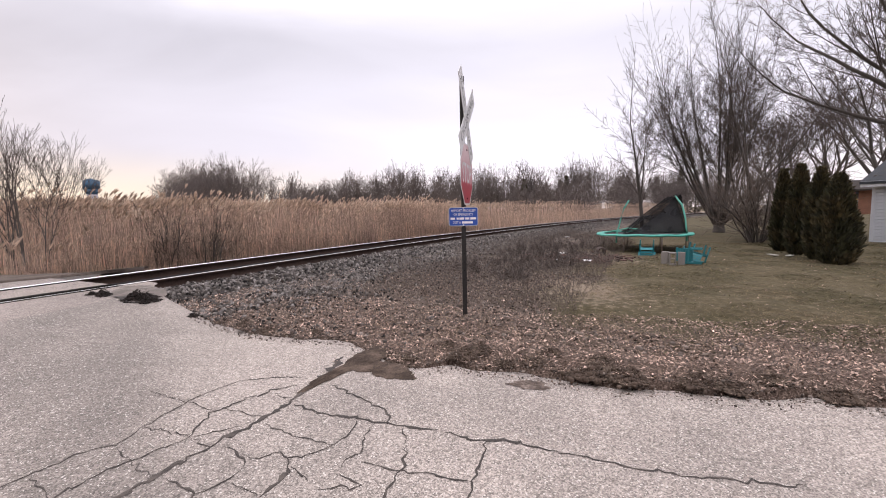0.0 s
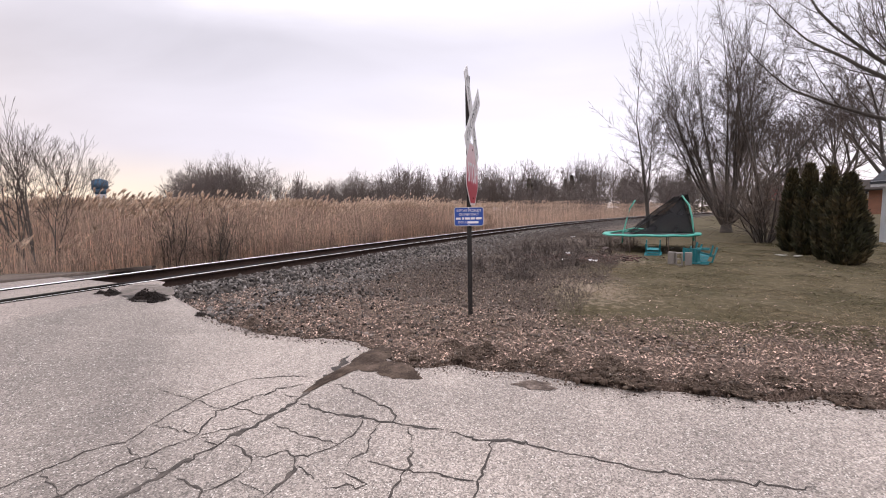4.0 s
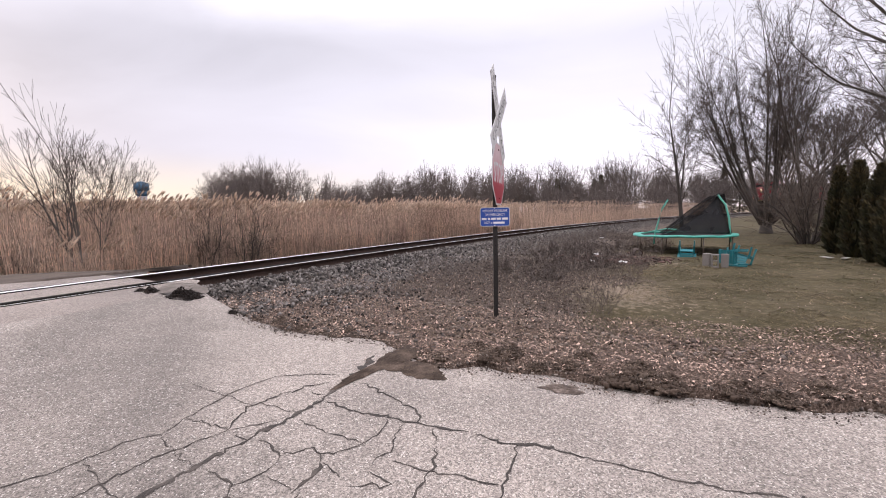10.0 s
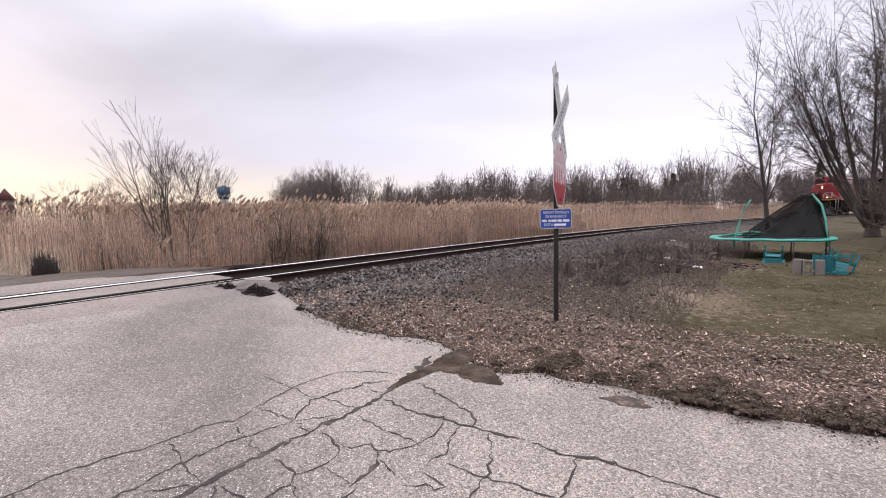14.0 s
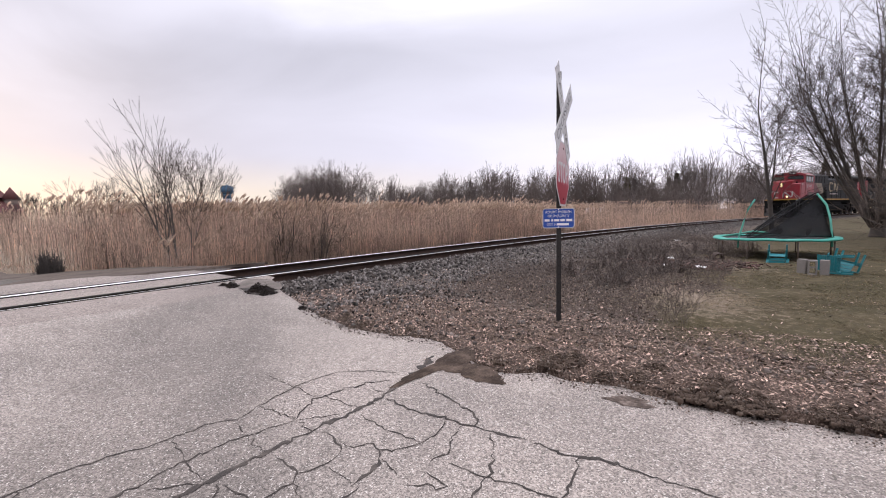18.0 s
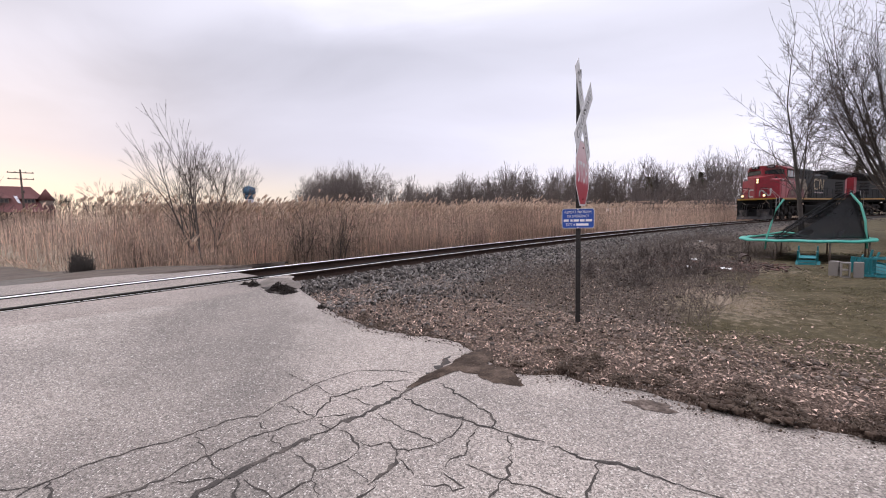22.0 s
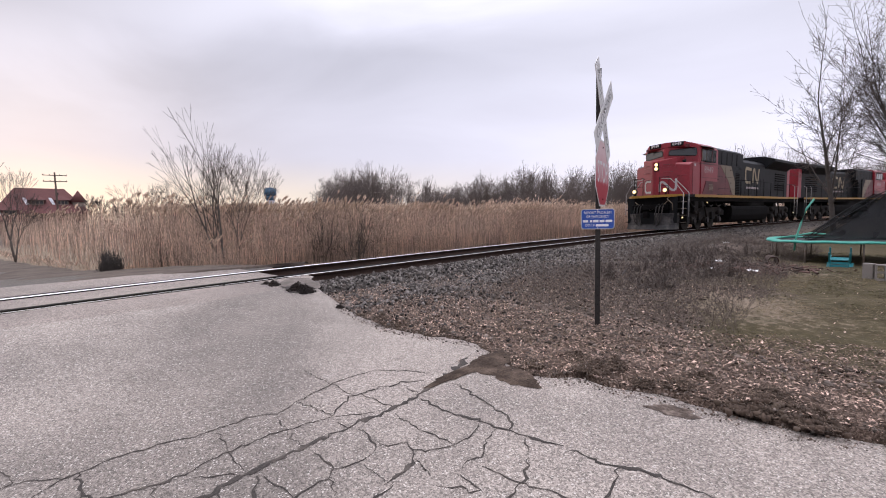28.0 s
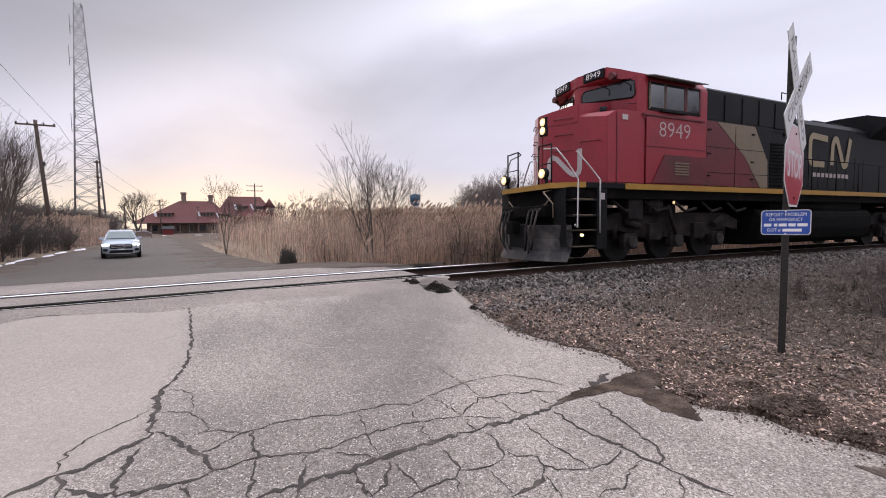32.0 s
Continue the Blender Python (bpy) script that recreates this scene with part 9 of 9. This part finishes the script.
def ballast():
    rng = np.random.default_rng(12)
    VV, FF, off = [], [], 0
    for k in range(5):
        n = 9000
        s = np.where(rng.random(n) < 0.72, rng.uniform(-3.4, 22, n), rng.uniform(18, 62, n))
        d = -0.9 - 2.6 * rng.random(n) ** 0.9
        far = rng.random(n) < 0.12
        d = np.where(far, rng.uniform(0.9, 2.9, n), d)
        # spill on to the verge
        sp = rng.random(n) < 0.18
        d = np.where(sp, -3.2 - 3.2 * rng.random(n) ** 2.0, d)
        P = np.array([track(a, b)[:2] for a, b in zip(s, d)])
        z = np.maximum(bed_z(d), land(P[:, 0], P[:, 1]))
        e = P[:, 1] - road_edge(np.clip(P[:, 0], -5.5, 40))
        keep = (e > 0.12) | (d > 0)
        P, z, d = P[keep], z[keep], d[keep]
        n = len(P)
        size = (0.018 + 0.028 * rng.random(n) ** 1.8) * np.where(d < -3.3, 0.8, 1.0)
        bv, bf = stone_form(50 + k)
        v, f = scatter_mesh(bv, bf, np.stack([P[:, 0], P[:, 1], z + size * 0.35], 1), size, rng.random(n) * 6.28, rng.uniform(0.6, 1.2, (n, 3)))
        VV.append(v)
        FF.append(f + off)
        off += len(v)
    me = mesh_from("ballast_stones", np.concatenate(VV), np.concatenate(FF), (M_BALLAST,))
    tagged(new("ballast_stones", me), "loose grey crushed stones of the ballast", "gravel", kind="stuff")


ballast()
M_CLOD = material("soil_clod", (0.078, 0.053, 0.039), 0.95, 0, 0.4, 40, 3, 0.7, (0.115, 0.087, 0.07), 0.55, island=0.7, tint=(0.21, 0.175, 0.152), spec=0.15)


def surf_z(x, y):
    e = y - road_edge(np.clip(x, -5.5, 40))
    bank = np.exp(-((e - 0.35) / 0.30) ** 2) * 0.07 * smooth(-1.2, 0.6, x)
    return land(x, y) + np.where(e > 0.05, bank + (vnoise(x, y, 0.25, 1) - 0.5) * 0.045 + (vnoise(x, y, 0.9, 2) - 0.5) * 0.05, 0.1)


def clods():
    """Lumps of soil, rotten leaves and stray stones over the verge between road and ballast."""
    rng = np.random.default_rng(61)
    VV, FF, off = [], [], 0
    for k in range(4):
        n = 5200
        x = rng.uniform(-5.0, 6.5, n)
        y = road_edge(x) + 0.15 + 8.5 * rng.random(n) ** 1.1
        s, d = track_sd(x, y)
        lawn = zones(x, y)[0]
        ok = (d < -2.5) & (lawn < 0.35 + 0.2 * rng.random(n)) & (d > -9.5)
        x, y = x[ok], y[ok]
        n = len(x)
        size = 0.010 + 0.026 * rng.random(n) ** 2.2
        z = land(x, y) + (vnoise(x, y, 0.25, 1) - 0.5) * 0.045 + (vnoise(x, y, 0.9, 2) - 0.5) * 0.05
        bv, bf = stone_form(90 + k)
        v, f = scatter_mesh(bv, bf, np.stack([x, y, z + size * 0.25], 1), size, rng.random(n) * 6.28, rng.uniform(0.5, 1.4, (n, 3)) * np.array([1, 1, 0.7]))
        VV.append(v)
        FF.append(f + off)
        off += len(v)
    n = 5200
    x = rng.uniform(-3.4, 7.0, n)
    e = 0.10 - 0.26 * rng.random(n) ** 1.7
    y = road_edge(x) + e
    z = np.where(e < 0.03, road_z(x, y) + 0.002, surf_z(x, y))
    size = 0.003 + 0.013 * rng.random(n) ** 3 * np.where(e < 0, 0.7, 1.0)
    v, f = scatter_mesh(bv, bf, np.stack([x, y, z + size * 0.3], 1), size, rng.random(n) * 6.28, rng.uniform(0.5, 1.5, (n, 3)))
    VV.append(v)
    FF.append(f + off)
    me = mesh_from("soil_clods", np.concatenate(VV), np.concatenate(FF), (M_CLOD,))
    tagged(new("soil_clods", me), "dark clods of soil and stray stones over the verge", "soil", kind="stuff")


clods()


def verge_points(rng, n, x0, x1, depth, power=1.0, e0=0.02):
    x = rng.uniform(x0, x1, n)
    y = road_edge(x) + e0 + depth * rng.random(n) ** power
    s, d = track_sd(x, y)
    ok = d < -1.9
    return x[ok], y[ok]


def leaf_litter():
    rng = np.random.default_rng(21)
    x1, y1 = verge_points(rng, 70000, -5.4, 7.5, 2.1, 1.1)
    x2, y2 = verge_points(rng, 42000, -4.5, 9.0, 5.5, 0.9)
    far = zones(x2, y2)[0] < 0.3 + 0.1 * rng.random(len(x2))
    x2, y2 = x2[far], y2[far]
    x3, y3 = verge_points(rng, 260, -3.0, 5.0, 0.16, 1.0, -0.14)
    x4, y4 = rng.normal(-0.6, 0.28, 420), rng.normal(4.0, 0.13, 420)
    x5, y5 = verge_points(rng, 5000, 0.5, 12.0, 8.0, 1.3, 1.6)
    x, y = np.concatenate([x1, x2, x3, x4, x5]), np.concatenate([y1, y2, y3, y4, y5])
    e = y - road_edge(x)
    n = len(x)
    far_in = e > 1.7
    z = np.where(e < 0.03, road_z(x, y) + 0.004, surf_z(x, y)) + rng.uniform(0.0, 0.028, n) * (e > 0.03)
    a = rng.random(n) * 6.28
    size = (0.006 + 0.017 * rng.random(n) ** 3.0) * np.where(e < 0.03, 0.6, 1.0)
    tilt = rng.normal(0, 0.32, (n, 2))
    u = np.stack([np.cos(a), np.sin(a), tilt[:, 0]], 1) * size[:, None]
    w = np.stack([-np.sin(a), np.cos(a), tilt[:, 1]], 1) * (size * rng.uniform(0.25, 0.6, n))[:, None]
    c = np.stack([x, y, z + size * 0.25], 1)
    curl = np.array([0, 0, 1.0]) * (size * rng.uniform(0.05, 0.45, n))[:, None]
    V = np.stack([c - u, c - w * 1.0 + curl, c + u, c + w * 1.0 + curl, c], 1).reshape(-1, 3)
    b = np.arange(n)[:, None] * 5
    F = np.concatenate([np.concatenate([b, b + 1, b + 2, b + 4], 1), np.concatenate([b, b + 4, b + 2, b + 3], 1)])
    tagged(new("fallen_leaves", mesh_from("fallen_leaves", V, F, (M_LEAFLIT,))), "thick litter of curled brown fallen leaves", "leaf litter", kind="stuff")


leaf_litter()


M_DEBRIS = material("bark_debris", (0.062, 0.034, 0.027), 0.9, 0, 0.4, 20, 3, 0.3, island=0.8, tint=(0.15, 0.09, 0.075))


def debris():
    """Broken bark and rotten wood strewn beside the pipe."""
    rng = np.random.default_rng(88)
    n = 1500
    x, y = rng.normal(3.6, 0.55, n), rng.normal(11.3, 0.5, n)
    c = np.stack([x, y, surf_z(x, y) + rng.uniform(0.01, 0.06, n)], 1)
    a, l = rng.random(n) * 6.28, 0.02 + 0.07 * rng.random(n) ** 2
    w = np.stack([np.cos(a), np.sin(a), rng.normal(0, 0.25, n)], 1) * l[:, None]
    v, f = tubes(c - w, c + w, l * 0.28, l * 0.2, 5)
    tagged(new("bark_debris", mesh_from("bark_debris", v, f, (M_DEBRIS,))), "reddish-brown broken bark and rotten wood on the verge", "debris", kind="stuff")


debris()


M_SODWET = material('wet_sod', (0.020, 0.015, 0.013), 0.95, 0, 0.5, 30, 4, 0.9, (0.035, 0.026, 0.021), 0.6, spec=0.15)
M_ROOT = material('brown_roots', (0.115, 0.082, 0.060), 0.95, 0, 0.4, 30, 4, 0.2, island=0.8, tint=(0.23, 0.17, 0.13))
M_SODROOT = material('wet_roots', (0.035, 0.027, 0.022), 0.95, 0, 0.4, 30, 4, 0.2)


def sod(x, y, size, seed, on_road=False):
    """A torn-up clump: a mound of soil crumbs with roots and dead grass."""
    rng = np.random.default_rng(seed)
    z = road_top(x, y, 0.004) if on_road else float(surf_z(x, y))
    R = thing("sod_clump", "torn clump of dark soil, roots and dead grass", "soil clump", pose(x, y, z, 0, 0, seed * 53), "torn sods along the road edge")
    high = size * (0.80 if on_road else 0.62)
    VV, FF, off = [], [], 0
    for k in range(3):
        n = int(60 + 500 * size)
        a, q = rng.random(n) * 6.28, np.sqrt(rng.random(n)) * (1 + 0.25 * rng.normal(0, 1, n) ** 2 * 0.4)
        lump = 0.55 + 0.45 * np.sin(2 * a + seed) * np.sin(3 * a + 2 * seed)
        c = np.stack([q * size * np.cos(a), q * size * 0.75 * np.sin(a), high * np.clip(1 - q ** 2, 0, 1) * lump * rng.random(n) ** 0.4], 1)
        r = size * (0.05 + 0.10 * rng.random(n) ** 2) + 0.002
        bv, bf = stone_form(300 + k)
        v, f = scatter_mesh(bv, bf, c, r, rng.random(n) * 6.28, rng.uniform(0.5, 1.4, (n, 3)))
        VV.append(v)
        FF.append(f + off)
        off += len(v)
    tagged(part("soil", mesh_from("soil", np.concatenate(VV), np.concatenate(FF), (M_SODWET if on_road else M_SOD,)), None, R), kind="stuff")
    n = int(250 + 2500 * size)
    a, q = rng.random(n) * 6.28, np.sqrt(rng.random(n)) * 1.15
    p0 = np.stack([q * size * np.cos(a), q * size * 0.75 * np.sin(a), high * np.clip(1 - q ** 2, 0, 1) * rng.random(n) + 0.006], 1)
    way = rng.normal(0, 1, (n, 3)) * np.array([1, 1, 0.35])
    p1 = p0 + way * (0.006 + 0.022 * rng.random(n) ** 2)[:, None]
    p1[:, 2] = np.maximum(p1[:, 2], 0.0)
    v, f = tubes(p0, p1, np.full(n, 0.0026), np.full(n, 0.0014), 3)
    tagged(part("root_fringe", mesh_from("root_fringe", v, f, (M_SODROOT if on_road else M_ROOT,)), None, R), kind="stuff")


for k, (sx, se, sz) in enumerate(((-2.15, 0.16, 0.17), (-2.4, 0.05, 0.10), (-2.9, 0.1, 0.09), (0.18, 0.22, 0.16), (0.34, 0.34, 0.13), (0.02, 0.4, 0.12), (1.25, 0.16, 0.19), (1.5, 0.12, 0.16), (1.38, 0.34, 0.13), (0.8, 0.2, 0.10),
                                 (1.98, 0.14, 0.15), (2.2, 0.10, 0.14), (2.55, 0.2, 0.12), (2.9, 0.1, 0.14), (3.3, 0.15, 0.16), (3.9, 0.2, 0.17), (0.55, 0.12, 0.09), (-1.5, 0.25, 0.10), (-0.35, 0.2, 0.08), (1.0, 0.45, 0.11))):
    sod(sx, float(road_edge(sx)) + se, sz, k + 1)
sod(-4.40, 5.97, 0.20, 31, True)
sod(-4.22, 5.90, 0.12, 32, True)
sod(-5.02, 6.08, 0.12, 33, True)
sod(-5.2, 6.10, 0.07, 35, True)
sod(-3.32, 5.42, 0.055, 34, True)


def dead_weeds():
    rng = np.random.default_rng(33)
    # thin grey stems over the ballast foot and the verge
    n = 26000
    s = rng.uniform(-1.0, 26, n)
    d = -2.6 - 5.2 * rng.random(n) ** 0.8
    P = np.array([track(a, b)[:2] for a, b in zip(s, d)])
    e = P[:, 1] - road_edge(P[:, 0])
    dens = vnoise(P[:, 0], P[:, 1], 1.4, 41)
    ok = (e > 0.9) & (dens > 0.28) & (P[:, 0] < 7.5)
    P = P[ok]
    n = len(P)
    z = surf_z(P[:, 0], P[:, 1])
    p0 = np.stack([P[:, 0], P[:, 1], z], 1)
    h = 0.03 + 0.26 * rng.random(n) ** 2.6
    p1 = p0 + np.stack([rng.normal(0, 0.45, n) * h, rng.normal(0, 0.45, n) * h, h], 1)
    p2 = p1 + np.stack([rng.normal(0, 0.4, n) * h, rng.normal(0, 0.4, n) * h, h * rng.uniform(-0.2, 0.5, n)], 1)
    v, f = tubes(np.concatenate([p0, p1]), np.concatenate([p1, p2]), np.full(2 * n, 0.0030), np.full(2 * n, 0.0018), 3)
    tagged(new("dead_weeds", mesh_from("dead_weeds", v, f, (M_WEED,))), "thin dead weed stems over the stony verge", "weeds", kind="stuff")


dead_weeds()


def lawn_grass():
    rng = np.random.default_rng(44)
    n = 190000
    x = rng.uniform(-1.0, 15, n)
    y = road_edge(x) + 0.8 + 13 * rng.random(n) ** 1.35
    lawn, leaf, gravel, straw = zones(x, y)
    patchy = vnoise(x, y, 0.6, 51) * 0.6 + vnoise(x, y, 0.16, 52) * 0.4
    ok = (lawn + 0.18 > rng.random(n)) & (patchy > 0.45)
    x, y = x[ok], y[ok]
    n = len(x)
    z = surf_z(x, y) - 0.004
    a = rng.random(n) * 6.28
    dist = np.hypot(x, y)
    w = 0.0022 + 0.00045 * dist
    h = 0.022 + 0.035 * rng.random(n)
    c = np.stack([x, y, z], 1)
    s = np.stack([np.cos(a), np.sin(a), 0 * a], 1) * w[:, None]
    lean = np.stack([rng.normal(0, 1.9, n) * h, rng.normal(0, 1.9, n) * h, h * 0.6], 1)
    V = np.stack([c - s, c + s, c + lean], 1).reshape(-1, 3)
    tagged(new("lawn_grass", mesh_from("lawn_grass", V, np.arange(3 * n).reshape(-1, 3), (M_BLADE,))), "short patchy winter grass of the lawn", "grass", kind="stuff")


lawn_grass()


def far_edge_grass():
    """Dry grass at the foot of the reeds and along the far road."""
    rng = np.random.default_rng(45)
    n = 9000
    s = rng.uniform(-10, 40, n)
    d = 2.9 + 1.9 * rng.random(n)
    P = np.array([track(a, b)[:2] for a, b in zip(s, d)])
    t = rng.random(3500)
    k = t * (len(FAR_R) - 1)
    rx = np.interp(k, range(len(FAR_R)), [p[0] for p in FAR_R])
    ry = np.interp(k, range(len(FAR_R)), [p[1] for p in FAR_R]) + rng.uniform(0.0, 1.3, 3500)
    P = np.concatenate([P, np.stack([rx, ry], 1)])
    P = P[road_clear(P[:, 0], P[:, 1] + 0.9)]
    n = len(P)
    z = land(P[:, 0], P[:, 1])
    p0 = np.stack([P[:, 0], P[:, 1], z - 0.02], 1)
    h = 0.12 + 0.32 * rng.random(n) ** 1.5
    p1 = p0 + np.stack([rng.normal(0, 0.5, n) * h, rng.normal(0, 0.5, n) * h, h], 1)
    v, f = tubes(p0, p1, np.full(n, 0.006), np.full(n, 0.002), 3)
    tagged(new("dry_grass", mesh_from("dry_grass", v, f, (M_RLEAF,))), "dry pale grass at the foot of the reeds", "grass", kind="stuff")


far_edge_grass()


def build_ties():
    R = tagged(new("railway_ties"), "dark weathered wooden railway ties in the ballast", "railway ties", kind="structure")
    me = None
    for k in range(150):
        s = -1.6 + 0.52 * k
        x, y, h = track(s)
        if me is None:
            o = part("tie", boxes((-0.115, 0.115, -1.3, 1.3, -0.17, 0.0), bevel=0.012), M_TIE, R)
            me = o.data
        else:
            o = part("tie", me, None, R)
        o.matrix_basis = pose(x, y, RAIL_Z - 0.172, 0, 0, math.degrees(h))


build_ties()


# ---- movement ----
RUN = ((0.0, 118.6), (6.0, 98.0), (12.0, 77.2), (14.0, 70.2), (18.0, 56.4), (20.0, 49.48), (22.0, 42.39), (24.0, 34.98), (25.0, 31.19), (28.0, 19.2), (29.0, 14.92), (30.0, 10.57), (31.0, 6.0), (32.0, 1.32))


def head_s(t):
    """Metres along the railway of the leading headlight."""
    c = np.polyfit([p[0] for p in RUN], [p[1] for p in RUN], 4)
    return float(np.polyval(c, t))


def on_rails(s, turn):
    x, y, h = track(s)
    return pose(x, y, RAIL_Z, 0, 0, math.degrees(h) + turn)


def motions():
    times = [0.5 * k for k in range(65)]
    for unit, back, turn in ((lead, 0.0, 180.0), (second, 2 * LOCO_HALF, 0.0), (third, 4 * LOCO_HALF, 180.0)):
        walk(unit, [(t, on_rails(head_s(t) + 10.04 * SIZE + back, turn)) for t in times])
    # the car slows to a stop before the crossing
    drive = ((0.0, -84.0, 28.4), (24.0, -80.0, 27.2), (27.0, -62.0, 20.8), (29.0, -43.5, 13.9), (30.0, -36.6, 11.4), (30.5, -34.4, 10.45), (31.0, -32.9, 9.8), (31.5, -32.1, 9.60), (32.0, -31.7, 9.48))
    rows = []
    for i, (t, x, y) in enumerate(drive):
        a, b = drive[max(i - 1, 0)], drive[min(i + 1, len(drive) - 1)]
        rows.append((t, pose(x, y, float(road_z(x, y)) + 0.005, 0, 0, math.degrees(math.atan2(b[2] - a[2], b[1] - a[1])) + 90)))
    walk(car, rows)
    # wheels roll with the way that the leader has gone
    fine = [k / 6 for k in range(193)]
    for unit, way in ((lead, 1), (second, -1), (third, 1)):
        for w in [o for o in unit.children_recursive if o.name.startswith("wheel_set")]:
            cx = w.location.x
            walk(w, [(t, pose(cx, 0, 0.52) @ pose(0, 0, 0, 0, way * math.degrees((head_s(0) - head_s(t)) / 0.52) % 360.0, 0)) for t in fine])


motions()
